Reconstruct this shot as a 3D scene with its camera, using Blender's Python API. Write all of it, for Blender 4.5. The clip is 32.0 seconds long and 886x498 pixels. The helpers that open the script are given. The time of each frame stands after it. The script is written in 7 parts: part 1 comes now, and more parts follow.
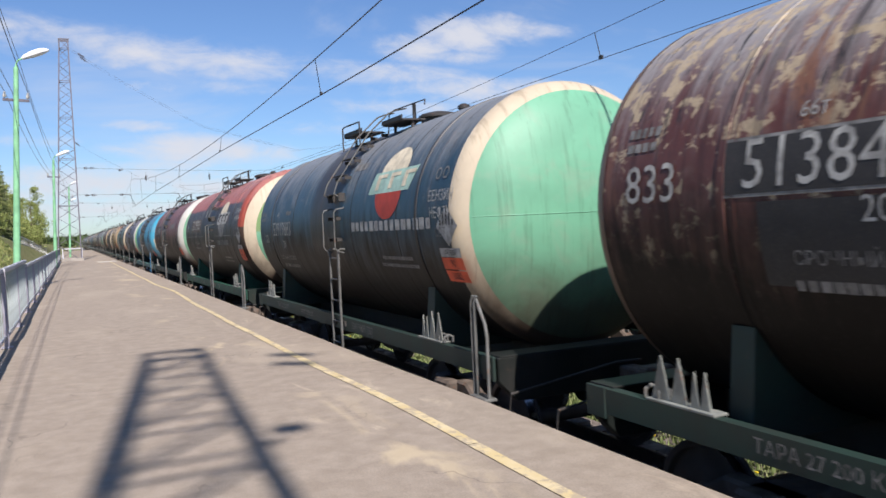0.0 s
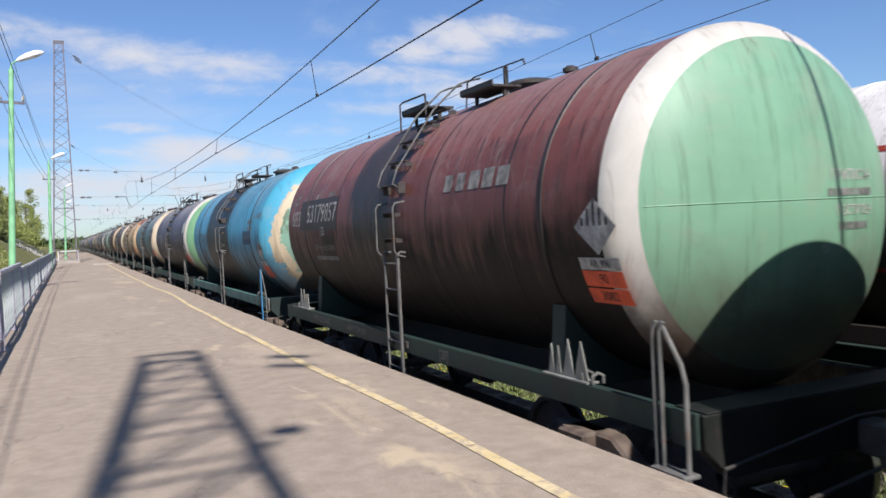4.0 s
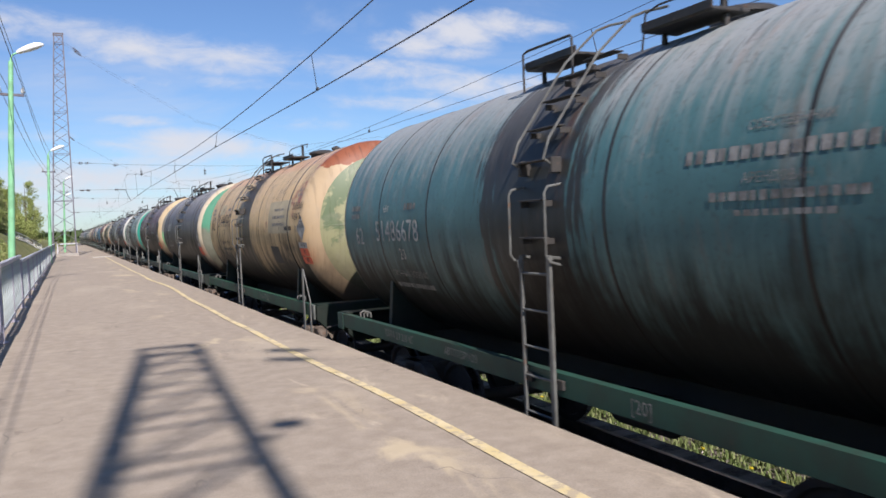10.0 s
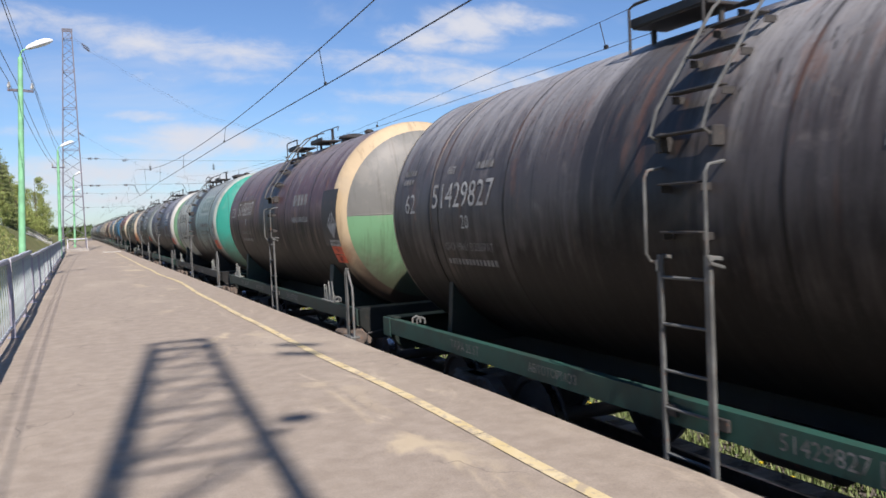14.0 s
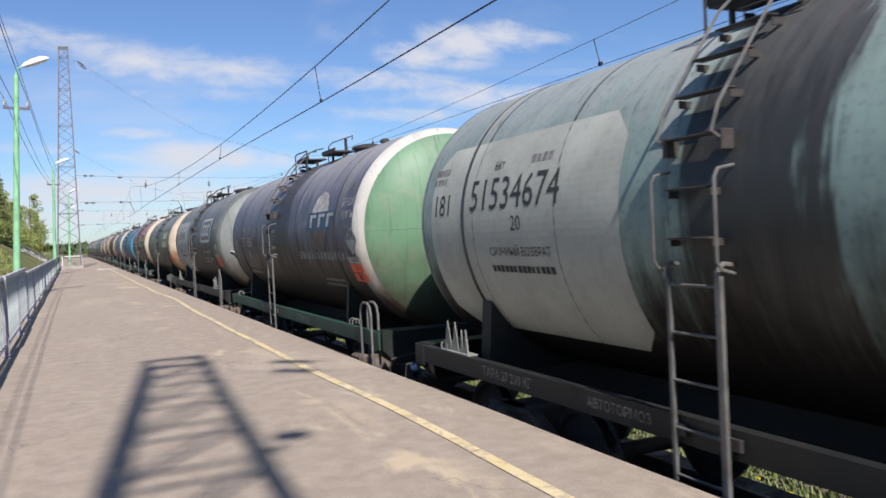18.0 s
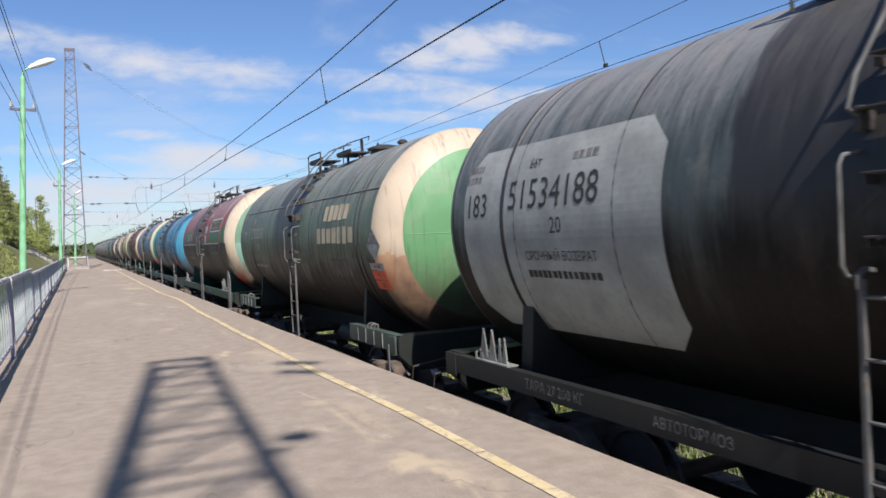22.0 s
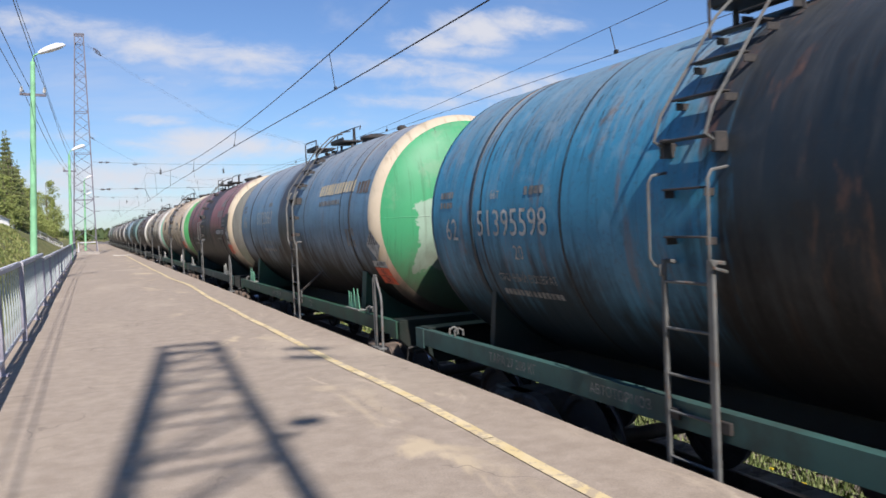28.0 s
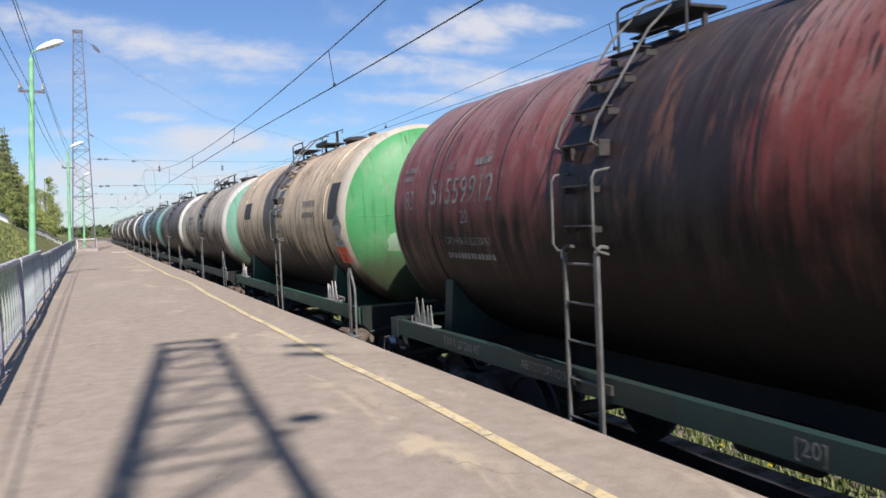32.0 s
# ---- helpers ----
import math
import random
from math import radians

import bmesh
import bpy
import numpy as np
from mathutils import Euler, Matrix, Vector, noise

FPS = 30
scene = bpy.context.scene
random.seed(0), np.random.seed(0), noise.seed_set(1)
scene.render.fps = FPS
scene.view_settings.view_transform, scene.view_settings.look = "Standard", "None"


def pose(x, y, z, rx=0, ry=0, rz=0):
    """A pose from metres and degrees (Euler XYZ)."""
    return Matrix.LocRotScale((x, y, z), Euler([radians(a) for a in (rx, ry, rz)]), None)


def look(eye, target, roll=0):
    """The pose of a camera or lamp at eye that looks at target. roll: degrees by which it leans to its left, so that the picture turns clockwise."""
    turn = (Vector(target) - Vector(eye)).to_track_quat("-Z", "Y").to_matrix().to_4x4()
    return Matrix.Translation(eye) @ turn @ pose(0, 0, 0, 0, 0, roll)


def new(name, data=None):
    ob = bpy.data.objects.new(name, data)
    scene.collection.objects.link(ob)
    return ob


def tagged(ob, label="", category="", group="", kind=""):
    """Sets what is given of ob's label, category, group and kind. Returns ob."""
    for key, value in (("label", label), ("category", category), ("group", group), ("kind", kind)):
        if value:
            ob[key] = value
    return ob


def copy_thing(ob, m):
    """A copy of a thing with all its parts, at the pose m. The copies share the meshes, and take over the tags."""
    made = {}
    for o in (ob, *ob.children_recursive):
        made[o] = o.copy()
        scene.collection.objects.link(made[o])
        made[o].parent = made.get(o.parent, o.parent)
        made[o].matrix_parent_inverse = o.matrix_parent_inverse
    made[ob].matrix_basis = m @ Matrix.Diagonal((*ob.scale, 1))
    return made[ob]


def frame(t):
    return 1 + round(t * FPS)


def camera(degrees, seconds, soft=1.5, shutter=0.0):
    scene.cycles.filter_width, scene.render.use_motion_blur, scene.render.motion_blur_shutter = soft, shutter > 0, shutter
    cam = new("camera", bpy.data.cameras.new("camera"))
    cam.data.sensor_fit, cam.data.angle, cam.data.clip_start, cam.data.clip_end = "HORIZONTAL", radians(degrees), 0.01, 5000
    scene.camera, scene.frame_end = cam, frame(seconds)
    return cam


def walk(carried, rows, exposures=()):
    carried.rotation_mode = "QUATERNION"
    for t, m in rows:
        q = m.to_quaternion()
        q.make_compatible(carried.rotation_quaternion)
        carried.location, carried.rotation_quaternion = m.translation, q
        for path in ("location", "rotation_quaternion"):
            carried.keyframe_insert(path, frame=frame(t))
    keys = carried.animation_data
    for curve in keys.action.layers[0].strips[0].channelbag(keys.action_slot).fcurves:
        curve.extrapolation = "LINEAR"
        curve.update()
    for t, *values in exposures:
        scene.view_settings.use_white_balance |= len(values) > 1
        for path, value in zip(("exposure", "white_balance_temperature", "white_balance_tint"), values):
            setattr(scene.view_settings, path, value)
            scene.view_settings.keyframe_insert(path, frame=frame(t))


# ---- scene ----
FOV = 57.2
EYE = 1.58          # eye height over the platform
RAIL = -1.10        # rail top under the platform's surface
TRACK = 5.13        # middle of the near track
PITCH = 12.02       # coupler to coupler
RAIL_X = -1.0       # line of the railing

# ---- camera: held by hand, turning a little (seconds, sideways, and the turn in degrees) ----
PATH = [
    (0.0, 0.010, 88.313, 2.682, -24.570),
    (0.5, 0.010, 88.339, 2.697, -24.639),
    (1.0, 0.010, 88.352, 2.740, -24.671),
    (1.5, 0.010, 88.345, 2.757, -24.730),
    (2.0, 0.010, 88.288, 2.787, -24.738),
    (2.5, 0.010, 88.238, 2.835, -24.736),
    (3.0, 0.010, 88.291, 2.856, -24.760),
    (3.5, 0.009, 88.352, 2.870, -24.809),
    (5.5, 0.006, 88.478, 2.668, -24.876),
    (6.0, 0.005, 88.448, 2.644, -24.893),
    (6.5, 0.004, 88.433, 2.575, -24.929),
    (7.0, 0.003, 88.370, 2.560, -24.981),
    (7.5, 0.002, 88.269, 2.579, -24.996),
    (8.0, 0.002, 88.236, 2.531, -25.063),
    (8.5, 0.001, 88.177, 2.504, -25.035),
    (9.0, 0.000, 88.094, 2.523, -24.975),
    (9.5, -0.000, 88.061, 2.533, -24.924),
    (10.0, -0.001, 88.022, 2.542, -24.875),
    (10.5, -0.001, 87.929, 2.544, -24.829),
    (11.0, -0.001, 87.861, 2.548, -24.766),
    (11.5, -0.002, 87.798, 2.561, -24.677),
    (12.0, -0.002, 87.745, 2.569, -24.608),
    (12.5, -0.003, 87.683, 2.610, -24.518),
    (13.0, -0.003, 87.645, 2.646, -24.434),
    (13.5, -0.003, 87.673, 2.645, -24.370),
    (14.0, -0.004, 87.658, 2.668, -24.301),
    (14.5, -0.004, 87.610, 2.682, -24.230),
    (16.5, -0.005, 88.490, 2.677, -24.426),
    (17.0, -0.006, 88.624, 2.840, -24.565),
    (17.5, -0.006, 88.734, 2.881, -24.583),
    (18.0, -0.006, 88.783, 2.836, -24.610),
    (18.5, -0.007, 88.869, 2.802, -24.589),
    (19.0, -0.007, 88.905, 2.822, -24.590),
    (19.5, -0.008, 88.934, 2.868, -24.535),
    (20.0, -0.008, 88.971, 2.901, -24.504),
    (20.5, -0.008, 88.957, 2.906, -24.460),
    (21.0, -0.009, 88.957, 2.876, -24.401),
    (21.5, -0.009, 88.937, 2.820, -24.330),
    (22.0, -0.009, 88.909, 2.759, -24.272),
    (22.5, -0.010, 88.873, 2.689, -24.144),
    (23.0, -0.010, 88.857, 2.637, -24.112),
    (23.5, -0.011, 88.809, 2.649, -24.055),
    (24.0, -0.011, 88.739, 2.669, -23.948),
    (24.5, -0.012, 88.646, 2.650, -23.897),
    (25.0, -0.012, 88.539, 2.618, -23.853),
    (25.5, -0.013, 88.425, 2.598, -23.841),
    (27.5, -0.015, 88.004, 2.517, -23.697),
    (28.0, -0.016, 87.988, 2.535, -23.675),
    (28.5, -0.016, 87.937, 2.574, -23.689),
    (29.0, -0.017, 87.876, 2.614, -23.655),
    (29.5, -0.017, 87.876, 2.581, -23.705),
    (30.0, -0.017, 87.870, 2.543, -23.712),
    (30.5, -0.017, 87.820, 2.581, -23.703),
    (31.0, -0.017, 87.753, 2.659, -23.694),
    (31.5, -0.018, 87.746, 2.648, -23.707),
    (32.0, -0.018, 87.769, 2.520, -23.746),
]
cam = camera(FOV, 32.0, soft=1.6, shutter=0.14)
walk(cam, [(t, pose(x, 0, EYE, a, b, c)) for t, x, a, b, c in PATH], [(0.0, 0.55, 6500, 15)])

# ---- light ----
SUN_ELEVATION, SUN_SIDE = 44.0, 5.4      # the sun stands behind the camera, a little to the railing's side
sun_way = Vector((math.sin(radians(SUN_SIDE)) * math.cos(radians(SUN_ELEVATION)),
                  math.cos(radians(SUN_SIDE)) * math.cos(radians(SUN_ELEVATION)), -math.sin(radians(SUN_ELEVATION))))
sun = new("sun", bpy.data.lights.new("sun", "SUN"))
sun.data.energy, sun.data.angle, sun.data.color = 5.0, radians(0.53), (1.0, 0.935, 0.87)
sun.matrix_world = look((0, 0, 60), Vector((0, 0, 60)) + sun_way)


# ---- node helpers ----
class Nodes:
    """Short ways to add shader nodes to one tree."""

    def __init__(self, tree):
        self.tree = tree
        tree.nodes.clear()

    def put(self, kind):
        return self.tree.nodes.new(kind)

    def link(self, a, b):
        self.tree.links.new(a, b)

    def feed(self, socket, value):
        if hasattr(value, "is_linked"):
            self.link(value, socket)
        elif isinstance(value, (tuple, list)) and len(value) == 3 and socket.type == "RGBA":
            socket.default_value = (*value, 1)
        else:
            socket.default_value = value

    def math(self, op, a, b=0.0, c=0.0, clamp=False):
        n = self.tree.nodes.new("ShaderNodeMath")
        n.operation, n.use_clamp = op, clamp
        for i, v in enumerate((a, b, c)):
            self.feed(n.inputs[i], v)
        return n.outputs[0]

    def mix(self, fac, a, b, blend="MIX"):
        n = self.tree.nodes.new("ShaderNodeMix")
        n.data_type, n.blend_type = "RGBA", blend
        self.feed(n.inputs[0], fac)
        self.feed(n.inputs[6], a)
        self.feed(n.inputs[7], b)
        return n.outputs[2]

    def step(self, value, low, high):
        n = self.tree.nodes.new("ShaderNodeMapRange")
        n.interpolation_type = "SMOOTHSTEP"
        self.feed(n.inputs[0], value)
        n.inputs[1].default_value, n.inputs[2].default_value = low, high
        return n.outputs[0]

    def noise(self, coords, scale, detail=4.0, rough=0.55, distort=0.0, stretch=None, shift=None):
        if stretch or shift:
            m = self.tree.nodes.new("ShaderNodeMapping")
            self.link(coords, m.inputs[0])
            m.inputs[3].default_value = stretch or (1, 1, 1)
            m.inputs[1].default_value = shift or (0, 0, 0)
            coords = m.outputs[0]
        n = self.tree.nodes.new("ShaderNodeTexNoise")
        self.link(coords, n.inputs["Vector"])
        n.inputs["Scale"].default_value, n.inputs["Detail"].default_value = scale, detail
        n.inputs["Roughness"].default_value, n.inputs["Distortion"].default_value = rough, distort
        return n.outputs["Fac"]

    def xyz(self, coords):
        n = self.tree.nodes.new("ShaderNodeSeparateXYZ")
        self.link(coords, n.inputs[0])
        return n.outputs

    def coords(self, which="Object"):
        return self.tree.nodes.new("ShaderNodeTexCoord").outputs[which]


SKY_STRENGTH = 0.069
SKY_TINT = (0.80, 0.985, 1.215)
CLOUD = (7.2, 7.5, 7.95)


# ---- sky with fair-weather clouds ----
world = bpy.data.worlds.new("sky")
scene.world = world
world.use_nodes = True
N = Nodes(world.node_tree)
sky = N.put("ShaderNodeTexSky")
sky.sky_type, sky.sun_disc = "NISHITA", False
sky.sun_elevation, sky.sun_rotation = radians(SUN_ELEVATION), radians(180 + SUN_SIDE)
sky.air_density, sky.dust_density, sky.ozone_density = 1.0, 0.3, 3.0
way = N.coords("Generated")
wx, wy, wz = N.xyz(way)
ahead = N.math("MAXIMUM", wy, 0.05)
across, up = N.math("DIVIDE", wx, ahead), N.math("DIVIDE", wz, ahead)
flat = N.tree.nodes.new("ShaderNodeCombineXYZ")
N.link(across, flat.inputs[0])
N.link(up, flat.inputs[1])
rag = N.noise(flat.outputs[0], 11.0, 9.0, 0.64, 0.5, stretch=(1.0, 2.4, 1.0))
fine = N.noise(flat.outputs[0], 30.0, 6.0, 0.6, 0.3, stretch=(1.0, 2.2, 1.0))
# clouds: across, up, half width, half height, weight
CLOUDS = [(0.435, 0.237, 0.055, 0.016, 1.0), (0.50, 0.257, 0.060, 0.022, 1.1), (0.56, 0.270, 0.050, 0.018, 1.05), (0.62, 0.273, 0.055, 0.010, 0.85), (0.48, 0.228, 0.070, 0.010, 0.8),
          (0.40, 0.200, 0.10, 0.014, 0.75), (0.52, 0.182, 0.13, 0.019, 0.85), (0.45, 0.158, 0.13, 0.011, 0.65), (0.62, 0.192, 0.09, 0.013, 0.65), (0.30, 0.207, 0.10, 0.013, 0.55),
          (-0.05, 0.240, 0.07, 0.013, 0.65), (0.01, 0.226, 0.09, 0.017, 0.75), (0.10, 0.212, 0.10, 0.021, 0.85), (0.18, 0.206, 0.09, 0.018, 0.8), (0.13, 0.178, 0.13, 0.010, 0.5),
          (0.074, 0.131, 0.040, 0.008, 0.75), (0.13, 0.103, 0.075, 0.016, 1.05), (0.19, 0.098, 0.060, 0.013, 0.95), (0.10, 0.085, 0.070, 0.008, 0.7), (-0.03, 0.113, 0.05, 0.008, 0.5),
          (0.04, 0.066, 0.13, 0.020, 1.0), (0.13, 0.058, 0.11, 0.014, 0.9), (-0.03, 0.058, 0.09, 0.016, 0.8), (0.26, 0.130, 0.10, 0.010, 0.45), (0.30, 0.056, 0.20, 0.018, 0.7),
          (0.02, 0.036, 0.25, 0.012, 0.85), (0.30, 0.030, 0.40, 0.012, 0.8)]
cover = 0.0
for cx, cy, w, h, weight in CLOUDS:
    dx = N.math("DIVIDE", N.math("SUBTRACT", across, cx), w)
    dy = N.math("DIVIDE", N.math("SUBTRACT", up, cy), h)
    r2 = N.math("ADD", N.math("MULTIPLY", dx, dx), N.math("MULTIPLY", dy, dy))
    one = N.math("MULTIPLY", N.math("POWER", 2.718, N.math("MULTIPLY", r2, -0.7)), weight)
    cover = N.math("MAXIMUM", one, cover)
# thin scattered cloud everywhere else
drift = N.noise(way, 3.0, 6.0, 0.6, 0.5, stretch=(1.0, 1.0, 3.0))
thin = N.math("MULTIPLY", N.step(drift, 0.52, 0.75), 0.35)
shape = N.math("ADD", cover, N.math("MULTIPLY", N.math("SUBTRACT", N.math("ADD", N.math("MULTIPLY", rag, 0.7), N.math("MULTIPLY", fine, 0.3)), 0.5), 2.3))
body = N.math("MULTIPLY", N.step(shape, 0.05, 1.22), N.step(cover, 0.02, 0.48))
mask = N.math("MAXIMUM", body, thin)
mask = N.math("MULTIPLY", mask, 0.92)
blue = N.mix(1.0, sky.outputs[0], SKY_TINT, "MULTIPLY")
tint = N.mix(mask, blue, CLOUD)
back = N.put("ShaderNodeBackground")
N.link(tint, back.inputs[0])
back.inputs[1].default_value = SKY_STRENGTH
outw = N.put("ShaderNodeOutputWorld")
N.link(back.outputs[0], outw.inputs[0])


# ---- materials ----
def material(name, build, bump=None):
    mat = bpy.data.materials.new(name)
    mat.use_nodes = True
    n = Nodes(mat.node_tree)
    shader, out = n.put("ShaderNodeBsdfPrincipled"), n.put("ShaderNodeOutputMaterial")
    n.link(shader.outputs[0], out.inputs[0])
    found = build(n)
    n.feed(shader.inputs["Base Color"], found["color"])
    n.feed(shader.inputs["Roughness"], found.get("rough", 0.6))
    n.feed(shader.inputs["Metallic"], found.get("metal", 0.0))
    n.feed(shader.inputs["Specular IOR Level"], found.get("gloss", 0.4))
    if "height" in found:
        b = n.put("ShaderNodeBump")
        b.inputs["Strength"].default_value, b.inputs["Distance"].default_value = found.get("bump", 0.4), found.get("depth", 0.01)
        n.link(found["height"], b.inputs["Height"])
        n.link(b.outputs[0], shader.inputs["Normal"])
    return mat


def plain(name, color, rough=0.6, metal=0.0, vary=0.18, scale=6.0, rust=0.0, gloss=0.4):
    """Paint or metal with blotches, fine grain and, where asked, rust."""
    def build(n):
        c = n.coords()
        big, small = n.noise(c, scale, 5), n.noise(c, scale * 9, 4)
        dark = tuple(v * (1 - vary) for v in color)
        light = tuple(min(1, v * (1 + vary)) for v in color)
        col = n.mix(n.step(big, 0.3, 0.7), dark, light)
        col = n.mix(n.math("MULTIPLY", n.step(small, 0.45, 0.75), vary), col, (0.12, 0.10, 0.08))
        if rust:
            col = n.mix(n.math("MULTIPLY", n.step(n.noise(c, scale * 2.5, 6, 0.65), 0.66 - rust * 0.3, 0.8 - rust * 0.2), 0.9), col, (0.16, 0.07, 0.035))
        return {"color": col, "rough": n.math("ADD", rough - 0.1, n.math("MULTIPLY", big, 0.2)), "metal": metal, "height": small, "bump": 0.12,
                "depth": 0.004, "gloss": gloss}
    return material(name, build)


def tinted(name, rough=0.6, rust=0.25):
    """Paint in the object's own colour, dirty and chipped."""
    def build(n):
        c = n.coords()
        info = n.tree.nodes.new("ShaderNodeObjectInfo").outputs["Color"]
        big, small = n.noise(c, 2.2, 6, 0.6), n.noise(c, 14, 5, 0.6)
        col = n.mix(n.math("MULTIPLY", n.step(big, 0.36, 0.70), 0.62), info, (0.022, 0.021, 0.019))
        col = n.mix(n.math("MULTIPLY", n.step(small, 0.62, 0.78), rust), col, (0.13, 0.07, 0.04))
        return {"color": col, "rough": rough, "height": small, "bump": 0.15, "depth": 0.004}
    return material(name, build)


def asphalt():
    def build(n):
        c = n.coords()
        x, y, z = n.xyz(c)
        grit, mid, big = n.noise(c, 90, 3, 0.7), n.noise(c, 5.0, 6, 0.65), n.noise(c, 0.55, 5, 0.6, 0.6, stretch=(1.0, 0.55, 1.0))
        col = n.mix(n.step(mid, 0.3, 0.72), (0.274, 0.231, 0.183), (0.349, 0.299, 0.241))
        col = n.mix(n.math("MULTIPLY", n.step(big, 0.5, 0.72), 0.75), col, (0.405, 0.348, 0.271))
        col = n.mix(n.math("MULTIPLY", n.step(grit, 0.35, 0.75), 0.4), col, (0.132, 0.116, 0.099))
        dust_light = n.math("MULTIPLY", n.step(n.noise(c, 1.7, 7, 0.68, 0.8, stretch=(1.6, 0.5, 1)), 0.58, 0.72), n.step(x, 0.6, 2.2))
        col = n.mix(n.math("MULTIPLY", dust_light, 0.5), col, (0.507, 0.433, 0.323))
        # sandy drifts beside the line, and a few hairline cracks
        drift = n.math("MULTIPLY", n.step(n.noise(c, 0.9, 6, 0.6, 1.2, stretch=(1.0, 0.45, 1.0), shift=(3, 1, 0)), 0.52, 0.66), n.math("MULTIPLY", n.step(x, 1.1, 1.9), n.step(x, 2.5, 2.1)))
        col = n.mix(n.math("MULTIPLY", drift, 0.65), col, (0.507, 0.424, 0.285))
        v = n.tree.nodes.new("ShaderNodeTexVoronoi")
        v.feature = "DISTANCE_TO_EDGE"
        v.inputs["Scale"].default_value = 0.32
        warp = n.tree.nodes.new("ShaderNodeMapping")
        n.link(c, warp.inputs[0])
        wob = n.tree.nodes.new("ShaderNodeVectorMath")
        wob.operation = "ADD"
        nz = n.tree.nodes.new("ShaderNodeTexNoise")
        nz.inputs["Scale"].default_value = 2.5
        n.link(c, nz.inputs["Vector"])
        n.link(warp.outputs[0], wob.inputs[0])
        n.link(nz.outputs["Color"], wob.inputs[1])
        n.link(wob.outputs[0], v.inputs["Vector"])
        crack = n.math("MULTIPLY", n.step(v.outputs["Distance"], 0.006, 0.001), n.step(n.noise(c, 0.5, 2), 0.50, 0.60))
        col = n.mix(n.math("MULTIPLY", crack, 0.45), col, (0.101, 0.086, 0.071))
        # cross joints of the slabs beneath
        seam = n.math("ABSOLUTE", n.math("SUBTRACT", n.math("FRACT", n.math("DIVIDE", n.math("ADD", y, n.math("MULTIPLY", mid, 0.12)), 6.0)), 0.5))
        col = n.mix(n.math("MULTIPLY", n.step(seam, 0.004, 0.001), 0.22), col, (0.122, 0.106, 0.086))
        pale = n.step(n.noise(c, 18, 4, 0.75), 0.70, 0.76)
        col = n.mix(n.math("MULTIPLY", pale, 0.35), col, (0.507, 0.464, 0.380))
        return {"color": col, "rough": 0.92, "height": n.math("ADD", grit, n.math("MULTIPLY", mid, 0.35)), "bump": 0.30, "depth": 0.005, "gloss": 0.25}
    return material("asphalt", build)


def grass_ground():
    def build(n):
        c = n.coords()
        a, b = n.noise(c, 0.35, 6, 0.6), n.noise(c, 6.0, 5, 0.7)
        col = n.mix(n.step(a, 0.35, 0.68), (0.105, 0.130, 0.045), (0.175, 0.175, 0.075))
        col = n.mix(n.step(b, 0.45, 0.68), col, (0.24, 0.205, 0.115))
        return {"color": col, "rough": 0.95, "height": b, "bump": 0.8, "depth": 0.05, "gloss": 0.1}
    return material("grass_ground", build)


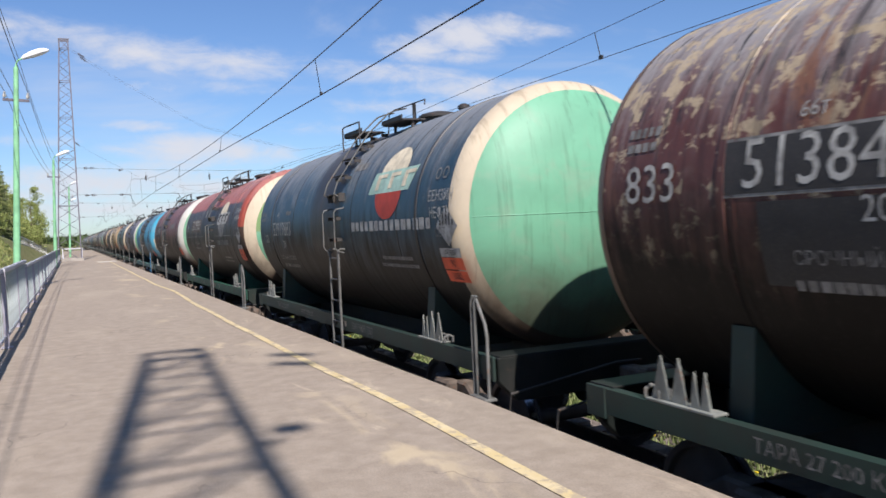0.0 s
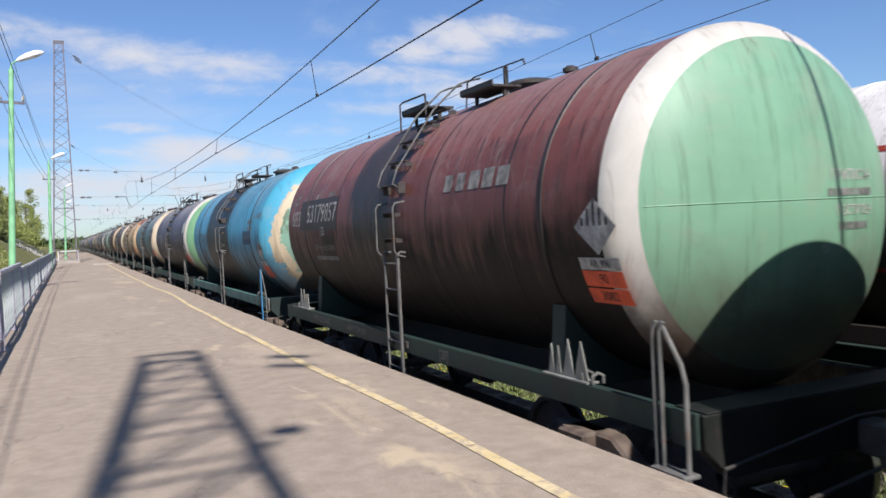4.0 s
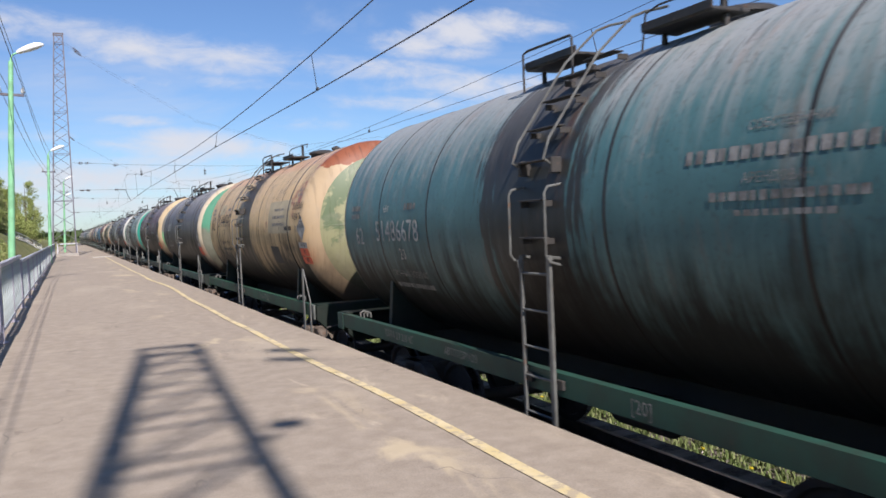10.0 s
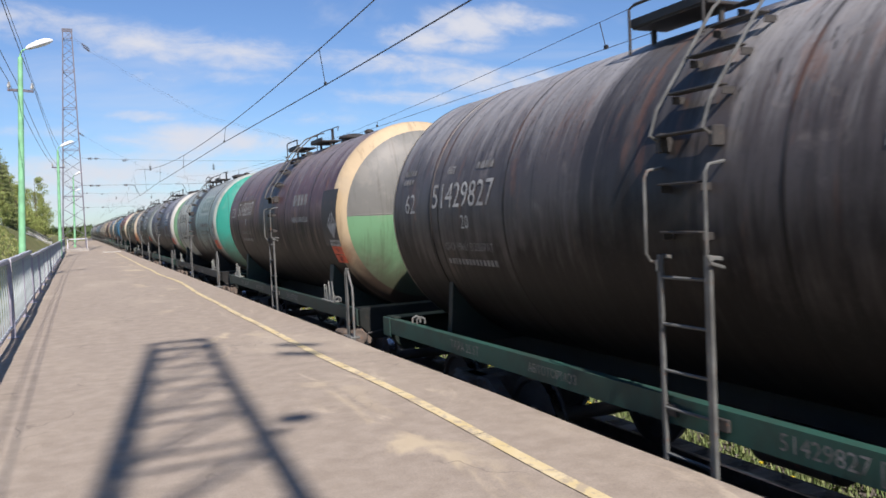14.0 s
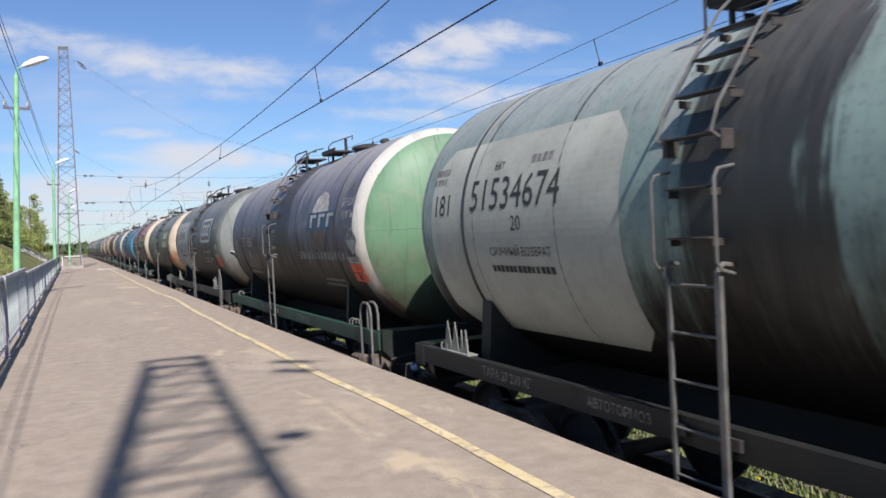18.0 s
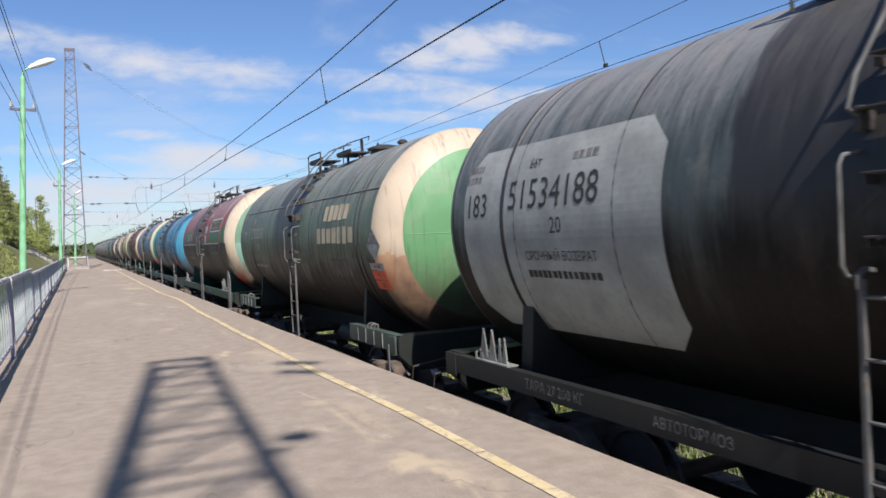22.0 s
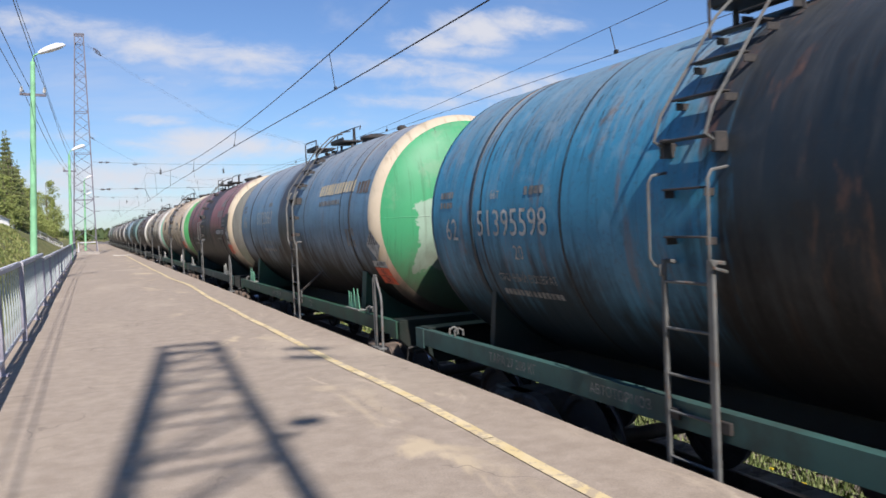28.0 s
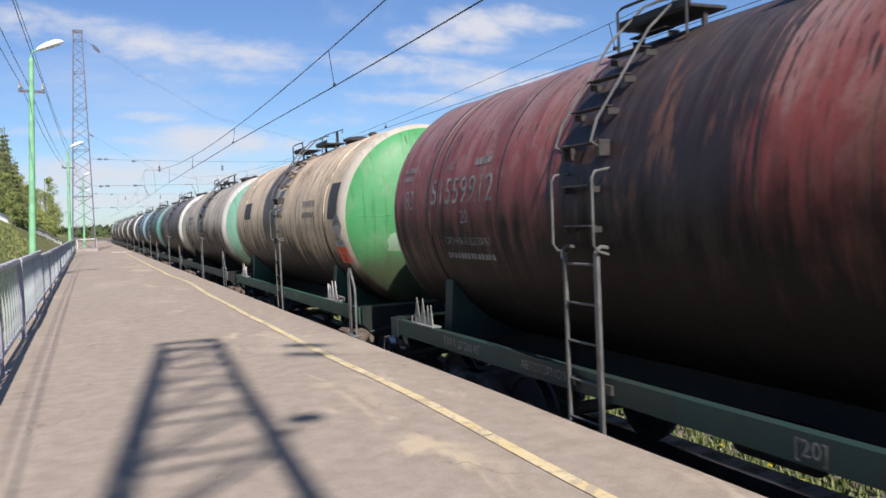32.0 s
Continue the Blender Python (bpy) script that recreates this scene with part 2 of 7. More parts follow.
def tank_paint(name, color, top=None, low=None, split=-0.35, belt=None, belt_at=0.25, belt_half=0.75, dirt_dark=0.35, rust=0.12, seed=0.0, patch=None,
               patch_at=0.6, streak=0.27, flake=0.0, band=None, belt_rag=0.55, dust_light=0.30, clean=0.0):
    """Weathered tank paint, sunlight on the crown and shade below coloured in. Object space: y along the tank, z up,
    the axis at 0. top: a colour over the split height; belt: the dark spill round the hatch; patch: blotches of another
    colour near the front; low: a colour under the split; band: (from, to, colour) along y."""
    def build(n):
        c = n.coords()
        x, y, z = n.xyz(c)
        shift = (seed * 3.7, seed * 5.1, seed * 2.3)
        big = n.noise(c, 0.9, 6, 0.6, 0.3, shift=shift)
        fine_ = n.noise(c, 22, 5, 0.65, shift=shift)
        drip = n.noise(c, 2.0, 6, 0.72, 0.25, stretch=(0.30, 3.6, 0.30), shift=shift)
        blot = n.noise(c, 2.4, 7, 0.65, 0.8, shift=(seed, seed * 2, 0))
        col = n.mix(n.step(big, 0.3, 0.7), tuple(v * 0.80 for v in color), tuple(min(1, v * 1.15) for v in color))
        col = n.mix(n.math("MULTIPLY", n.step(blot, 0.52, 0.72), 0.35), col, tuple(min(1, v * 1.5 + 0.02) for v in color))
        if top:
            edge = n.math("ADD", z, n.math("MULTIPLY", n.math("SUBTRACT", drip, 0.5), 0.25))
            col = n.mix(n.step(edge, split, split + 0.06), col, top)
        if low:
            edge = n.math("ADD", z, n.math("MULTIPLY", n.math("SUBTRACT", big, 0.5), 0.10))
            col = n.mix(n.step(edge, split + 0.03, split), col, low)
        if band:
            inside = n.math("MULTIPLY", n.step(y, band[0], band[0] + 0.03), n.step(y, band[1], band[1] - 0.03))
            col = n.mix(inside, col, band[2])
        if patch:
            near = n.step(y, -4.7 + patch_at * 4.0, -4.7)
            spots = n.step(n.math("ADD", n.noise(c, 1.1, 7, 0.68, 0.5, shift=shift), n.math("MULTIPLY", near, 0.22)), 0.60, 0.70)
            col = n.mix(spots, col, patch)
        # the spill round the hatch
        spill = 0.0
        if belt:
            wob = n.math("ADD", n.math("MULTIPLY", n.math("SUBTRACT", drip, 0.5), belt_rag * 2.2), n.math("MULTIPLY", n.math("SUBTRACT", big, 0.5), 0.5))
            off = n.math("ADD", n.math("ABSOLUTE", n.math("SUBTRACT", y, belt_at)), wob)
            spill = n.math("MULTIPLY", n.step(off, belt_half + 0.10, belt_half - 0.10), 0.95)
            col = n.mix(spill, col, tuple(v * 0.55 for v in belt))
        # dust, bleaching and painted sunlight on the crown, in patches and runs
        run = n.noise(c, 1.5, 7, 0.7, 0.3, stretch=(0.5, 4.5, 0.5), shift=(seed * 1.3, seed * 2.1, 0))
        lay = n.math("MULTIPLY", n.step(n.math("ADD", z, n.math("MULTIPLY", n.math("SUBTRACT", run, 0.5), 2.0)), 0.32, 1.38), min(1.0, dust_light * 2.6))
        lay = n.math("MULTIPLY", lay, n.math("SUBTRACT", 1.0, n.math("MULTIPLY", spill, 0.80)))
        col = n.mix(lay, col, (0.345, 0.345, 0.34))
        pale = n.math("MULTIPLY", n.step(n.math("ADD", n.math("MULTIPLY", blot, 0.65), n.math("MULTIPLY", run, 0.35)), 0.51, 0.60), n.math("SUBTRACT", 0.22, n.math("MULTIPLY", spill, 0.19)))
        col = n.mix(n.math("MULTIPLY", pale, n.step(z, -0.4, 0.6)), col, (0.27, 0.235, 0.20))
        if flake:
            chips = n.step(n.math("ADD", n.noise(c, 5.5, 7, 0.7, 0.3, shift=shift), n.math("MULTIPLY", n.step(z, 0.2, 1.3), 0.06)), 0.66 - 0.08 * flake, 0.68 - 0.06 * flake)
            col = n.mix(n.math("MULTIPLY", chips, 0.85), col, (0.42, 0.34, 0.22))
        # runs down the sides: broad soft ones, thin black ones, rust
        col = n.mix(n.math("MULTIPLY", n.step(drip, 0.50, 0.62), min(1.0, streak * 1.9)), col, (0.34, 0.32, 0.31), "MULTIPLY")
        thin = n.noise(c, 3.0, 5, 0.6, 0.5, stretch=(0.22, 5.5, 0.22), shift=(seed, seed * 0.7, seed * 1.9))
        line = n.math("MULTIPLY", n.step(thin, 0.58, 0.62), n.step(n.noise(c, 0.8, 3, shift=(seed * 2, 0, seed)), 0.42, 0.56))
        col = n.mix(n.math("MULTIPLY", line, min(1.0, streak * 2.1)), col, (0.017, 0.015, 0.014))
        dash = n.math("MULTIPLY", n.step(n.noise(c, 3.2, 3, 0.5, 0.2, stretch=(1.0, 7.0, 1.0), shift=(seed * 4, seed, 1)), 0.63, 0.66), n.step(z, 0.2, 0.7))
        col = n.mix(n.math("MULTIPLY", dash, min(0.85, streak * 6)), col, (0.02, 0.018, 0.017))
        col = n.mix(n.math("MULTIPLY", n.step(n.noise(c, 1.6, 6, 0.7, 0.4, stretch=(0.6, 2.5, 0.6), shift=(seed, 1, seed)), 0.54, 0.66), min(1.0, rust * 3.5)), col, (0.19, 0.085, 0.045))
        # road grime and painted shade of the lower flank, thickest underneath
        grime_dark = n.math("MULTIPLY", n.step(n.math("ADD", n.math("MULTIPLY", z, -1.0), n.math("ADD", n.math("MULTIPLY", n.math("SUBTRACT", big, 0.5), 1.6), n.math("MULTIPLY", n.math("SUBTRACT", run, 0.5), 1.2))), -0.30 + clean, 0.52 + clean), min(1.0, dirt_dark * 2.3))
        col = n.mix(grime_dark, col, (0.012, 0.0105, 0.0095))
        speck = n.math("MULTIPLY", n.step(fine_, 0.52, 0.68), 0.30)
        col = n.mix(speck, col, (0.035, 0.030, 0.027))
        return {"color": col, "rough": n.math("ADD", 0.36, n.math("MULTIPLY", run, 0.30)), "gloss": n.math("SUBTRACT", 0.45, n.math("MULTIPLY", grime_dark, 0.33)),
                "height": n.math("ADD", n.math("MULTIPLY", big, 0.8), n.math("MULTIPLY", fine_, 0.05)), "bump": 0.10, "depth": 0.05}
    return material(name, build)


def cap_paint(name, color, low=None, split=-0.2, dirt_dark=0.35, seed=0.0, patch=None, spot=None, hard=0.7, rim=None, mottle=None):
    """Weathered paint of a dished end. Object space: z up, the axis at 0."""
    color = tuple(v * 0.68 for v in color)
    low = tuple(v * 0.68 for v in low) if low else None
    patch = tuple(v * 0.72 for v in patch) if patch else None
    mottle = tuple(v * 0.68 for v in mottle) if mottle else None

    def build(n):
        c = n.coords()
        x, y, z = n.xyz(c)
        shift = (seed * 2.9, seed, seed * 4.3)
        big, fine_ = n.noise(c, 1.3, 6, 0.6, 0.4, shift=shift), n.noise(c, 26, 5, 0.65, shift=shift)
        drip = n.noise(c, 2.6, 5, 0.7, 0.15, stretch=(5.0, 1.0, 0.3), shift=shift)
        col = n.mix(n.step(big, 0.3, 0.7), tuple(v * 0.9 for v in color), tuple(min(1, v * 1.08) for v in color))
        if low:
            col = n.mix(n.step(n.math("ADD", z, n.math("MULTIPLY", n.math("SUBTRACT", big, 0.5), hard)), split + 0.17 * hard, split - 0.17 * hard), col, low)
        if mottle:
            col = n.mix(n.math("MULTIPLY", n.step(n.math("ADD", n.noise(c, 2.6, 6, 0.62, 0.4, shift=(seed, 2, seed)), n.math("MULTIPLY", z, 0.16)), 0.50, 0.60), 0.9), col, mottle)
        if rim:
            # bare or flaked paint toward the edge: from radius, colour
            rad = n.math("SQRT", n.math("ADD", n.math("MULTIPLY", x, x), n.math("MULTIPLY", z, z)))
            rag_ = n.math("ADD", n.math("MULTIPLY", n.math("SUBTRACT", n.noise(c, 1.7, 6, 0.6, 0.3, shift=shift), 0.5), 0.55), n.math("MULTIPLY", n.math("SUBTRACT", n.noise(c, 9.0, 4, 0.6, shift=shift), 0.5), 0.20))
            col = n.mix(n.step(n.math("ADD", rad, rag_), rim[0] - 0.02, rim[0] + 0.02), col, tuple(v * 0.72 for v in rim[1]))
        if patch and spot:
            # one touched-up place: across, up, half width, half height
            dx = n.math("DIVIDE", n.math("SUBTRACT", x, spot[0]), spot[2])
            dz = n.math("DIVIDE", n.math("SUBTRACT", z, spot[1]), spot[3])
            far_ = n.math("ADD", n.math("MAXIMUM", n.math("ABSOLUTE", dx), n.math("ABSOLUTE", dz)), n.math("MULTIPLY", n.math("SUBTRACT", n.noise(c, 3.5, 5, 0.6, shift=shift), 0.5), 1.0))
            col = n.mix(n.step(far_, 1.03, 0.97), col, patch)
        elif patch:
            col = n.mix(n.step(n.noise(c, 1.6, 5, 0.55, 0.2, shift=(seed, seed, 0)), 0.54, 0.57), col, patch)
        col = n.mix(n.math("MULTIPLY", n.step(drip, 0.52, 0.66), 0.45), col, (0.5, 0.47, 0.44), "MULTIPLY")
        dash = n.math("MULTIPLY", n.step(n.noise(c, 3.0, 4, 0.55, 0.2, stretch=(6.0, 1.0, 0.8), shift=shift), 0.66, 0.70), n.step(n.math("ADD", z, n.math("MULTIPLY", x, 0.5)), 0.35, 1.0))
        col = n.mix(n.math("MULTIPLY", dash, 0.75), col, (0.03, 0.03, 0.028))
        cloud = n.noise(c, 2.2, 6, 0.65, 0.5, shift=(seed, 0, seed * 3))
        col = n.mix(n.math("MULTIPLY", n.step(cloud, 0.50, 0.66), 0.17), col, (0.30, 0.27, 0.22))
        grime_dark = n.math("MULTIPLY", n.step(n.math("ADD", n.math("MULTIPLY", z, -1.0), n.math("MULTIPLY", n.math("SUBTRACT", big, 0.5), 1.5)), -0.02, 1.12), min(1.0, dirt_dark * 2.4))
        col = n.mix(grime_dark, col, (0.052, 0.037, 0.027))
        col = n.mix(n.math("MULTIPLY", n.step(fine_, 0.6, 0.8), 0.2), col, (0.10, 0.08, 0.06))
        return {"color": col, "rough": 0.5, "height": big, "bump": 0.08, "depth": 0.04, "gloss": 0.35}
    return material(name, build)


M_ASPHALT = asphalt()
M_GRASS = grass_ground()


def worn_line():
    def build(n):
        c = n.coords()
        col = n.mix(n.step(n.noise(c, 3.0, 5, 0.6), 0.3, 0.7), (0.52, 0.42, 0.21), (0.58, 0.50, 0.32))
        bare = n.step(n.math("ADD", n.math("MULTIPLY", n.noise(c, 11.0, 6, 0.7), 0.6), n.math("MULTIPLY", n.noise(c, 1.2, 4), 0.4)), 0.49, 0.56)
        col = n.mix(n.math("MULTIPLY", bare, 0.75), col, (0.33, 0.28, 0.22))
        return {"color": col, "rough": 0.9, "gloss": 0.25}
    return material("yellow_line", build)


M_YELLOW = worn_line()
M_WHITELINE = plain("white_line", (0.62, 0.60, 0.55), 0.85, vary=0.2)
M_CONCRETE = plain("concrete", (0.30, 0.28, 0.25), 0.9, vary=0.2, scale=2.5)
M_BALLAST = plain("ballast", (0.15, 0.13, 0.115), 0.95, vary=0.45, scale=14)
M_RAIL = plain("rail_steel", (0.22, 0.19, 0.17), 0.35, 0.9, rust=0.3)
M_SLEEPER = plain("sleeper", (0.24, 0.22, 0.20), 0.9)
M_RAILING = plain("railing_grey", (0.47, 0.48, 0.51), 0.5, vary=0.15, rust=0.08)
M_RAILPOST = plain("railing_post", (0.30, 0.29, 0.34), 0.55, rust=0.15)
M_BALUSTER = plain("baluster", (0.33, 0.38, 0.38), 0.5, vary=0.15)
M_GREENPOST = plain("green_post", (0.20, 0.46, 0.25), 0.6, vary=0.2, scale=2)
M_LATTICE = plain("lattice_steel", (0.115, 0.11, 0.135), 0.6, vary=0.25, rust=0.3)
M_LAMP = plain("lamp_shell", (0.72, 0.73, 0.74), 0.35, vary=0.05)
M_DARK = plain("dark_iron", (0.035, 0.033, 0.031), 0.6, rust=0.25)
M_CAST = plain("cast_iron", (0.11, 0.088, 0.072), 0.75, vary=0.35, rust=0.3)
M_TREAD = plain("polished_tread", (0.42, 0.41, 0.40), 0.28, 1.0, vary=0.15)
M_PATHFENCE = plain("path_fence_white", (0.62, 0.62, 0.60), 0.6, vary=0.12)
M_WHEEL = plain("wheel_steel", (0.10, 0.085, 0.075), 0.55, 0.4, rust=0.2)
M_WIRE = plain("wire", (0.06, 0.055, 0.05), 0.5, 0.6)
M_INSUL = plain("insulator", (0.07, 0.045, 0.035), 0.25)
M_WHITE = plain("stencil_white", (0.36, 0.36, 0.335), 0.7, vary=0.35, scale=9)
M_FADED = plain("stencil_faded", (0.18, 0.18, 0.172), 0.7, vary=0.45, scale=9)
M_BLACK = plain("stencil_black", (0.03, 0.03, 0.03), 0.7)
M_ORANGE = plain("placard_orange", (0.62, 0.085, 0.03), 0.6, vary=0.2)
M_GREY = plain("ladder_grey", (0.105, 0.11, 0.105), 0.6, vary=0.3, rust=0.3)
M_FRAME = tinted("frame_paint")
M_BARK = plain("bark", (0.12, 0.095, 0.07), 0.9, vary=0.35)


def leaf_material(name, a, b):
    def build(n):
        rnd = n.tree.nodes.new("ShaderNodeNewGeometry").outputs["Random Per Island"]
        return {"color": n.mix(rnd, a, b), "rough": 0.7, "gloss": 0.2}
    return material(name, build)


M_SPRUCE = leaf_material("spruce_needles", (0.09, 0.125, 0.045), (0.22, 0.25, 0.10))
M_WOODS = leaf_material("far_foliage", (0.035, 0.058, 0.022), (0.085, 0.11, 0.042))
M_BIRCH = leaf_material("birch_leaves", (0.14, 0.19, 0.05), (0.28, 0.31, 0.10))
M_BLADE = leaf_material("grass_blades", (0.10, 0.15, 0.04), (0.25, 0.25, 0.10))
M_STONE = leaf_material("pale_stone", (0.22, 0.20, 0.18), (0.55, 0.52, 0.47))
M_VERGE = leaf_material("verge_blades", (0.085, 0.135, 0.04), (0.22, 0.25, 0.11))
M_DANDELION = plain("dandelion", (0.72, 0.56, 0.03), 0.7)


# ---- geometry helpers: g is (vertices, faces) ----
def add_box(g, c, s, m=None):
    k = len(g[0])
    for dx, dy, dz in ((-1, -1, -1), (1, -1, -1), (1, 1, -1), (-1, 1, -1), (-1, -1, 1), (1, -1, 1), (1, 1, 1), (-1, 1, 1)):
        v = Vector((dx * s[0] / 2, dy * s[1] / 2, dz * s[2] / 2))
        if m:
            v = m @ v
        g[0].append((v[0] + c[0], v[1] + c[1], v[2] + c[2]))
    g[1].extend([tuple(k + i for i in f) for f in ((0, 3, 2, 1), (4, 5, 6, 7), (0, 1, 5, 4), (1, 2, 6, 5), (2, 3, 7, 6), (3, 0, 4, 7))])
    return g


def add_cyl(g, p0, p1, r0, r1=None, n=12):
    r1 = r0 if r1 is None else r1
    p0, p1 = Vector(p0), Vector(p1)
    d = (p1 - p0).normalized()
    a = d.orthogonal().normalized()
    b = d.cross(a)
    k = len(g[0])
    for p, r in ((p0, r0), (p1, r1)):
        for i in range(n):
            t = 2 * math.pi * i / n
            g[0].append(tuple(p + (a * math.cos(t) + b * math.sin(t)) * r))
    for i in range(n):
        j = (i + 1) % n
        g[1].append((k + i, k + j, k + n + j, k + n + i))
    g[1].append(tuple(k + i for i in reversed(range(n))))
    g[1].append(tuple(k + n + i for i in range(n)))
    return g


def add_tube(g, pts, r, n=8):
    """A rod along the points, with one ring at each."""
    pts = [Vector(p) for p in pts]
    k = len(g[0])
    side = None
    for i, p in enumerate(pts):
        d = (pts[min(i + 1, len(pts) - 1)] - pts[max(i - 1, 0)]).normalized()
        if side is None:
            side = d.orthogonal().normalized()
        side = (side - d * side.dot(d)).normalized()
        up_ = d.cross(side)
        for j in range(n):
            t = 2 * math.pi * j / n
            g[0].append(tuple(p + (side * math.cos(t) + up_ * math.sin(t)) * r))
    for i in range(len(pts) - 1):
        for j in range(n):
            q = (j + 1) % n
            g[1].append((k + i * n + j, k + i * n + q, k + (i + 1) * n + q, k + (i + 1) * n + j))
    g[1].append(tuple(k + i for i in reversed(range(n))))
    g[1].append(tuple(k + (len(pts) - 1) * n + i for i in range(n)))
    return g


def add_spin(g, profile, n=48, axis="y", close=False):
    """Turns (radius, along) points about the axis."""
    k = len(g[0])
    for r, a in profile:
        for i in range(n):
            t = 2 * math.pi * i / n
            p = (r * math.cos(t), a, r * math.sin(t)) if axis == "y" else ((a, r * math.cos(t), r * math.sin(t)) if axis == "x" else (r * math.cos(t), r * math.sin(t), a))
            g[0].append(p)
    m = len(profile)
    for j in range(m if close else m - 1):
        for i in range(n):
            q = (i + 1) % n
            a, b = j % m, (j + 1) % m
            g[1].append((k + a * n + i, k + a * n + q, k + b * n + q, k + b * n + i))
    return g


def add_prism(g, outline, y0, y1, axis="y"):
    """A flat outline given in two coordinates, drawn out along the axis."""
    k, n = len(g[0]), len(outline)
    for y in (y0, y1):
        for a, b in outline:
            g[0].append((a, y, b) if axis == "y" else ((y, a, b) if axis == "x" else (a, b, y)))
    for i in range(n):
        j = (i + 1) % n
        g[1].append((k + i, k + j, k + n + j, k + n + i))
    g[1].append(tuple(k + i for i in reversed(range(n))))
    g[1].append(tuple(k + n + i for i in range(n)))
    return g


def mesh_of(name, g, smooth=35.0, fix=True):
    me = bpy.data.meshes.new(name)
    me.from_pydata(g[0], [], g[1])
    if fix:
        bm = bmesh.new()
        bm.from_mesh(me)
        bmesh.ops.recalc_face_normals(bm, faces=bm.faces)
        bm.to_mesh(me)
        bm.free()
    if smooth:
        me.shade_smooth()
        me.set_sharp_from_angle(angle=radians(smooth))
    return me


def bevelled(name, g, width, segments=2, smooth=35.0):
    me = bpy.data.meshes.new(name)
    me.from_pydata(g[0], [], g[1])
    bm = bmesh.new()
    bm.from_mesh(me)
    bmesh.ops.recalc_face_normals(bm, faces=bm.faces)
    bmesh.ops.bevel(bm, geom=[e for e in bm.edges if e.calc_face_angle(0) > 0.6], offset=width, segments=segments, affect="EDGES", clamp_overlap=True)
    bm.to_mesh(me)
    bm.free()
    me.shade_smooth()
    me.set_sharp_from_angle(angle=radians(smooth))
    return me


def part(name, data, mat, parent=None, label="", m=None, color=None):
    """Links a mesh (or vertices and faces) as one object, under its thing where one is given."""
    me = data if hasattr(data, "polygons") else mesh_of(name, data)
    ob = new(name, me)
    if not me.materials:
        me.materials.append(mat)
    if me.materials[0] is not mat:
        ob.material_slots[0].link = "OBJECT"
        ob.material_slots[0].material = mat
    ob.parent = parent
    if m is not None:
        ob.matrix_basis = m
    if color:
        ob.color = (*color, 1)
    if label:
        ob["label"] = label
    return ob


def thing(name, at, label, category, group=""):
    ob = new(name)
    ob.empty_display_size = 0.2
    ob.matrix_basis = at if hasattr(at, "translation") else Matrix.Translation(at)
    return tagged(ob, label, category, group)


rng = random.Random(7)


# ---- ground: one sheet to the horizon ----
def smooth(a, b, v):
    t = max(0.0, min(1.0, (v - a) / (b - a)))
    return t * t * (3 - 2 * t)


def ground_z(x, y):
    z = -1.62
    bank = smooth(-1.3, -1.9, x) * 1.05 + smooth(-2.0, -6.2, x) * (3.3 - 1.2 * smooth(70, 125, y)) + smooth(-7, -30, x) * 1.5
    bank *= 1.0 - 0.75 * smooth(230, 500, y)
    z += bank + noise.noise((x * 0.3, y * 0.3, 0)) * 0.12 * smooth(-1.6, -3, x)
    z -= 0.25 * smooth(12, 20, x)
    return z


def build_ground():
    xs = [-2500, -900, -300, -120, -60, -35, -25] + [-20 + i for i in range(10)] + [-10 + 0.5 * i for i in range(17)] + [-1.8, -1.5, -1.3, 0, 2, 3.2, 7, 11, 13, 16, 20, 30, 60, 150, 400, 1000, 2500]
    ys = [-600, -200, -80] + [-40 + 3.0 * i for i in range(70)] + [180, 200, 230, 270, 320, 400, 500, 700, 1000, 1600, 3000]
    g = ([], [])
    for y in ys:
        for x in xs:
            g[0].append((x, y, ground_z(x, y)))
    w = len(xs)
    for j in range(len(ys) - 1):
        for i in range(w - 1):
            g[1].append((j * w + i, j * w + i + 1, (j + 1) * w + i + 1, (j + 1) * w + i))
    tagged(part("ground", mesh_of("ground", g, 60, fix=False), M_GRASS), "grassy ground with spring weeds", "ground", kind="structure")


build_ground()


# ---- tracks ----
def build_track(x, label):
    g = add_prism(([], []), [(x - 1.95, -1.64), (x + 1.95, -1.64), (x + 1.5, RAIL - 0.2), (x - 1.5, RAIL - 0.2)], -120, 420)
    tagged(part("ballast_bed", g, M_BALLAST), "grey-brown crushed stone ballast under the rails", "ballast", kind="structure")
    for s in (-0.76, 0.76):
        prof = [(-0.075, -0.18), (0.075, -0.18), (0.075, -0.165), (0.012, -0.14), (0.012, -0.045), (0.036, -0.035), (0.036, -0.004), (0.028, 0.0), (-0.028, 0.0), (-0.036, -0.004),
                (-0.036, -0.035), (-0.012, -0.045), (-0.012, -0.14), (-0.075, -0.165)]
        g = add_prism(([], []), [(x + s + a, RAIL + b) for a, b in prof], -120, 420)
        tagged(part("rail", g, M_RAIL), "steel running rail with a bright worn head", "rail", "rails", "structure")
    g = ([], [])
    for i in range(220):
        add_box(g, (x, -30 + i * 0.55, RAIL - 0.22), (2.7, 0.26, 0.14))
    tagged(part("sleepers", mesh_of("sleepers", g, 0, fix=False), M_SLEEPER), label, "sleepers", kind="stuff")


build_track(TRACK, "weathered sleepers under the near track")
build_track(TRACK + 4.1, "weathered sleepers under the far track")

# ---- platform ----
P_LEFT, P_EDGE, P_START, P_END = -1.28, 3.29, -40.0, 170.0


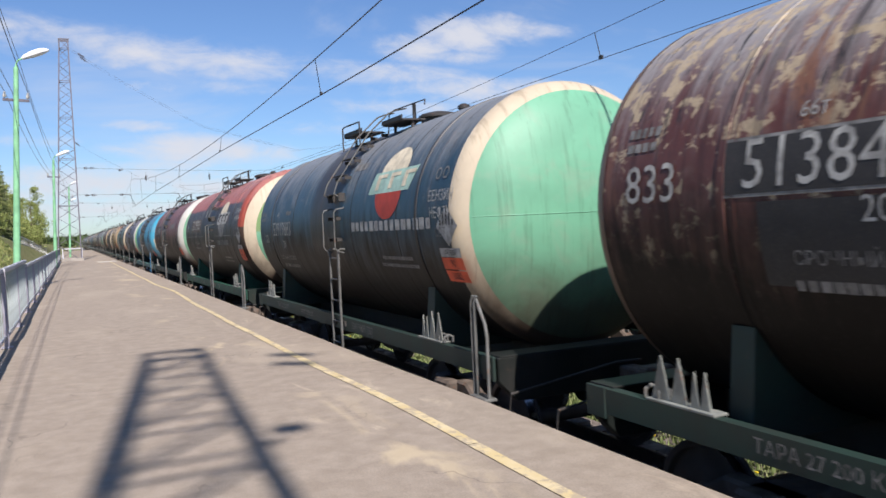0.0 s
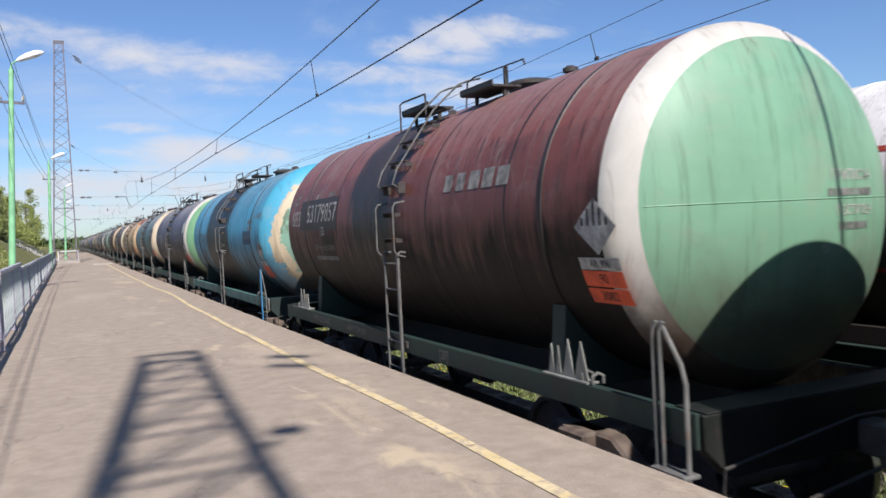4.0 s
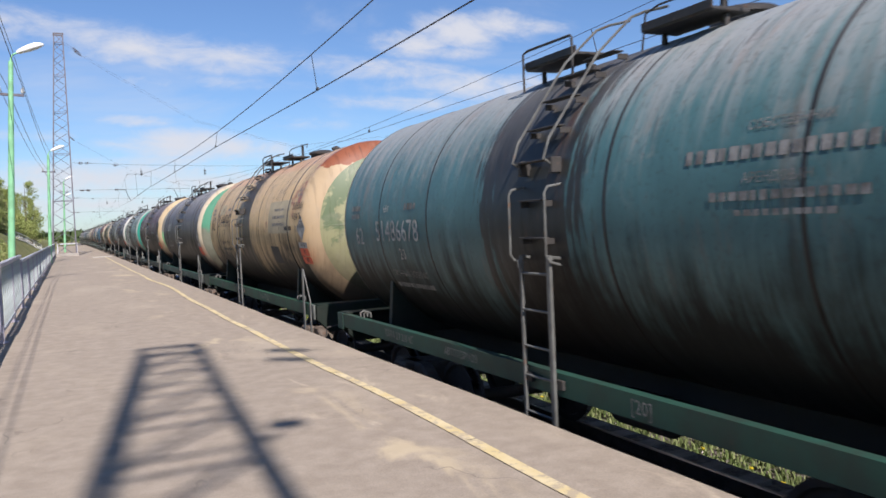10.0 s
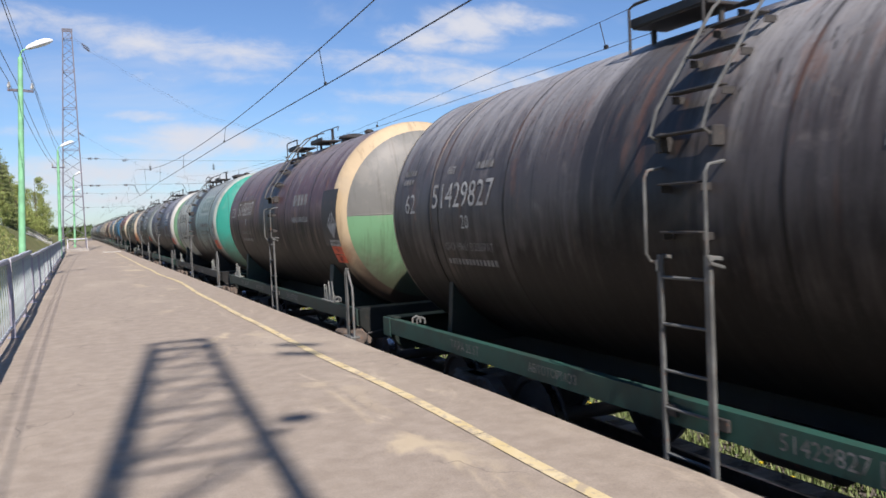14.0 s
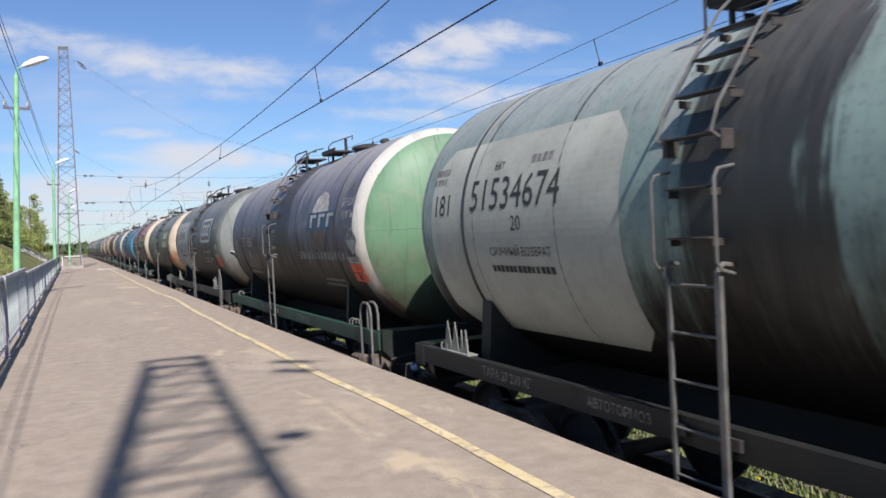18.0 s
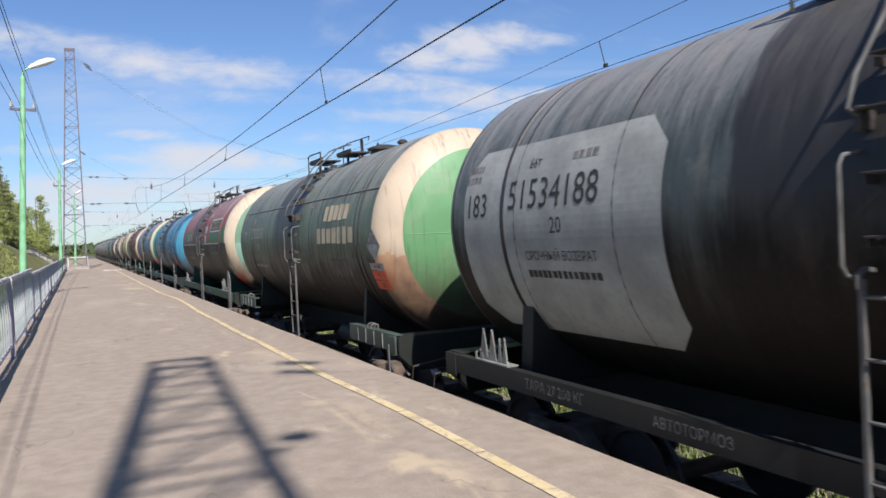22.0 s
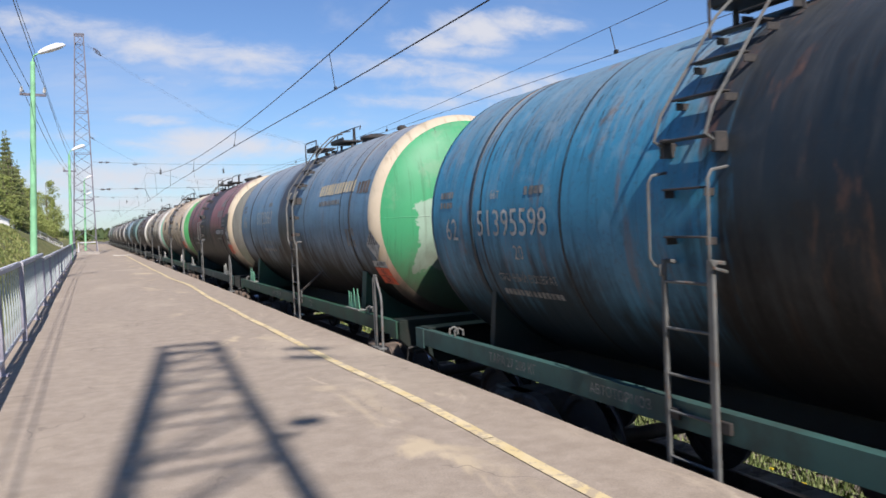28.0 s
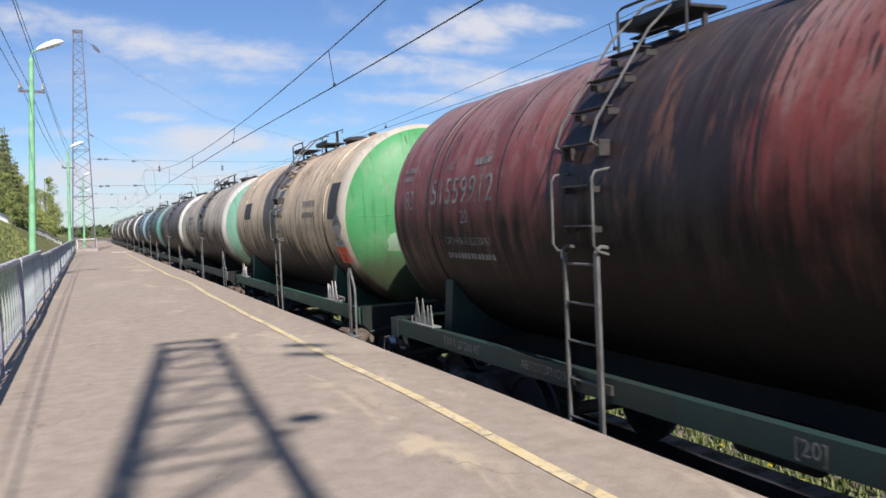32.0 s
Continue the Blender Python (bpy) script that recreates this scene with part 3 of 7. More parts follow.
def build_platform():
    xs = [P_LEFT + (P_EDGE - P_LEFT) * i / 24 for i in range(25)]
    ys = [P_START + 0.5 * i for i in range(int((80 - P_START) / 0.5))] + [80 + 3 * i for i in range(31)]
    r = random.Random(3)
    g = ([], [])
    for y in ys:
        wob = noise.noise((0.0, y * 0.23, 3.1)) * 0.03 + noise.noise((5.0, y * 0.9, 1.1)) * 0.012
        for i, x in enumerate(xs):
            z = noise.noise((x * 0.5, y * 0.35, 0)) * 0.010
            g[0].append((x + (wob if i == 24 else 0), y, z - (0.018 if i == 24 else 0)))
        g[0].append((P_EDGE + wob - 0.01, y, -0.16))
        g[0].append((P_EDGE - 0.12, y, -0.17))
        g[0].append((P_EDGE - 0.14, y, -1.7))
    w = len(xs) + 3
    for j in range(len(ys) - 1):
        for i in range(w - 1):
            g[1].append((j * w + i, j * w + i + 1, (j + 1) * w + i + 1, (j + 1) * w + i))
    ob = part("platform", mesh_of("platform", g, 40, fix=False), M_ASPHALT)
    tagged(ob, "worn asphalt railway platform with dusty patches", "platform", kind="structure")
    g = add_box(([], []), (P_LEFT + 0.03, (P_START + P_END) / 2, -0.87), (0.22, P_END - P_START, 1.7))
    tagged(part("platform_kerb", g, M_CONCRETE), "concrete wall that carries the platform", "kerb", kind="structure")


build_platform()


def build_line():
    """The yellow safety line: worn strips end to end."""
    r = random.Random(11)
    line = thing("safety_line", (2.53, 0, 0), "worn yellow painted safety line along the platform edge", "line")
    y = 3.6
    while y < 66:
        n = 1.6
        g = ([], [])
        k = 4
        for i in range(k + 1):
            yy = y + (n - 0.02) * i / k
            bend = noise.noise((0, yy * 0.22, 0)) * 0.06 + 0.10 * math.exp(-((yy - 24) / 5) ** 2)
            a, b = -0.046 - r.uniform(0, 0.006) + bend, 0.046 + r.uniform(0, 0.006) + bend
            for q in (a, b):
                g[0].append((q, yy, noise.noise(((2.53 + q) * 0.5, yy * 0.35, 0)) * 0.010 + 0.007))
        for i in range(k):
            g[1].append((2 * i, 2 * i + 1, 2 * i + 3, 2 * i + 2))
        part("strip", mesh_of("strip", g, 0, fix=False), M_YELLOW, line)
        y += n
    tagged(part("crossing_mark", add_box(([], []), (2.35, 66.5, 0.012), (1.3, 0.9, 0.012)), M_WHITELINE), "short white painted bar across the safety line's end", "line")


build_line()


# ---- railing ----
def railing_panel(height):
    length = 3.5
    root = part("panel", bevelled("top_rail", add_box(([], []), (0, length / 2, height - 0.035), (0.075, length - 0.004, 0.075)), 0.012), M_RAILING)
    for y in (0.0,):
        part("post", bevelled("post", add_box(([], []), (0, y + 0.04, height / 2 - 0.02), (0.07, 0.07, height - 0.06)), 0.008), M_RAILPOST, root)
        part("foot_plate", add_box(([], []), (0, y + 0.04, 0.015), (0.16, 0.16, 0.02)), M_RAILPOST, root)
    part("bottom_rail", bevelled("bottom_rail", add_box(([], []), (0, length / 2, 0.17), (0.045, length - 0.004, 0.045)), 0.006), M_RAILING, root)
    bar = mesh_of("baluster", add_box(([], []), (0, 0, (height + 0.1) / 2), (0.022, 0.022, height - 0.26)), 0)
    for i in range(1, 9):
        part("baluster", bar, M_BALUSTER, root, m=pose(0, 0.04 + i * length / 9, 0))
    return root


def build_railing():
    a, b = railing_panel(1.23), railing_panel(1.12)
    fence = thing("platform_railing", (RAIL_X, 0, 0), "grey-painted steel platform railing with thin upright bars", "railing")
    y, made = -3.4, []
    for i in range(24):
        first = a if y < 20 else b
        m = pose(noise.noise((i * 0.7, 0, 0)) * 0.04, y, 0.0, 0, noise.noise((i, 4, 0)) * 1.5, noise.noise((i, 0, 7)) * 0.7)
        if first in made:
            copy_thing(first, m).parent = fence
        else:
            first.matrix_basis = m
            first.parent = fence
            made.append(first)
        y += 3.5
    # the short cross-piece that closes the railing before the lattice mast
    root = thing("railing_gate", (-0.75, 76.2, 0), "white-painted low barrier before the lattice mast", "barrier")
    for x in (0, 1.5):
        part("post", add_box(([], []), (x, 0, 0.55), (0.09, 0.09, 1.1)), M_RAILING, root)
    for z in (1.05, 0.1):
        part("bar", add_box(([], []), (0.75, 0, z), (1.5, 0.06, 0.10)), M_RAILING, root)


build_railing()


# ---- lattice masts with the cross-span cables ----
def lattice_mast(at, top_shift, label, crossed):
    """A square lattice mast: four legs, struts and diagonals, a cap plate. crossed: the diagonals of facing sides cross;
    else they lean one way and every panel has its strut."""
    H, base, tip = 18.9, 1.85, 0.68
    root = thing("lattice_mast", at, label, "mast", "lattice masts")

    def corner(i, z):
        k = z / H
        w = (base + (tip - base) * k) / 2
        sx, sy = ((-1, -1), (1, -1), (1, 1), (-1, 1))[i]
        return Vector((sx * w + top_shift * k, sy * w, z))

    levels = [H, H - 0.72]
    while levels[-1] > 1.7:
        wide = base + (tip - base) * levels[-1] / H
        levels.append(levels[-1] - (0.30 + 0.50 * wide if crossed else 1.36))
    levels = [0.0] + levels[::-1]
    for i in range(4):
        g = add_tube(([], []), [corner(i, z) for z in levels], 0.062 if crossed else 0.056, 4)
        part("leg", mesh_of("leg", g, 0), M_LATTICE, root)
    for j, z in enumerate(levels):
        if not crossed or j % 4 == 0 or j + 2 >= len(levels):
            for i in range(4):
                part("strut", mesh_of("strut", add_tube(([], []), [corner(i, z), corner((i + 1) % 4, z)], 0.030, 4), 0), M_LATTICE, root)
        if j + 1 < len(levels):
            for i in range(4):
                a, b = (i, (i + 1) % 4) if (j % 2 if crossed else i in (0, 1)) else ((i + 1) % 4, i)
                part("diagonal", mesh_of("diagonal", add_tube(([], []), [corner(a, z), corner(b, levels[j + 1])], 0.027, 4), 0), M_LATTICE, root)
    g = ([], [])
    for a in (-1, 1):
        add_box(g, (top_shift, a * 0.36, H + 0.04), (0.84, 0.09, 0.12))
        add_box(g, (top_shift + a * 0.36, 0, H + 0.04), (0.09, 0.63, 0.11))
    part("cap_frame", g, M_LATTICE, root)
    part("footing", add_box(([], []), (0, 0, 0.12), (2.2, 2.2, 0.24)), M_CONCRETE, root)
    return root


def insulator(root, p, d, n=4):
    """A string of porcelain discs along d."""
    p, d = Vector(p), Vector(d).normalized()
    g = ([], [])
    for i in range(n):
        q = p + d * (0.14 * (i - n / 2))
        add_cyl(g, q, q + d * 0.06, 0.045, 0.13, 10)
        add_cyl(g, q + d * 0.06, q + d * 0.075, 0.13, 0.11, 10)
    add_cyl(g, p - d * 0.14 * (n / 2 + 0.6), p + d * 0.14 * (n / 2 + 0.8), 0.02, n=6)
    part("insulator", g, M_INSUL, root)


def wire(root, pts, r, name="wire"):
    g = add_tube(([], []), pts, r, 5)
    part(name, mesh_of(name, g, 40), M_WIRE, root)


def sag(a, b, drop, n=20):
    a, b = Vector(a), Vector(b)
    return [a.lerp(b, i / n) - Vector((0, 0, drop * 4 * (i / n) * (1 - i / n))) for i in range(n + 1)]


SPAN_END = 36.0


def cross_span(x0, y, label):
    root = thing("cross_span", (0, y, 0), label, "cables", "cross-span cables")
    for k, y_ in enumerate((-0.42, 0.42)):
        z = 18.3
        pts = [(x0 + 0.3, y_, z), (x0 + 1.6, y_, z - 0.95), (4.6, y_, 15.6), (11.3, y_, 11.7), (20, y_, 9.4), (SPAN_END, y_, 11)]
        dense = []
        for a, b in zip(pts, pts[1:]):
            dense += [Vector(a).lerp(Vector(b), i / 4) for i in range(4)]
        wire(root, dense + [pts[-1]], 0.0055)
        insulator(root, (x0 + 1.30 + 0.16 * k, y_, z - 0.73 - 0.11 * k), (1.3, 0, -0.95))
    for k, z in enumerate((8.0, 5.65)):
        wire(root, sag((x0 + 0.45, 0, z), (SPAN_END, 0, z), 0.45 if k == 0 else 0.1), 0.011)
        insulator(root, (1.45, 0, z - 0.05), (1, 0, 0), 2)
        insulator(root, (1.95, 0, z - 0.05), (1, 0, 0), 2)
        insulator(root, (TRACK - 0.9, 0, z - (0.25 if k == 0 else 0.06)), (1, 0, 0), 2)
    for x in (TRACK, TRACK + 4.1):
        far = x > TRACK
        wire(root, [(x, 0, 7.72), (x, 0, 6.18 if far else 6.85)], 0.005)
        aside = x + (2.6 if far else 1.2)
        wire(root, [(aside, 0, 7.66), (aside, 0, 6.9)], 0.005)
        insulator(root, (aside, 0, 7.05), (0, 0, 1), 3)
        # registration arm that pulls the contact wire aside
        wire(root, [(x - 0.8, 0, 5.62), (x - 0.2, 0, 5.55), (x + 0.05, 0, 4.95), (x + 0.2, 0, 4.60)], 0.022, "registration_arm")


lattice_mast((-0.22, 77, 0), 0.5, "tall lattice steel mast standing on the platform", True)
REACH = 1 / math.tan(radians(SUN_ELEVATION))      # shadow length per metre of height
MAST_BACK = (1.19 - 18.9 * REACH * math.sin(radians(SUN_SIDE)), 11.41 - 18.9 * REACH * math.cos(radians(SUN_SIDE)))
near_mast = lattice_mast((MAST_BACK[0], MAST_BACK[1], 0), 0.0, "tall lattice steel mast beside the railing", False)
part("lamp_bracket", add_tube(([], []), [(0.45, 0, 13.7), (0.70, 0, 13.8)], 0.05, 6), M_LATTICE, near_mast)
part("floodlight", bevelled("floodlight", add_box(([], []), (0.80, 0, 14.1), (0.30, 0.20, 0.20)), 0.05), M_LAMP, near_mast)
cross_span(0.3, 77, "steel cables with insulators across the tracks")
cross_span(MAST_BACK[0], MAST_BACK[1], "steel cables with insulators across the tracks")
cross_span(0.3, 145, "steel cables with insulators across the tracks")
for y in (77, MAST_BACK[1], 145):
    root = thing("lattice_pole", (SPAN_END, y, -1.62), "far steel pole that holds the cross-span cables", "mast", "poles beyond the tracks")
    part("pole", add_cyl(([], []), (0, 0, -0.2), (0, 0, 12.8), 0.22, 0.14, 10), M_LATTICE, root)


# ---- overhead line ----
def overhead(x, label):
    root = thing("overhead_line", (x, 0, 0), label, "overhead line", "overhead lines")
    spans = [(-80, -9.7), (-9.7, 77), (77, 145), (145, 215), (215, 300)]

    low, k2 = (5.13, 0.00100) if x < 7 else (4.72, 0.00085)

    def mess(y):
        for a, b in spans:
            if a <= y <= b:
                return low + k2 * 1870 * ((y - (a + b) / 2) / ((b - a) / 2)) ** 2
        return low + k2 * 1800

    def stagger(y):
        knots = [(-80, 0.1), (-10, 0.15), (16, 0.12), (30, -0.08), (60, -0.05), (77, 0.2), (145, -0.2), (400, 0.0)]
        for (a, u), (b, v) in zip(knots, knots[1:]):
            if a <= y <= b:
                return u + (v - u) * (y - a) / (b - a)
        return 0.0

    ys = [-60 + 3 * i for i in range(118)]
    for near, k in ((True, 1.0), (False, 0.55)):
        some = [y for y in ys if (y <= 78) == near or y == 78]
        wire(root, [(0.0, y, mess(y)) for y in some], (0.0125 if x < 7 else 0.006) * k, "messenger_wire")
        wire(root, [(stagger(y), y, 4.60) for y in some], (0.0135 if x < 7 else 0.0065) * k, "contact_wire")
    off = 17.6 if x < 7 else 12.85
    y = off - 12.5 * 5
    while y < 200:
        wire(root, [(0.0, y, mess(y)), (stagger(y), y, 4.6)], 0.009, "dropper")
        part("clamp", add_box(([], []), (stagger(y), y, 4.63), (0.04, 0.10, 0.07)), M_WIRE, root)
        y += 12.5


overhead(TRACK, "contact wire, messenger wire and droppers over the near track")
overhead(TRACK + 4.1, "contact wire, messenger wire and droppers over the far track")


# ---- lamp posts ----
def lamp_post(at, label):
    root = thing("lamp_post", at, label, "street lamp", "green lamp posts")
    part("pole", add_cyl(([], []), (0, 0, -0.3), (0, 0, 7.9), 0.12, 0.075, 14), M_GREENPOST, root)
    part("crossarm", add_box(([], []), (0, 0, 6.82), (0.78, 0.08, 0.08)), M_LATTICE, root, "dark crossarm")
    for x in (-0.34, 0.34):
        part("insulator", add_spin(([], []), [(0.0, 6.93), (0.02, 6.95), (0.05, 6.97), (0.055, 7.05), (0.03, 7.1), (0.04, 7.13), (0.0, 7.17)], 10, "z"), M_WHITE, root, "white porcelain insulator", m=pose(x, 0, -0.07))
    part("lamp_arm", add_tube(([], []), [(0, 0, 7.6), (0.0, 0, 7.98), (0.05, 0, 8.12), (0.18, 0, 8.2)], 0.028, 8), M_GREENPOST, root)
    head = ([], [])
    prof = [(-0.38, 0.04, 0.06), (-0.28, 0.11, 0.11), (0.0, 0.16, 0.16), (0.26, 0.17, 0.16), (0.42, 0.11, 0.10), (0.50, 0.03, 0.04)]
    n = 12
    for a, w, h in prof:
        for i in range(n):
            t = 2 * math.pi * i / n
            head[0].append((a, w * math.cos(t), h * math.sin(t) * (1.0 if math.sin(t) > 0 else 0.45)))
    for j in range(len(prof) - 1):
        for i in range(n):
            q = (i + 1) % n
            head[1].append((j * n + i, j * n + q, (j + 1) * n + q, (j + 1) * n + i))
    head[1].append(tuple(range(n)))
    head[1].append(tuple(range((len(prof) - 1) * n, len(prof) * n)))
    part("lamp_head", mesh_of("lamp_head", head, 50), M_LAMP, root, "white lamp housing", m=pose(0.52, 0, 8.34, 0, -24, 0))
    return root


post = lamp_post(pose(-1.74, 30, -0.5, 0, 2.9, 0), "green-painted lamp post with a white lamp beside the railing")
for x, y, z in ((-1.08, 59, -0.9), (-0.25, 97, -0.3), (-0.3, 135, -0.3)):
    copy_thing(post, pose(x, y, z, 0, 2.0, 0))


def line_wires():
    root = thing("service_wires", (0, 0, 0), "thin service wires strung between the lamp posts", "wires")
    stops = [(-1.5, -2, 6.55), (-1.39, 30, 6.62), (-0.84, 59, 6.17), (-0.01, 97, 6.6), (-0.06, 135, 6.6)]
    for dx in (-0.34, -0.12, 0.34):
        for a, b in zip(stops, stops[1:]):
            wire(root, sag((a[0] + dx, a[1], a[2]), (b[0] + dx, b[1], b[2]), 0.35, 10), 0.010)
    for a, b in zip(stops, stops[1:]):
        wire(root, sag((a[0] + 0.1, a[1], a[2] + 1.2), (b[0] + 0.1, b[1], b[2] + 1.2), 0.4, 10), 0.009)


line_wires()


# ---- trees, bank and grass ----
def leaf_cloud(pieces, seed, spread):
    """Many small leaf sprays: pieces gives (centre, radius, how many, size)."""
    r = np.random.RandomState(seed)
    V, F = [], []
    k = 0
    for c, rad, n, size in pieces:
        p = r.normal(0, 1, (n, 3))
        p /= np.linalg.norm(p, axis=1)[:, None] + 1e-6
        p = p * (r.uniform(0.15, 1.0, (n, 1)) ** 0.5) * np.array(rad) + np.array(c)
        for q in p:
            a, b = r.normal(0, 1, 3), r.normal(0, 1, 3)
            a /= np.linalg.norm(a)
            b -= a * a.dot(b)
            b /= np.linalg.norm(b)
            s = size * r.uniform(0.6, 1.4)
            V += [tuple(q - a * s), tuple(q + b * s * spread), tuple(q + a * s * 1.1), tuple(q - b * s * spread)]
            F.append((k, k + 1, k + 2, k + 3))
            k += 4
    return V, F


def limb(g, a, b, r0, r1, r, n=6):
    a, b = Vector(a), Vector(b)
    mid = a.lerp(b, 0.5) + Vector((r.uniform(-1, 1), r.uniform(-1, 1), r.uniform(-0.3, 0.6))) * (b - a).length * 0.07
    add_cyl(g, a, mid, r0, (r0 + r1) / 2, n)
    add_cyl(g, mid, b, (r0 + r1) / 2, r1, n)


def spruce_parts(seed, h):
    r = random.Random(seed)
    g = ([], [])
    limb(g, (0, 0, -0.3), (r.uniform(-0.1, 0.1), 0, h), 0.17, 0.02, r, 8)
    pieces = []
    z = h * 0.10
    while z < h * 0.98:
        reach = (1 - z / h) * h * 0.19 + 0.12
        k = max(3, int(7 * (1 - z / h) + 3))
        for i in range(k):
            t = r.uniform(0, 6.28)
            L = reach * r.uniform(0.6, 1.1)
            tip = (L * math.cos(t), L * math.sin(t), z - L * 0.22)
            limb(g, (0, 0, z), tip, 0.03, 0.008, r, 4)
            for f in (0.35, 0.65, 0.95):
                pieces.append(((tip[0] * f, tip[1] * f, z - L * 0.22 * f), (0.2 + 0.13 * L, 0.2 + 0.13 * L, 0.16), 17, 0.078))
        z += h * 0.042
    pieces.append(((0, 0, h), (0.08, 0.08, 0.35), 14, 0.08))
    return mesh_of("trunk", g, 40), mesh_of("crown", leaf_cloud(pieces, seed, 0.45), 0, fix=False)


def birch_parts(seed, h, thick=1.0):
    r = random.Random(seed)
    g = ([], [])
    limb(g, (0, 0, -0.3), (r.uniform(-0.5, 0.5), r.uniform(-0.4, 0.4), h * 0.96), 0.11 * h / 8, 0.015, r, 8)
    pieces = []
    for i in range(int(26 * thick)):
        z = h * r.uniform(0.22, 0.95)
        t = r.uniform(0, 6.28)
        L = h * 0.26 * (1.15 - z / h) * r.uniform(0.6, 1.2)
        tip = (L * math.cos(t), L * math.sin(t), z + L * r.uniform(0.3, 0.9))
        limb(g, (0, 0, z), tip, 0.035, 0.008, r, 4)
        for f in (0.5, 0.75, 1.0):
            pieces.append(((tip[0] * f + r.uniform(-0.2, 0.2), tip[1] * f, z + (tip[2] - z) * f), (0.5, 0.5, 0.42), int(34 * thick), 0.085))
    return mesh_of("trunk", g, 40), mesh_of("crown", leaf_cloud(pieces, seed, 0.7), 0, fix=False)


def bush_parts(seed):
    r = random.Random(seed)
    g = ([], [])
    pieces = []
    for i in range(16):
        t, L = r.uniform(0, 6.28), r.uniform(0.5, 1.4)
        tip = (L * math.cos(t), L * math.sin(t), r.uniform(0.6, 2.2))
        limb(g, (0.2 * math.cos(t), 0.2 * math.sin(t), -0.1), tip, 0.025, 0.006, r, 4)
        for f in (0.55, 0.8, 1.0):
            pieces.append(((tip[0] * f, tip[1] * f, tip[2] * f), (0.4, 0.4, 0.35), 26, 0.065))
    return mesh_of("trunk", g, 40), mesh_of("crown", leaf_cloud(pieces, seed, 0.7), 0, fix=False)


def plant(name, label, category, parts_, leaf, x, y, turn, size):
    root = thing(name, Matrix.Translation((x, y, ground_z(x, y) - 0.05)) @ pose(0, 0, 0, 0, 0, turn) @ Matrix.Scale(size, 4), label, category, "trees on the bank")
    part("trunk", parts_[0], M_BARK, root)
    part("crown", parts_[1], leaf, root)


SPRUCES = [spruce_parts(1, 12.0), spruce_parts(2, 10.5)]
BIRCHES = [birch_parts(3, 9.0), birch_parts(4, 8.0, 0.7)]
BUSHES = [bush_parts(5), bush_parts(6)]
STANDS = [(-7.4, 95, 1.08), (-8.1, 97, 0.95), (-6.7, 99, 0.80), (-8.9, 104, 1.1), (-7.6, 107, 0.92), (-6.6, 110, 0.66), (-8.4, 90, 0.85), (-9.6, 112, 1.12), (-7.9, 116, 0.95), (-9.0, 98, 1.0), (-8.6, 118, 1.25), (-9.6, 125, 1.3), (-7.9, 103, 1.2), (-8.7, 111, 1.3), (-7.35, 98.5, 1.15), (-9.2, 121, 1.2), (-10.2, 132, 1.35), (-6.9, 104, 0.95), (-8.1, 123, 1.1)]
for i, (x, y, s) in enumerate(STANDS):
    plant("spruce_tree", "slender spruce with light green spring shoots", "tree", SPRUCES[i % 2], M_SPRUCE, x, y, i * 77, s * 0.80)
GROVE = [(-5.2, 140, 1.05), (-6.0, 146, 0.9), (-6.4, 122, 0.75), (-7.2, 128, 0.85), (-4.9, 155, 0.8), (-6.9, 150, 1.0), (-8.6, 132, 1.0), (-7.4, 102, 0.8), (-8.2, 93, 0.85), (-6.2, 104, 0.55), (-5.6, 168, 0.9), (-8.9, 110, 1.0), (-6.9, 88, 0.6), (-7.7, 86, 0.7), (-6.6, 118, 0.75), (-7.3, 124, 0.9), (-6.2, 112, 0.55), (-7.9, 135, 0.95), (-6.7, 131, 0.7), (-8.4, 141, 1.0), (-9.5, 150, 1.1), (-7.0, 138, 0.75)]
for i, (x, y, s) in enumerate(GROVE):
    plant("birch_tree", "young birch in thin fresh leaf", "tree", BIRCHES[i % 2], M_BIRCH, x, y, i * 61, s)
for i in range(52):
    y = 86 + i * 1.9
    x = -0.054 * y - rng.uniform(0.2, 2.4) - (1.6 if y < 100 else 0)
    plant("bush", "yellow-green spring bush on the bank", "bush", BUSHES[i % 2], M_BIRCH, x, y, i * 47, rng.uniform(0.7, 1.45))
for i in range(26):
    y = 126 + i * 2.1
    x = -0.037 * y - rng.uniform(0.0, 2.2)
    plant("bush", "yellow-green spring bush on the bank", "bush", BUSHES[i % 2], M_BIRCH, x, y, i * 71, rng.uniform(0.9, 1.7))


def far_woods():
    """Wooded rise far along the line."""
    r = np.random.RandomState(5)
    g = ([], [])
    k = 0
    for i in range(2600):
        x, y = r.uniform(-260, 520), r.uniform(480, 760)
        h = r.uniform(6.0, 9.5)
        w = r.uniform(3.0, 5.5)
        z0 = -2 + 0.004 * (y - 480)
        n = 5
        for j in range(n):
            a = r.uniform(0, 6.28)
            g[0].extend([(x + w * math.cos(a) * r.uniform(0.4, 1), y + w * math.sin(a), z0 + h * r.uniform(0.0, 0.5)), (x - w * math.sin(a) * 0.8, y + w * math.cos(a), z0 + h * r.uniform(0.1, 0.6)),
                         (x + r.uniform(-0.6, 0.6) * w, y, z0 + h * r.uniform(0.7, 1.0))])
            g[1].append((k, k + 1, k + 2))
            k += 3
    tagged(part("far_woods", mesh_of("far_woods", g, 0, fix=False), M_WOODS), "dark green woods far along the line", "woods", kind="stuff")


far_woods()


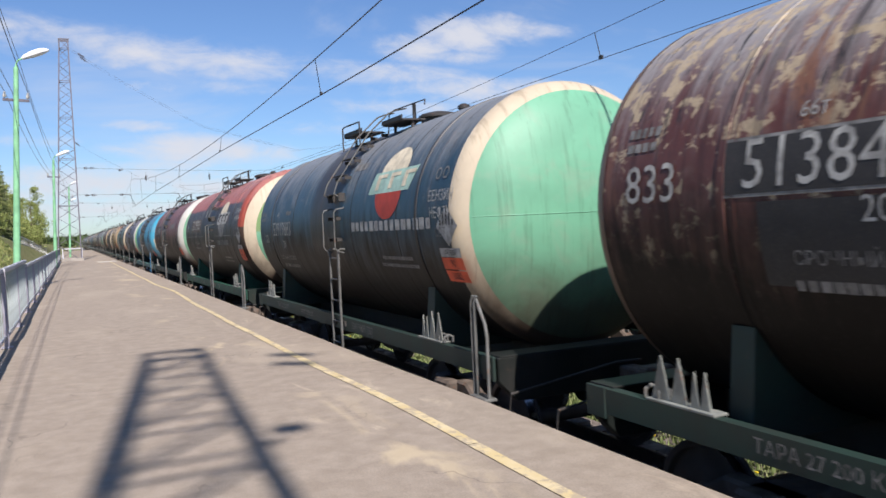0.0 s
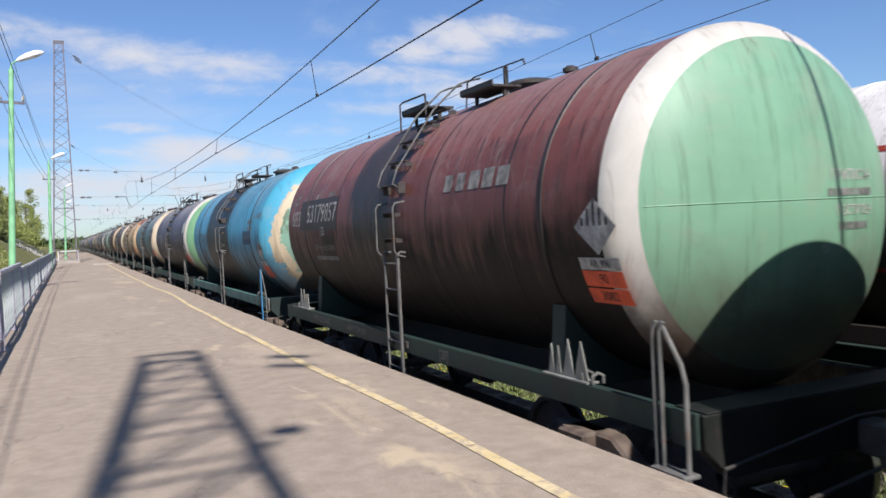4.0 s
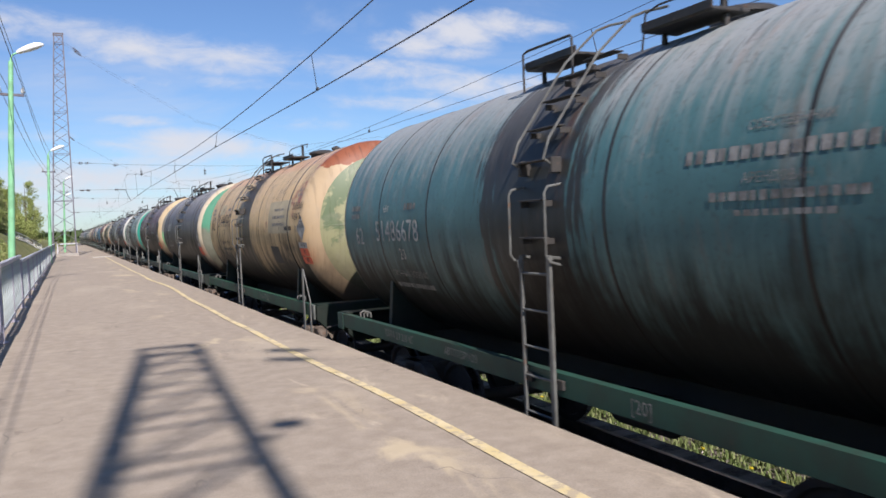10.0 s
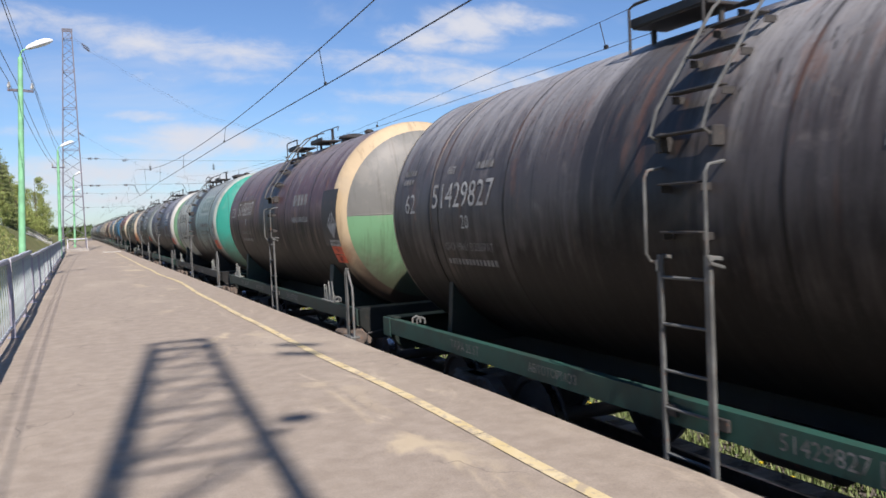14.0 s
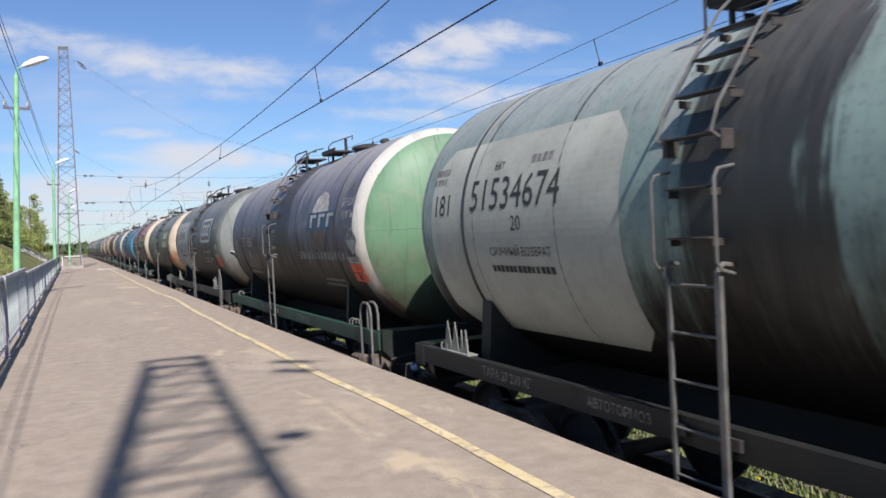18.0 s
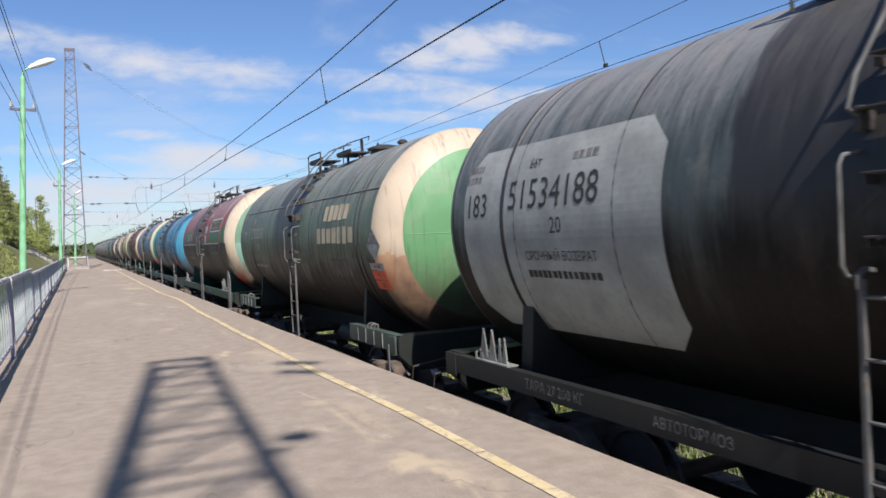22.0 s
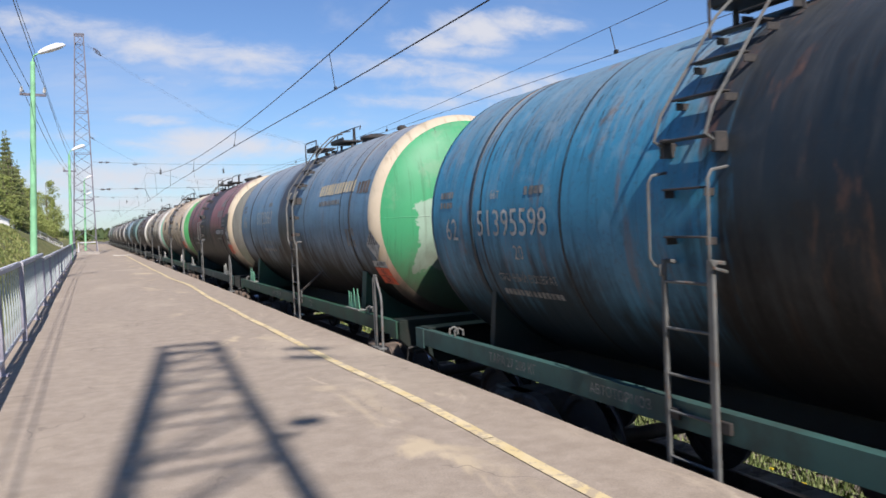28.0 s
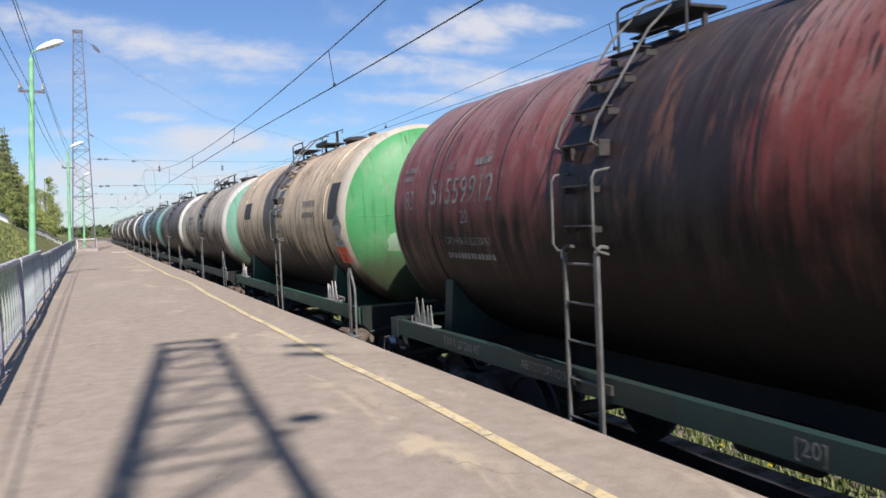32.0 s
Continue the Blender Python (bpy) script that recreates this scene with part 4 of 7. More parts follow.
def bed_z(x, y):
    """The ground, or the shoulder of the far track's ballast where that lies higher."""
    rise = (x - (TRACK + 4.1 - 1.95)) / 0.45
    return max(ground_z(x, y), -1.64 + 0.34 * min(1.0, rise) if 0 < rise < 9 else -9)


def grass(name, label, spots, count, height, seed, mat=None):
    """Blades in tufts; spots gives (x0, x1, y0, y1)."""
    r = np.random.RandomState(seed)
    g = ([], [])
    k = 0
    for x0, x1, y0, y1 in spots:
        for i in range(count):
            cx, cy = r.uniform(x0, x1), y0 + (y1 - y0) * r.uniform() ** 1.5
            cz = bed_z(cx, cy) - 0.02
            for j in range(7):
                a, lean = r.uniform(0, 6.28), r.uniform(0.1, 0.6)
                h = height * r.uniform(0.5, 1.2)
                w = 0.012 + 0.0006 * (cy if cy > 0 else 0)
                bx, by = cx + r.normal(0, 0.07), cy + r.normal(0, 0.07)
                dx, dy = math.cos(a), math.sin(a)
                g[0].extend([(bx - dy * w, by + dx * w, cz), (bx + dy * w, by - dx * w, cz), (bx + dx * lean * h, by + dy * lean * h, cz + h)])
                g[1].append((k, k + 1, k + 2))
                k += 3
    tagged(part(name, mesh_of(name, g, 0, fix=False), mat or M_BLADE), label, "grass", kind="stuff")


grass("bank_grass", "fresh grass on the bank beside the platform", [(-6.5, -1.45, 9, 70), (-3.2, -1.45, 9, 40)], 5200, 0.17, 21)
grass("trackside_grass", "short spring grass between the tracks", [(6.6, 8.0, -1, 45), (6.7, 7.7, 2, 28), (11.3, 15, -2, 40)], 5200, 0.10, 22, M_VERGE)


def dandelions():
    r = np.random.RandomState(31)
    g = ([], [])
    for i in range(240):
        x, y = (r.uniform(6.7, 7.9), r.uniform(0, 34)) if i % 3 else (r.uniform(11.4, 14), r.uniform(0, 30))
        z = bed_z(x, y) + r.uniform(0.06, 0.16)
        add_cyl(g, (x, y, z), (x + 0.004, y, z + 0.018), 0.022, 0.030, 6)
    tagged(part("dandelions", mesh_of("dandelions", g, 0, fix=False), M_DANDELION), "yellow dandelion heads in the trackside grass", "flowers", kind="stuff")


dandelions()


def stones():
    """Pale loose stones and chips beside the near track's far rail."""
    r = np.random.RandomState(41)
    g = ([], [])
    for i in range(900):
        x, y = r.uniform(6.45, 7.35), r.uniform(-1, 36)
        z, a = bed_z(x, y), r.uniform(0.018, 0.055)
        k = len(g[0])
        for dx, dy, dz in ((1, 0.2, 0), (-0.2, 0.9, 0.1), (-1, -0.1, 0), (0.1, -1, 0.1), (0.1, 0.1, 0.8)):
            g[0].append((x + a * dx * r.uniform(0.6, 1.3), y + a * dy * r.uniform(0.6, 1.3), z + a * dz * r.uniform(0.7, 1.2) + 0.01))
        g[1].extend([(k, k + 1, k + 4), (k + 1, k + 2, k + 4), (k + 2, k + 3, k + 4), (k + 3, k, k + 4)])
    tagged(part("loose_stones", mesh_of("loose_stones", g, 0, fix=False), M_STONE), "pale loose stones beside the track", "stones", kind="stuff")


stones()


def bank_fence():
    """The pale railing of the path that comes down the bank."""
    root = thing("path_fence", (0, 0, 0), "pale grey metal fence along the path down the bank", "fence")
    line = [(-6.6, 40 + 4 * i) for i in range(16)] + [(-6.4, 104), (-5.9, 108), (-5.3, 112), (-4.6, 116), (-3.9, 120), (-3.2, 124)]
    pts = [Vector((x, y, ground_z(x, y))) for x, y in line]
    for p in pts:
        part("post", add_box(([], []), (p[0], p[1], p[2] + 0.45), (0.06, 0.06, 1.1)), M_PATHFENCE, root)
    for a, b in zip(pts, pts[1:]):
        for z in (0.98, 0.2):
            part("rail", mesh_of("rail", add_tube(([], []), [a + Vector((0, 0, z)), b + Vector((0, 0, z))], 0.035, 6), 50), M_PATHFENCE, root)
        g = ([], [])
        for i in range(1, 12):
            q = a.lerp(b, i / 12)
            add_box(g, (q[0], q[1], q[2] + 0.59), (0.025, 0.025, 0.78))
        tagged(part("infill", mesh_of("infill", g, 0), M_PATHFENCE, root), kind="stuff")


bank_fence()


# ---- tank wagons ----
# Wagon space: rail top at z 0, y along the track, the front end at -y, the platform at -x.
AXIS, R_TANK, SEAM, DISH = 2.73, 1.5, 4.52, 0.55
MESH = {}


def shared(key, make):
    if key not in MESH:
        MESH[key] = make()
    return MESH[key]


def dish_y(r):
    return DISH * math.sqrt(max(0.0, 1 - (r / R_TANK) ** 2))


def shell_mesh():
    return mesh_of("shell", add_spin(([], []), [(R_TANK, -SEAM + (2 * SEAM) * i / 12) for i in range(13)], 72), 60)


def ring_mesh(edge, over):
    """The painted band: the last stretch of the shell and the shoulder of the dished end."""
    prof = [(R_TANK + 0.004, over), (R_TANK + 0.004, 0.0)]
    for i in range(1, 7):
        a = i / 6
        r = R_TANK * math.cos(a * math.acos(edge / R_TANK))
        prof.append((r + 0.004 * (1 - a), -dish_y(r)))
    return mesh_of("end_ring", add_spin(([], []), prof, 72), 60)


def band_mesh(inner, outer):
    """A painted band that lies on the dished end alone."""
    rs = [outer + (inner - outer) * i / 6 for i in range(7)]
    return mesh_of("end_band", add_spin(([], []), [(r, -dish_y(r) - 0.004) for r in rs], 72), 60)


def cap_mesh(edge):
    rs = [edge * math.sin(math.pi / 2 * (1 - i / 9)) for i in range(9)] + [0.012]
    g = add_spin(([], []), [(r, -dish_y(r)) for r in rs], 72)
    g[1].append(tuple(len(g[0]) - 72 + i for i in range(72)))
    return mesh_of("end_cap", g, 60)


def on_shell(y, arc, lift=0.006):
    """A place on the platform side of the shell: arc metres over the axis."""
    t = arc / R_TANK
    return (-(R_TANK + lift) * math.cos(t), y, (R_TANK + lift) * math.sin(t))


def text_mesh(text, size, spacing=1.0):
    cu = bpy.data.curves.new("lettering", "FONT")
    cu.body, cu.size, cu.space_character, cu.resolution_u = text, size, spacing, 2
    cu.align_x, cu.align_y = "CENTER", "CENTER"
    ob = bpy.data.objects.new("lettering", cu)
    me = bpy.data.meshes.new_from_object(ob)
    bpy.data.objects.remove(ob)
    return me


def lettering(parent, text, y, arc, size, mat=None, squeeze=0.92):
    me = text_mesh(text, size)
    if size > 0.13:
        bm = bmesh.new()
        bm.from_mesh(me)
        k = int(size / 0.07)
        for i in range(1, k):
            bmesh.ops.bisect_plane(bm, geom=bm.verts[:] + bm.edges[:] + bm.faces[:], plane_co=(0, -size / 2 + size * i / k, 0), plane_no=(0, 1, 0))
        bm.to_mesh(me)
        bm.free()
    for v in me.vertices:
        v.co = on_shell(y - v.co[0] * squeeze, arc + v.co[1], 0.007)
    me.materials.clear()
    return part("lettering", me, mat or M_WHITE, parent)


def bars(parent, y, arc, width, height, n=9, mat=None, lift=0.006):
    """A line of writing that cannot be read."""
    g = ([], [])
    r = random.Random(int(abs(y * 100 + arc * 1000)))
    pos = -width / 2
    step = width / n
    for i in range(n):
        w = step * r.uniform(0.6, 0.86)
        k = len(g[0])
        h = height * r.uniform(0.85, 1.0)
        for a, b in ((pos, -h / 2), (pos + w, -h / 2), (pos + w, h / 2), (pos, h / 2)):
            g[0].append(on_shell(y - a, arc + b, lift))
        g[1].append((k, k + 1, k + 2, k + 3))
        pos += step
    return tagged(part("worn_lettering", mesh_of("worn_lettering", g, 0, fix=False), mat or M_FADED, parent), kind="stuff")


def plate(parent, y, arc, width, height, mat, name="painted_panel", skew=0.0, lift=0.004, cut=0.0):
    """A painted panel that follows the shell; cut: a chamfer of its corners."""
    g = ([], [])
    n = max(3, int(height / 0.05))
    for i in range(n + 1):
        b = -height / 2 + height * i / n
        inset = max(0.0, cut - (height / 2 - abs(b))) if cut else 0.0
        for a in (-width / 2 + inset, width / 2 - inset):
            g[0].append(on_shell(y - a, arc + b, lift))
    for i in range(n):
        g[1].append((2 * i, 2 * i + 1, 2 * i + 3, 2 * i + 2))
    return part(name, mesh_of(name, g, 60, fix=False), mat, parent)


def outline_plate(parent, pts, mat, name="painted_panel", lift=0.005):
    """A painted shape on the shell: corners as (y, arc), drawn as strips so that it follows the curve."""
    bm = bmesh.new()
    face = bm.faces.new([bm.verts.new((u, v, 0)) for u, v in pts])
    lo, hi = min(v for _, v in pts), max(v for _, v in pts)
    k = int((hi - lo) / 0.06)
    for i in range(1, k + 1):
        bmesh.ops.bisect_plane(bm, geom=bm.verts[:] + bm.edges[:] + bm.faces[:], plane_co=(0, lo + (hi - lo) * i / (k + 1), 0), plane_no=(0, 1, 0))
    for v in bm.verts:
        v.co = on_shell(v.co[0], v.co[1], lift)
    me = bpy.data.meshes.new(name)
    bm.to_mesh(me)
    bm.free()
    return part(name, me, mat, parent)


def half_disc(parent, y, arc, r, up_, mat):
    n = 12
    pts = [(y + r * math.cos(math.pi * i / n), arc + up_ * 0.78 * r * math.sin(math.pi * i / n)) for i in range(n + 1)]
    return outline_plate(parent, pts, mat)


def octagon(parent, y, arc, w, h, cut, mat, lift):
    a, b_ = w / 2, h / 2
    pts = [(y - a, arc - b_ + cut), (y - a + cut, arc - b_), (y + a - cut, arc - b_), (y + a, arc - b_ + cut), (y + a, arc + b_ - cut), (y + a - cut, arc + b_), (y - a + cut, arc + b_), (y - a, arc + b_ - cut)]
    return outline_plate(parent, pts, mat, "painted_panel", lift)


def ring_mark(parent, y, arc, r, mat):
    """A thin painted circle."""
    g = ([], [])
    n = 18
    for i in range(n):
        t = 2 * math.pi * i / n
        g[0].append(on_shell(y + r * math.cos(t), arc + r * math.sin(t)))
        g[0].append(on_shell(y + (r - 0.018) * math.cos(t), arc + (r - 0.018) * math.sin(t)))
    for i in range(n):
        j = (i + 1) % n
        g[1].append((2 * i, 2 * j, 2 * j + 1, 2 * i + 1))
    return part("stencil_ring", mesh_of("stencil_ring", g, 0, fix=False), mat, parent)


def beam_text(root, text, y, size, mat):
    me = text_mesh(text, size)
    for v in me.vertices:
        v.co = (-1.5345, y - v.co[0], 1.295 + v.co[1])
    me.materials.clear()
    return part("lettering", me, mat, root)


def cap_lettering(parent, text, x, z, size, mat=None):
    me = text_mesh(text, size)
    for v in me.vertices:
        px, pz = x + v.co[0] * 0.85, z + v.co[1]
        v.co = (px, -dish_y(math.hypot(px, pz)) - 0.006, pz)
    me.materials.clear()
    return part("lettering", me, mat or M_WHITE, parent)


def cap_bars(parent, x, z, width, height, n=8, mat=None):
    g = ([], [])
    r = random.Random(int(x * 100 + z * 1000))
    for i in range(n):
        a = x - width / 2 + width * i / n
        b = a + width / n * r.uniform(0.5, 0.8)
        k = len(g[0])
        for px, pz in ((a, z - height / 2), (b, z - height / 2), (b, z + height / 2), (a, z + height / 2)):
            g[0].append((px, -dish_y(math.hypot(px, pz)) - 0.007, pz))
        g[1].append((k, k + 1, k + 2, k + 3))
    return tagged(part("worn_lettering", mesh_of("worn_lettering", g, 0, fix=False), mat or M_FADED, parent), kind="stuff")


def bar_mesh(name, c, s, bevel=0.006):
    return bevelled(name, add_box(([], []), c, s), bevel, 1)


def rod(name, pts, r, n=8):
    return mesh_of(name, add_tube(([], []), pts, r, n), 50)


def channel(x0, depth, z0, z1, y0, y1, side):
    """A C-section beam along y, its web outside."""
    t = 0.012
    s = side
    out = [(x0, z0), (x0, z1), (x0 - s * depth, z1), (x0 - s * depth, z1 - t), (x0 - s * t, z1 - t), (x0 - s * t, z0 + t), (x0 - s * depth, z0 + t), (x0 - s * depth, z0)]
    return mesh_of("side_beam", add_prism(([], []), out, y0, y1), 30)


def build_wheelset(root, y):
    def axle():
        g = add_cyl(([], []), (-1.02, 0, 0), (1.02, 0, 0), 0.075, n=14)
        return mesh_of("axle", g, 40)

    def wheel():
        prof = [(0.09, -0.09), (0.13, -0.09), (0.15, -0.03), (0.40, -0.02), (0.42, -0.065), (0.475, -0.065), (0.475, 0.045), (0.505, 0.05), (0.505, 0.065), (0.42, 0.065), (0.40, 0.02), (0.15, 0.03),
                (0.13, 0.09), (0.09, 0.09)]
        return mesh_of("wheel", add_spin(([], []), prof, 32, "x", close=True), 35)

    ax = part("wheelset", shared("axle", axle), M_WHEEL, root, m=pose(0, y, 0.475))
    for s in (-0.79, 0.79):
        part("wheel", shared("wheel", wheel), M_WHEEL, ax, m=pose(s, 0, 0, 0, 0, 180 if s > 0 else 0))
        part("tread", shared("tyre_tread", lambda: mesh_of("tread", add_spin(([], []), [(0.4765, -0.062), (0.4775, 0.0), (0.4765, 0.042)], 40, "x"), 40)), M_TREAD, ax, "polished running tread", m=pose(s, 0, 0, 0, 0, 180 if s > 0 else 0))
    return ax


def build_bogie(root, y, detail):
    bog = part("bogie", shared("bolster", lambda: bar_mesh("bogie", (0, 0, 0.72), (2.5, 0.42, 0.28), 0.03)), M_CAST, root, m=pose(0, y, 0))

    def frame_():
        out = [(-1.22, 0.60), (-1.05, 0.66), (-0.75, 0.66), (-0.42, 0.86), (0.42, 0.86), (0.75, 0.66), (1.05, 0.66), (1.22, 0.60), (1.20, 0.42), (0.98, 0.40), (0.74, 0.46), (0.42, 0.24),
               (-0.42, 0.24), (-0.74, 0.46), (-0.98, 0.40), (-1.20, 0.42)]
        return bevelled("side_frame", add_prism(([], []), out, -0.09, 0.09, "x"), 0.025, 1)

    for s in (-1.04, 1.04):
        part("side_frame", shared("side_frame", frame_), M_CAST, bog, m=pose(s, 0, 0))
        if detail:
            for yy in (-0.92, 0.92):
                part("axle_box", shared("axle_box", lambda: mesh_of("axle_box", add_cyl(([], []), (-0.11, 0, 0.475), (0.11, 0, 0.475), 0.15, 0.13, 14), 40)), M_CAST, bog, m=pose(s * 1.10, yy, 0))

            def spring():
                pts = [(0.07 * math.cos(t * 0.7), 0.07 * math.sin(t * 0.7), 0.28 + 0.0065 * t) for t in range(48)]
                return rod("spring", pts, 0.016, 5)
            for yy in (-0.2, 0.0, 0.2):
                part("spring", shared("spring", spring), M_CAST, bog, m=pose(s * 1.09, yy, 0))
    return [build_wheelset(root, y - 0.925), build_wheelset(root, y + 0.925)]


def arc_pts(y, lift, t0, t1, n):
    """Points up the platform side of the tank."""
    r = R_TANK + lift
    return [(-r * math.cos(t0 + (t1 - t0) * i / n), y, AXIS + r * math.sin(t0 + (t1 - t0) * i / n)) for i in range(n + 1)]


def build_wagon(index, spec, detail):
    """One tank wagon. detail 2: passes close by; 1: stays farther off."""
    root = thing("tank_wagon", (TRACK, 0, RAIL), spec["label"], "tank wagon", "tank wagons of the train")
    ring_edge = spec.get("edge", 1.40)
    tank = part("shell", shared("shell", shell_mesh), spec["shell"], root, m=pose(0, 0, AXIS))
    over = spec.get("over", 0.0)
    for turn in (0, 180):
        m = pose(0, -SEAM if turn == 0 else SEAM, AXIS, 0, 0, turn)
        part("end_ring", shared(("ring", ring_edge, over), lambda: ring_mesh(ring_edge, over)), spec["ring"], root, m=m)
        cap = part("end_cap", shared(("cap", ring_edge), lambda: cap_mesh(ring_edge)), spec["cap"] if turn == 0 else spec.get("tail", spec["cap"]), root, m=m)
        if spec.get("band"):
            outer, mat = spec["band"]
            part("end_band", shared(("band", ring_edge, outer), lambda: band_mesh(ring_edge, outer)), mat, root, m=m)
        if turn == 0:
            front = cap
            part("weld_seam", shared(("capseam", ring_edge), lambda: rod("weld_seam", [(-ring_edge + 0.03 + (2 * ring_edge - 0.06) * i / 16, -dish_y(math.hypot(-ring_edge + 0.03 + (2 * ring_edge - 0.06) * i / 16, 0.02)), 0.02) for i in range(17)], 0.006, 5)), spec["cap"], root, m=m)

    def strap():
        return mesh_of("strap", add_spin(([], []), [(R_TANK, -0.033), (R_TANK + 0.009, -0.029), (R_TANK + 0.009, 0.029), (R_TANK, 0.033)], 72), 40)

    def seam():
        return mesh_of("weld_seam", add_spin(([], []), [(R_TANK, -0.02), (R_TANK + 0.005, 0), (R_TANK, 0.02)], 72), 60)

    for y in spec.get("straps", (-3.72, 3.72)):
        part("strap", shared("strap", strap), spec["shell"], root, m=pose(0, y, AXIS))
    for y in (-3.1, -1.3, 2.0, 3.5):
        part("weld_seam", shared("seam", seam), spec["shell"], root, m=pose(0, y, AXIS))
    # top: hatch, walkways, rails
    iron = spec.get("iron", M_DARK)
    top = AXIS + R_TANK

    def hatch():
        g = add_spin(([], []), [(0.27, -0.12), (0.27, 0.06), (0.31, 0.06), (0.31, 0.09), (0.26, 0.12), (0.12, 0.15), (0.0, 0.155)], 28, "z")
        return mesh_of("hatch", g, 40)

    part("hatch", shared("hatch", hatch), iron, root, "domed loading hatch", m=pose(0, -1.25, top))
    part("valve", shared("valve", lambda: mesh_of("valve", add_spin(([], []), [(0.06, -0.05), (0.06, 0.08), (0.09, 0.09), (0.09, 0.13), (0.04, 0.16), (0.0, 0.165)], 16, "z"), 40)), iron, root, m=pose(0.05, -2.0, top))
    for y, w in ((0.44, 0.9), (-1.35, 0.8)):
        for x in (-0.62, 0.62):
            part("walkway", shared(("walk", w), lambda: bar_mesh("walkway", (0, 0, 0), (0.36, w, 0.03), 0.006)), iron, root, m=pose(x, y, top - 0.03 if y < 0 else top))
            if x < 0:
                part("toe_board", shared(("toe", w), lambda: bar_mesh("toe_board", (0, 0, 0), (0.018, w, 0.07), 0.004)), iron, root, m=pose(x - 0.185, y, top + (0.0 if y < 0 else 0.035)))
            for yy in (-w / 2 + 0.06, w / 2 - 0.06):
                part("walkway_bracket", shared("bracket", lambda: bar_mesh("walkway_bracket", (0, 0, -0.10), (0.04, 0.04, 0.30), 0.006)), iron, root, m=pose(x, y + yy, top - (0.10 if y < 0 else 0.07)))
    part("guard_rail", shared("guard", lambda: rod("guard_rail", [(-0.84, 0.0, 4.00), (-0.84, 0.0, 4.37), (-0.82, 0.05, 4.40), (-0.82, 0.82, 4.41), (-0.84, 0.87, 4.38), (-0.84, 0.87, 4.00)], 0.013, 6)), iron, root)
    part("guard_rail", shared("guard_b", lambda: rod("guard_rail", [(-0.62, -0.72, 4.10), (-0.62, -0.78, 4.40), (-0.58, -0.9, 4.45), (-0.55, -2.0, 4.44), (-0.6, -2.1, 4.36)], 0.010, 6)), iron, root)
    part("guard_rail", shared("guard_c", lambda: rod("guard_rail", [(0.62, -0.72, 4.10), (0.62, -0.78, 4.40), (0.58, -0.9, 4.45), (0.55, -2.0, 4.44), (0.6, -2.1, 4.36)], 0.010, 6)), iron, root)
    for y in (-1.6,):
        part("guard_post", shared("guard_post", lambda: bar_mesh("guard_post", (0, 0, 0), (0.045, 0.045, 0.30), 0.006)), iron, root, m=pose(-0.55, y, top + 0.06))
    # ladder on the platform side
    lad = spec.get("ladder", M_GREY)
    L0 = spec.get("ladder_at", -0.62)
    L1 = L0 + 0.48
    part("ladder_stile", shared(("stile_a", L0), lambda: bar_mesh("ladder_stile", (-1.56, L1, 1.60), (0.03, 0.036, 1.50), 0.004)), lad, root)
    part("ladder_stile", shared(("stile_b", L0), lambda: bar_mesh("ladder_stile", (-1.58, L0, 1.59), (0.03, 0.058, 1.54), 0.006)), lad, root)
    for yy in (L0, L1):
        part("stile_hook", shared(("hook", yy), lambda: rod("stile_hook", [(-1.58, yy, 2.30), (-1.58, yy, 2.37), (-1.54, yy, 2.40), (-1.47, yy, 2.39)], 0.016, 6)), lad, root)
        part("stile_foot", shared(("stfoot", yy), lambda: bar_mesh("stile_foot", (-1.545, yy - 0.05, 1.30), (0.03, 0.10, 0.08), 0.004)), iron, root)
    if spec.get("brace"):
        part("ladder_brace", shared(("brace", L0), lambda: rod("ladder_brace", [(-1.57, L0, 1.44), (-1.14, L0 - 0.42, 1.90)], 0.022, 6)), iron, root)
        part("brace_bracket", shared(("bracketp", L0), lambda: bar_mesh("brace_bracket", (-1.545, L0 - 0.03, 1.43), (0.02, 0.16, 0.12), 0.004)), lad, root)
    for i in range(5):
        part("rung", shared(("rung", L0), lambda: rod("rung", [(-1.56, L0, 0), (-1.56, L1, 0)], 0.012, 6)), lad, root, m=pose(0, 0, 1.0 + i * 0.315))
    # foot steps up the flank, then steeper treads over the shoulder
    for i, t in enumerate((-0.107, 0.094, 0.30, 0.49, 0.68, 0.87, 1.05)):
        r = R_TANK + (0.075 if i < 2 else 0.10)
        w = L1 - L0 - (0.10 if i < 2 else 0.02)
        part("step", shared(("step", i < 2), lambda: bevelled("step", add_box(([], []), (0, 0, 0), (0.07 if i < 2 else 0.10, w, 0.014)), 0.004, 1)), iron, root,
             m=pose(-r * math.cos(t), (L0 + L1) / 2, AXIS + r * math.sin(t)))
        for yy in ((L0 + L1) / 2 - w / 2, (L0 + L1) / 2 + w / 2):
            part("step_bracket", shared("stepb", lambda: bar_mesh("step_bracket", (0.03, 0, 0), (0.11, 0.012, 0.05), 0.003)), iron, root, m=pose(-(r - 0.02) * math.cos(t), yy, AXIS + (r - 0.02) * math.sin(t) - 0.03))
    rails = spec.get("handrail", M_GREY)
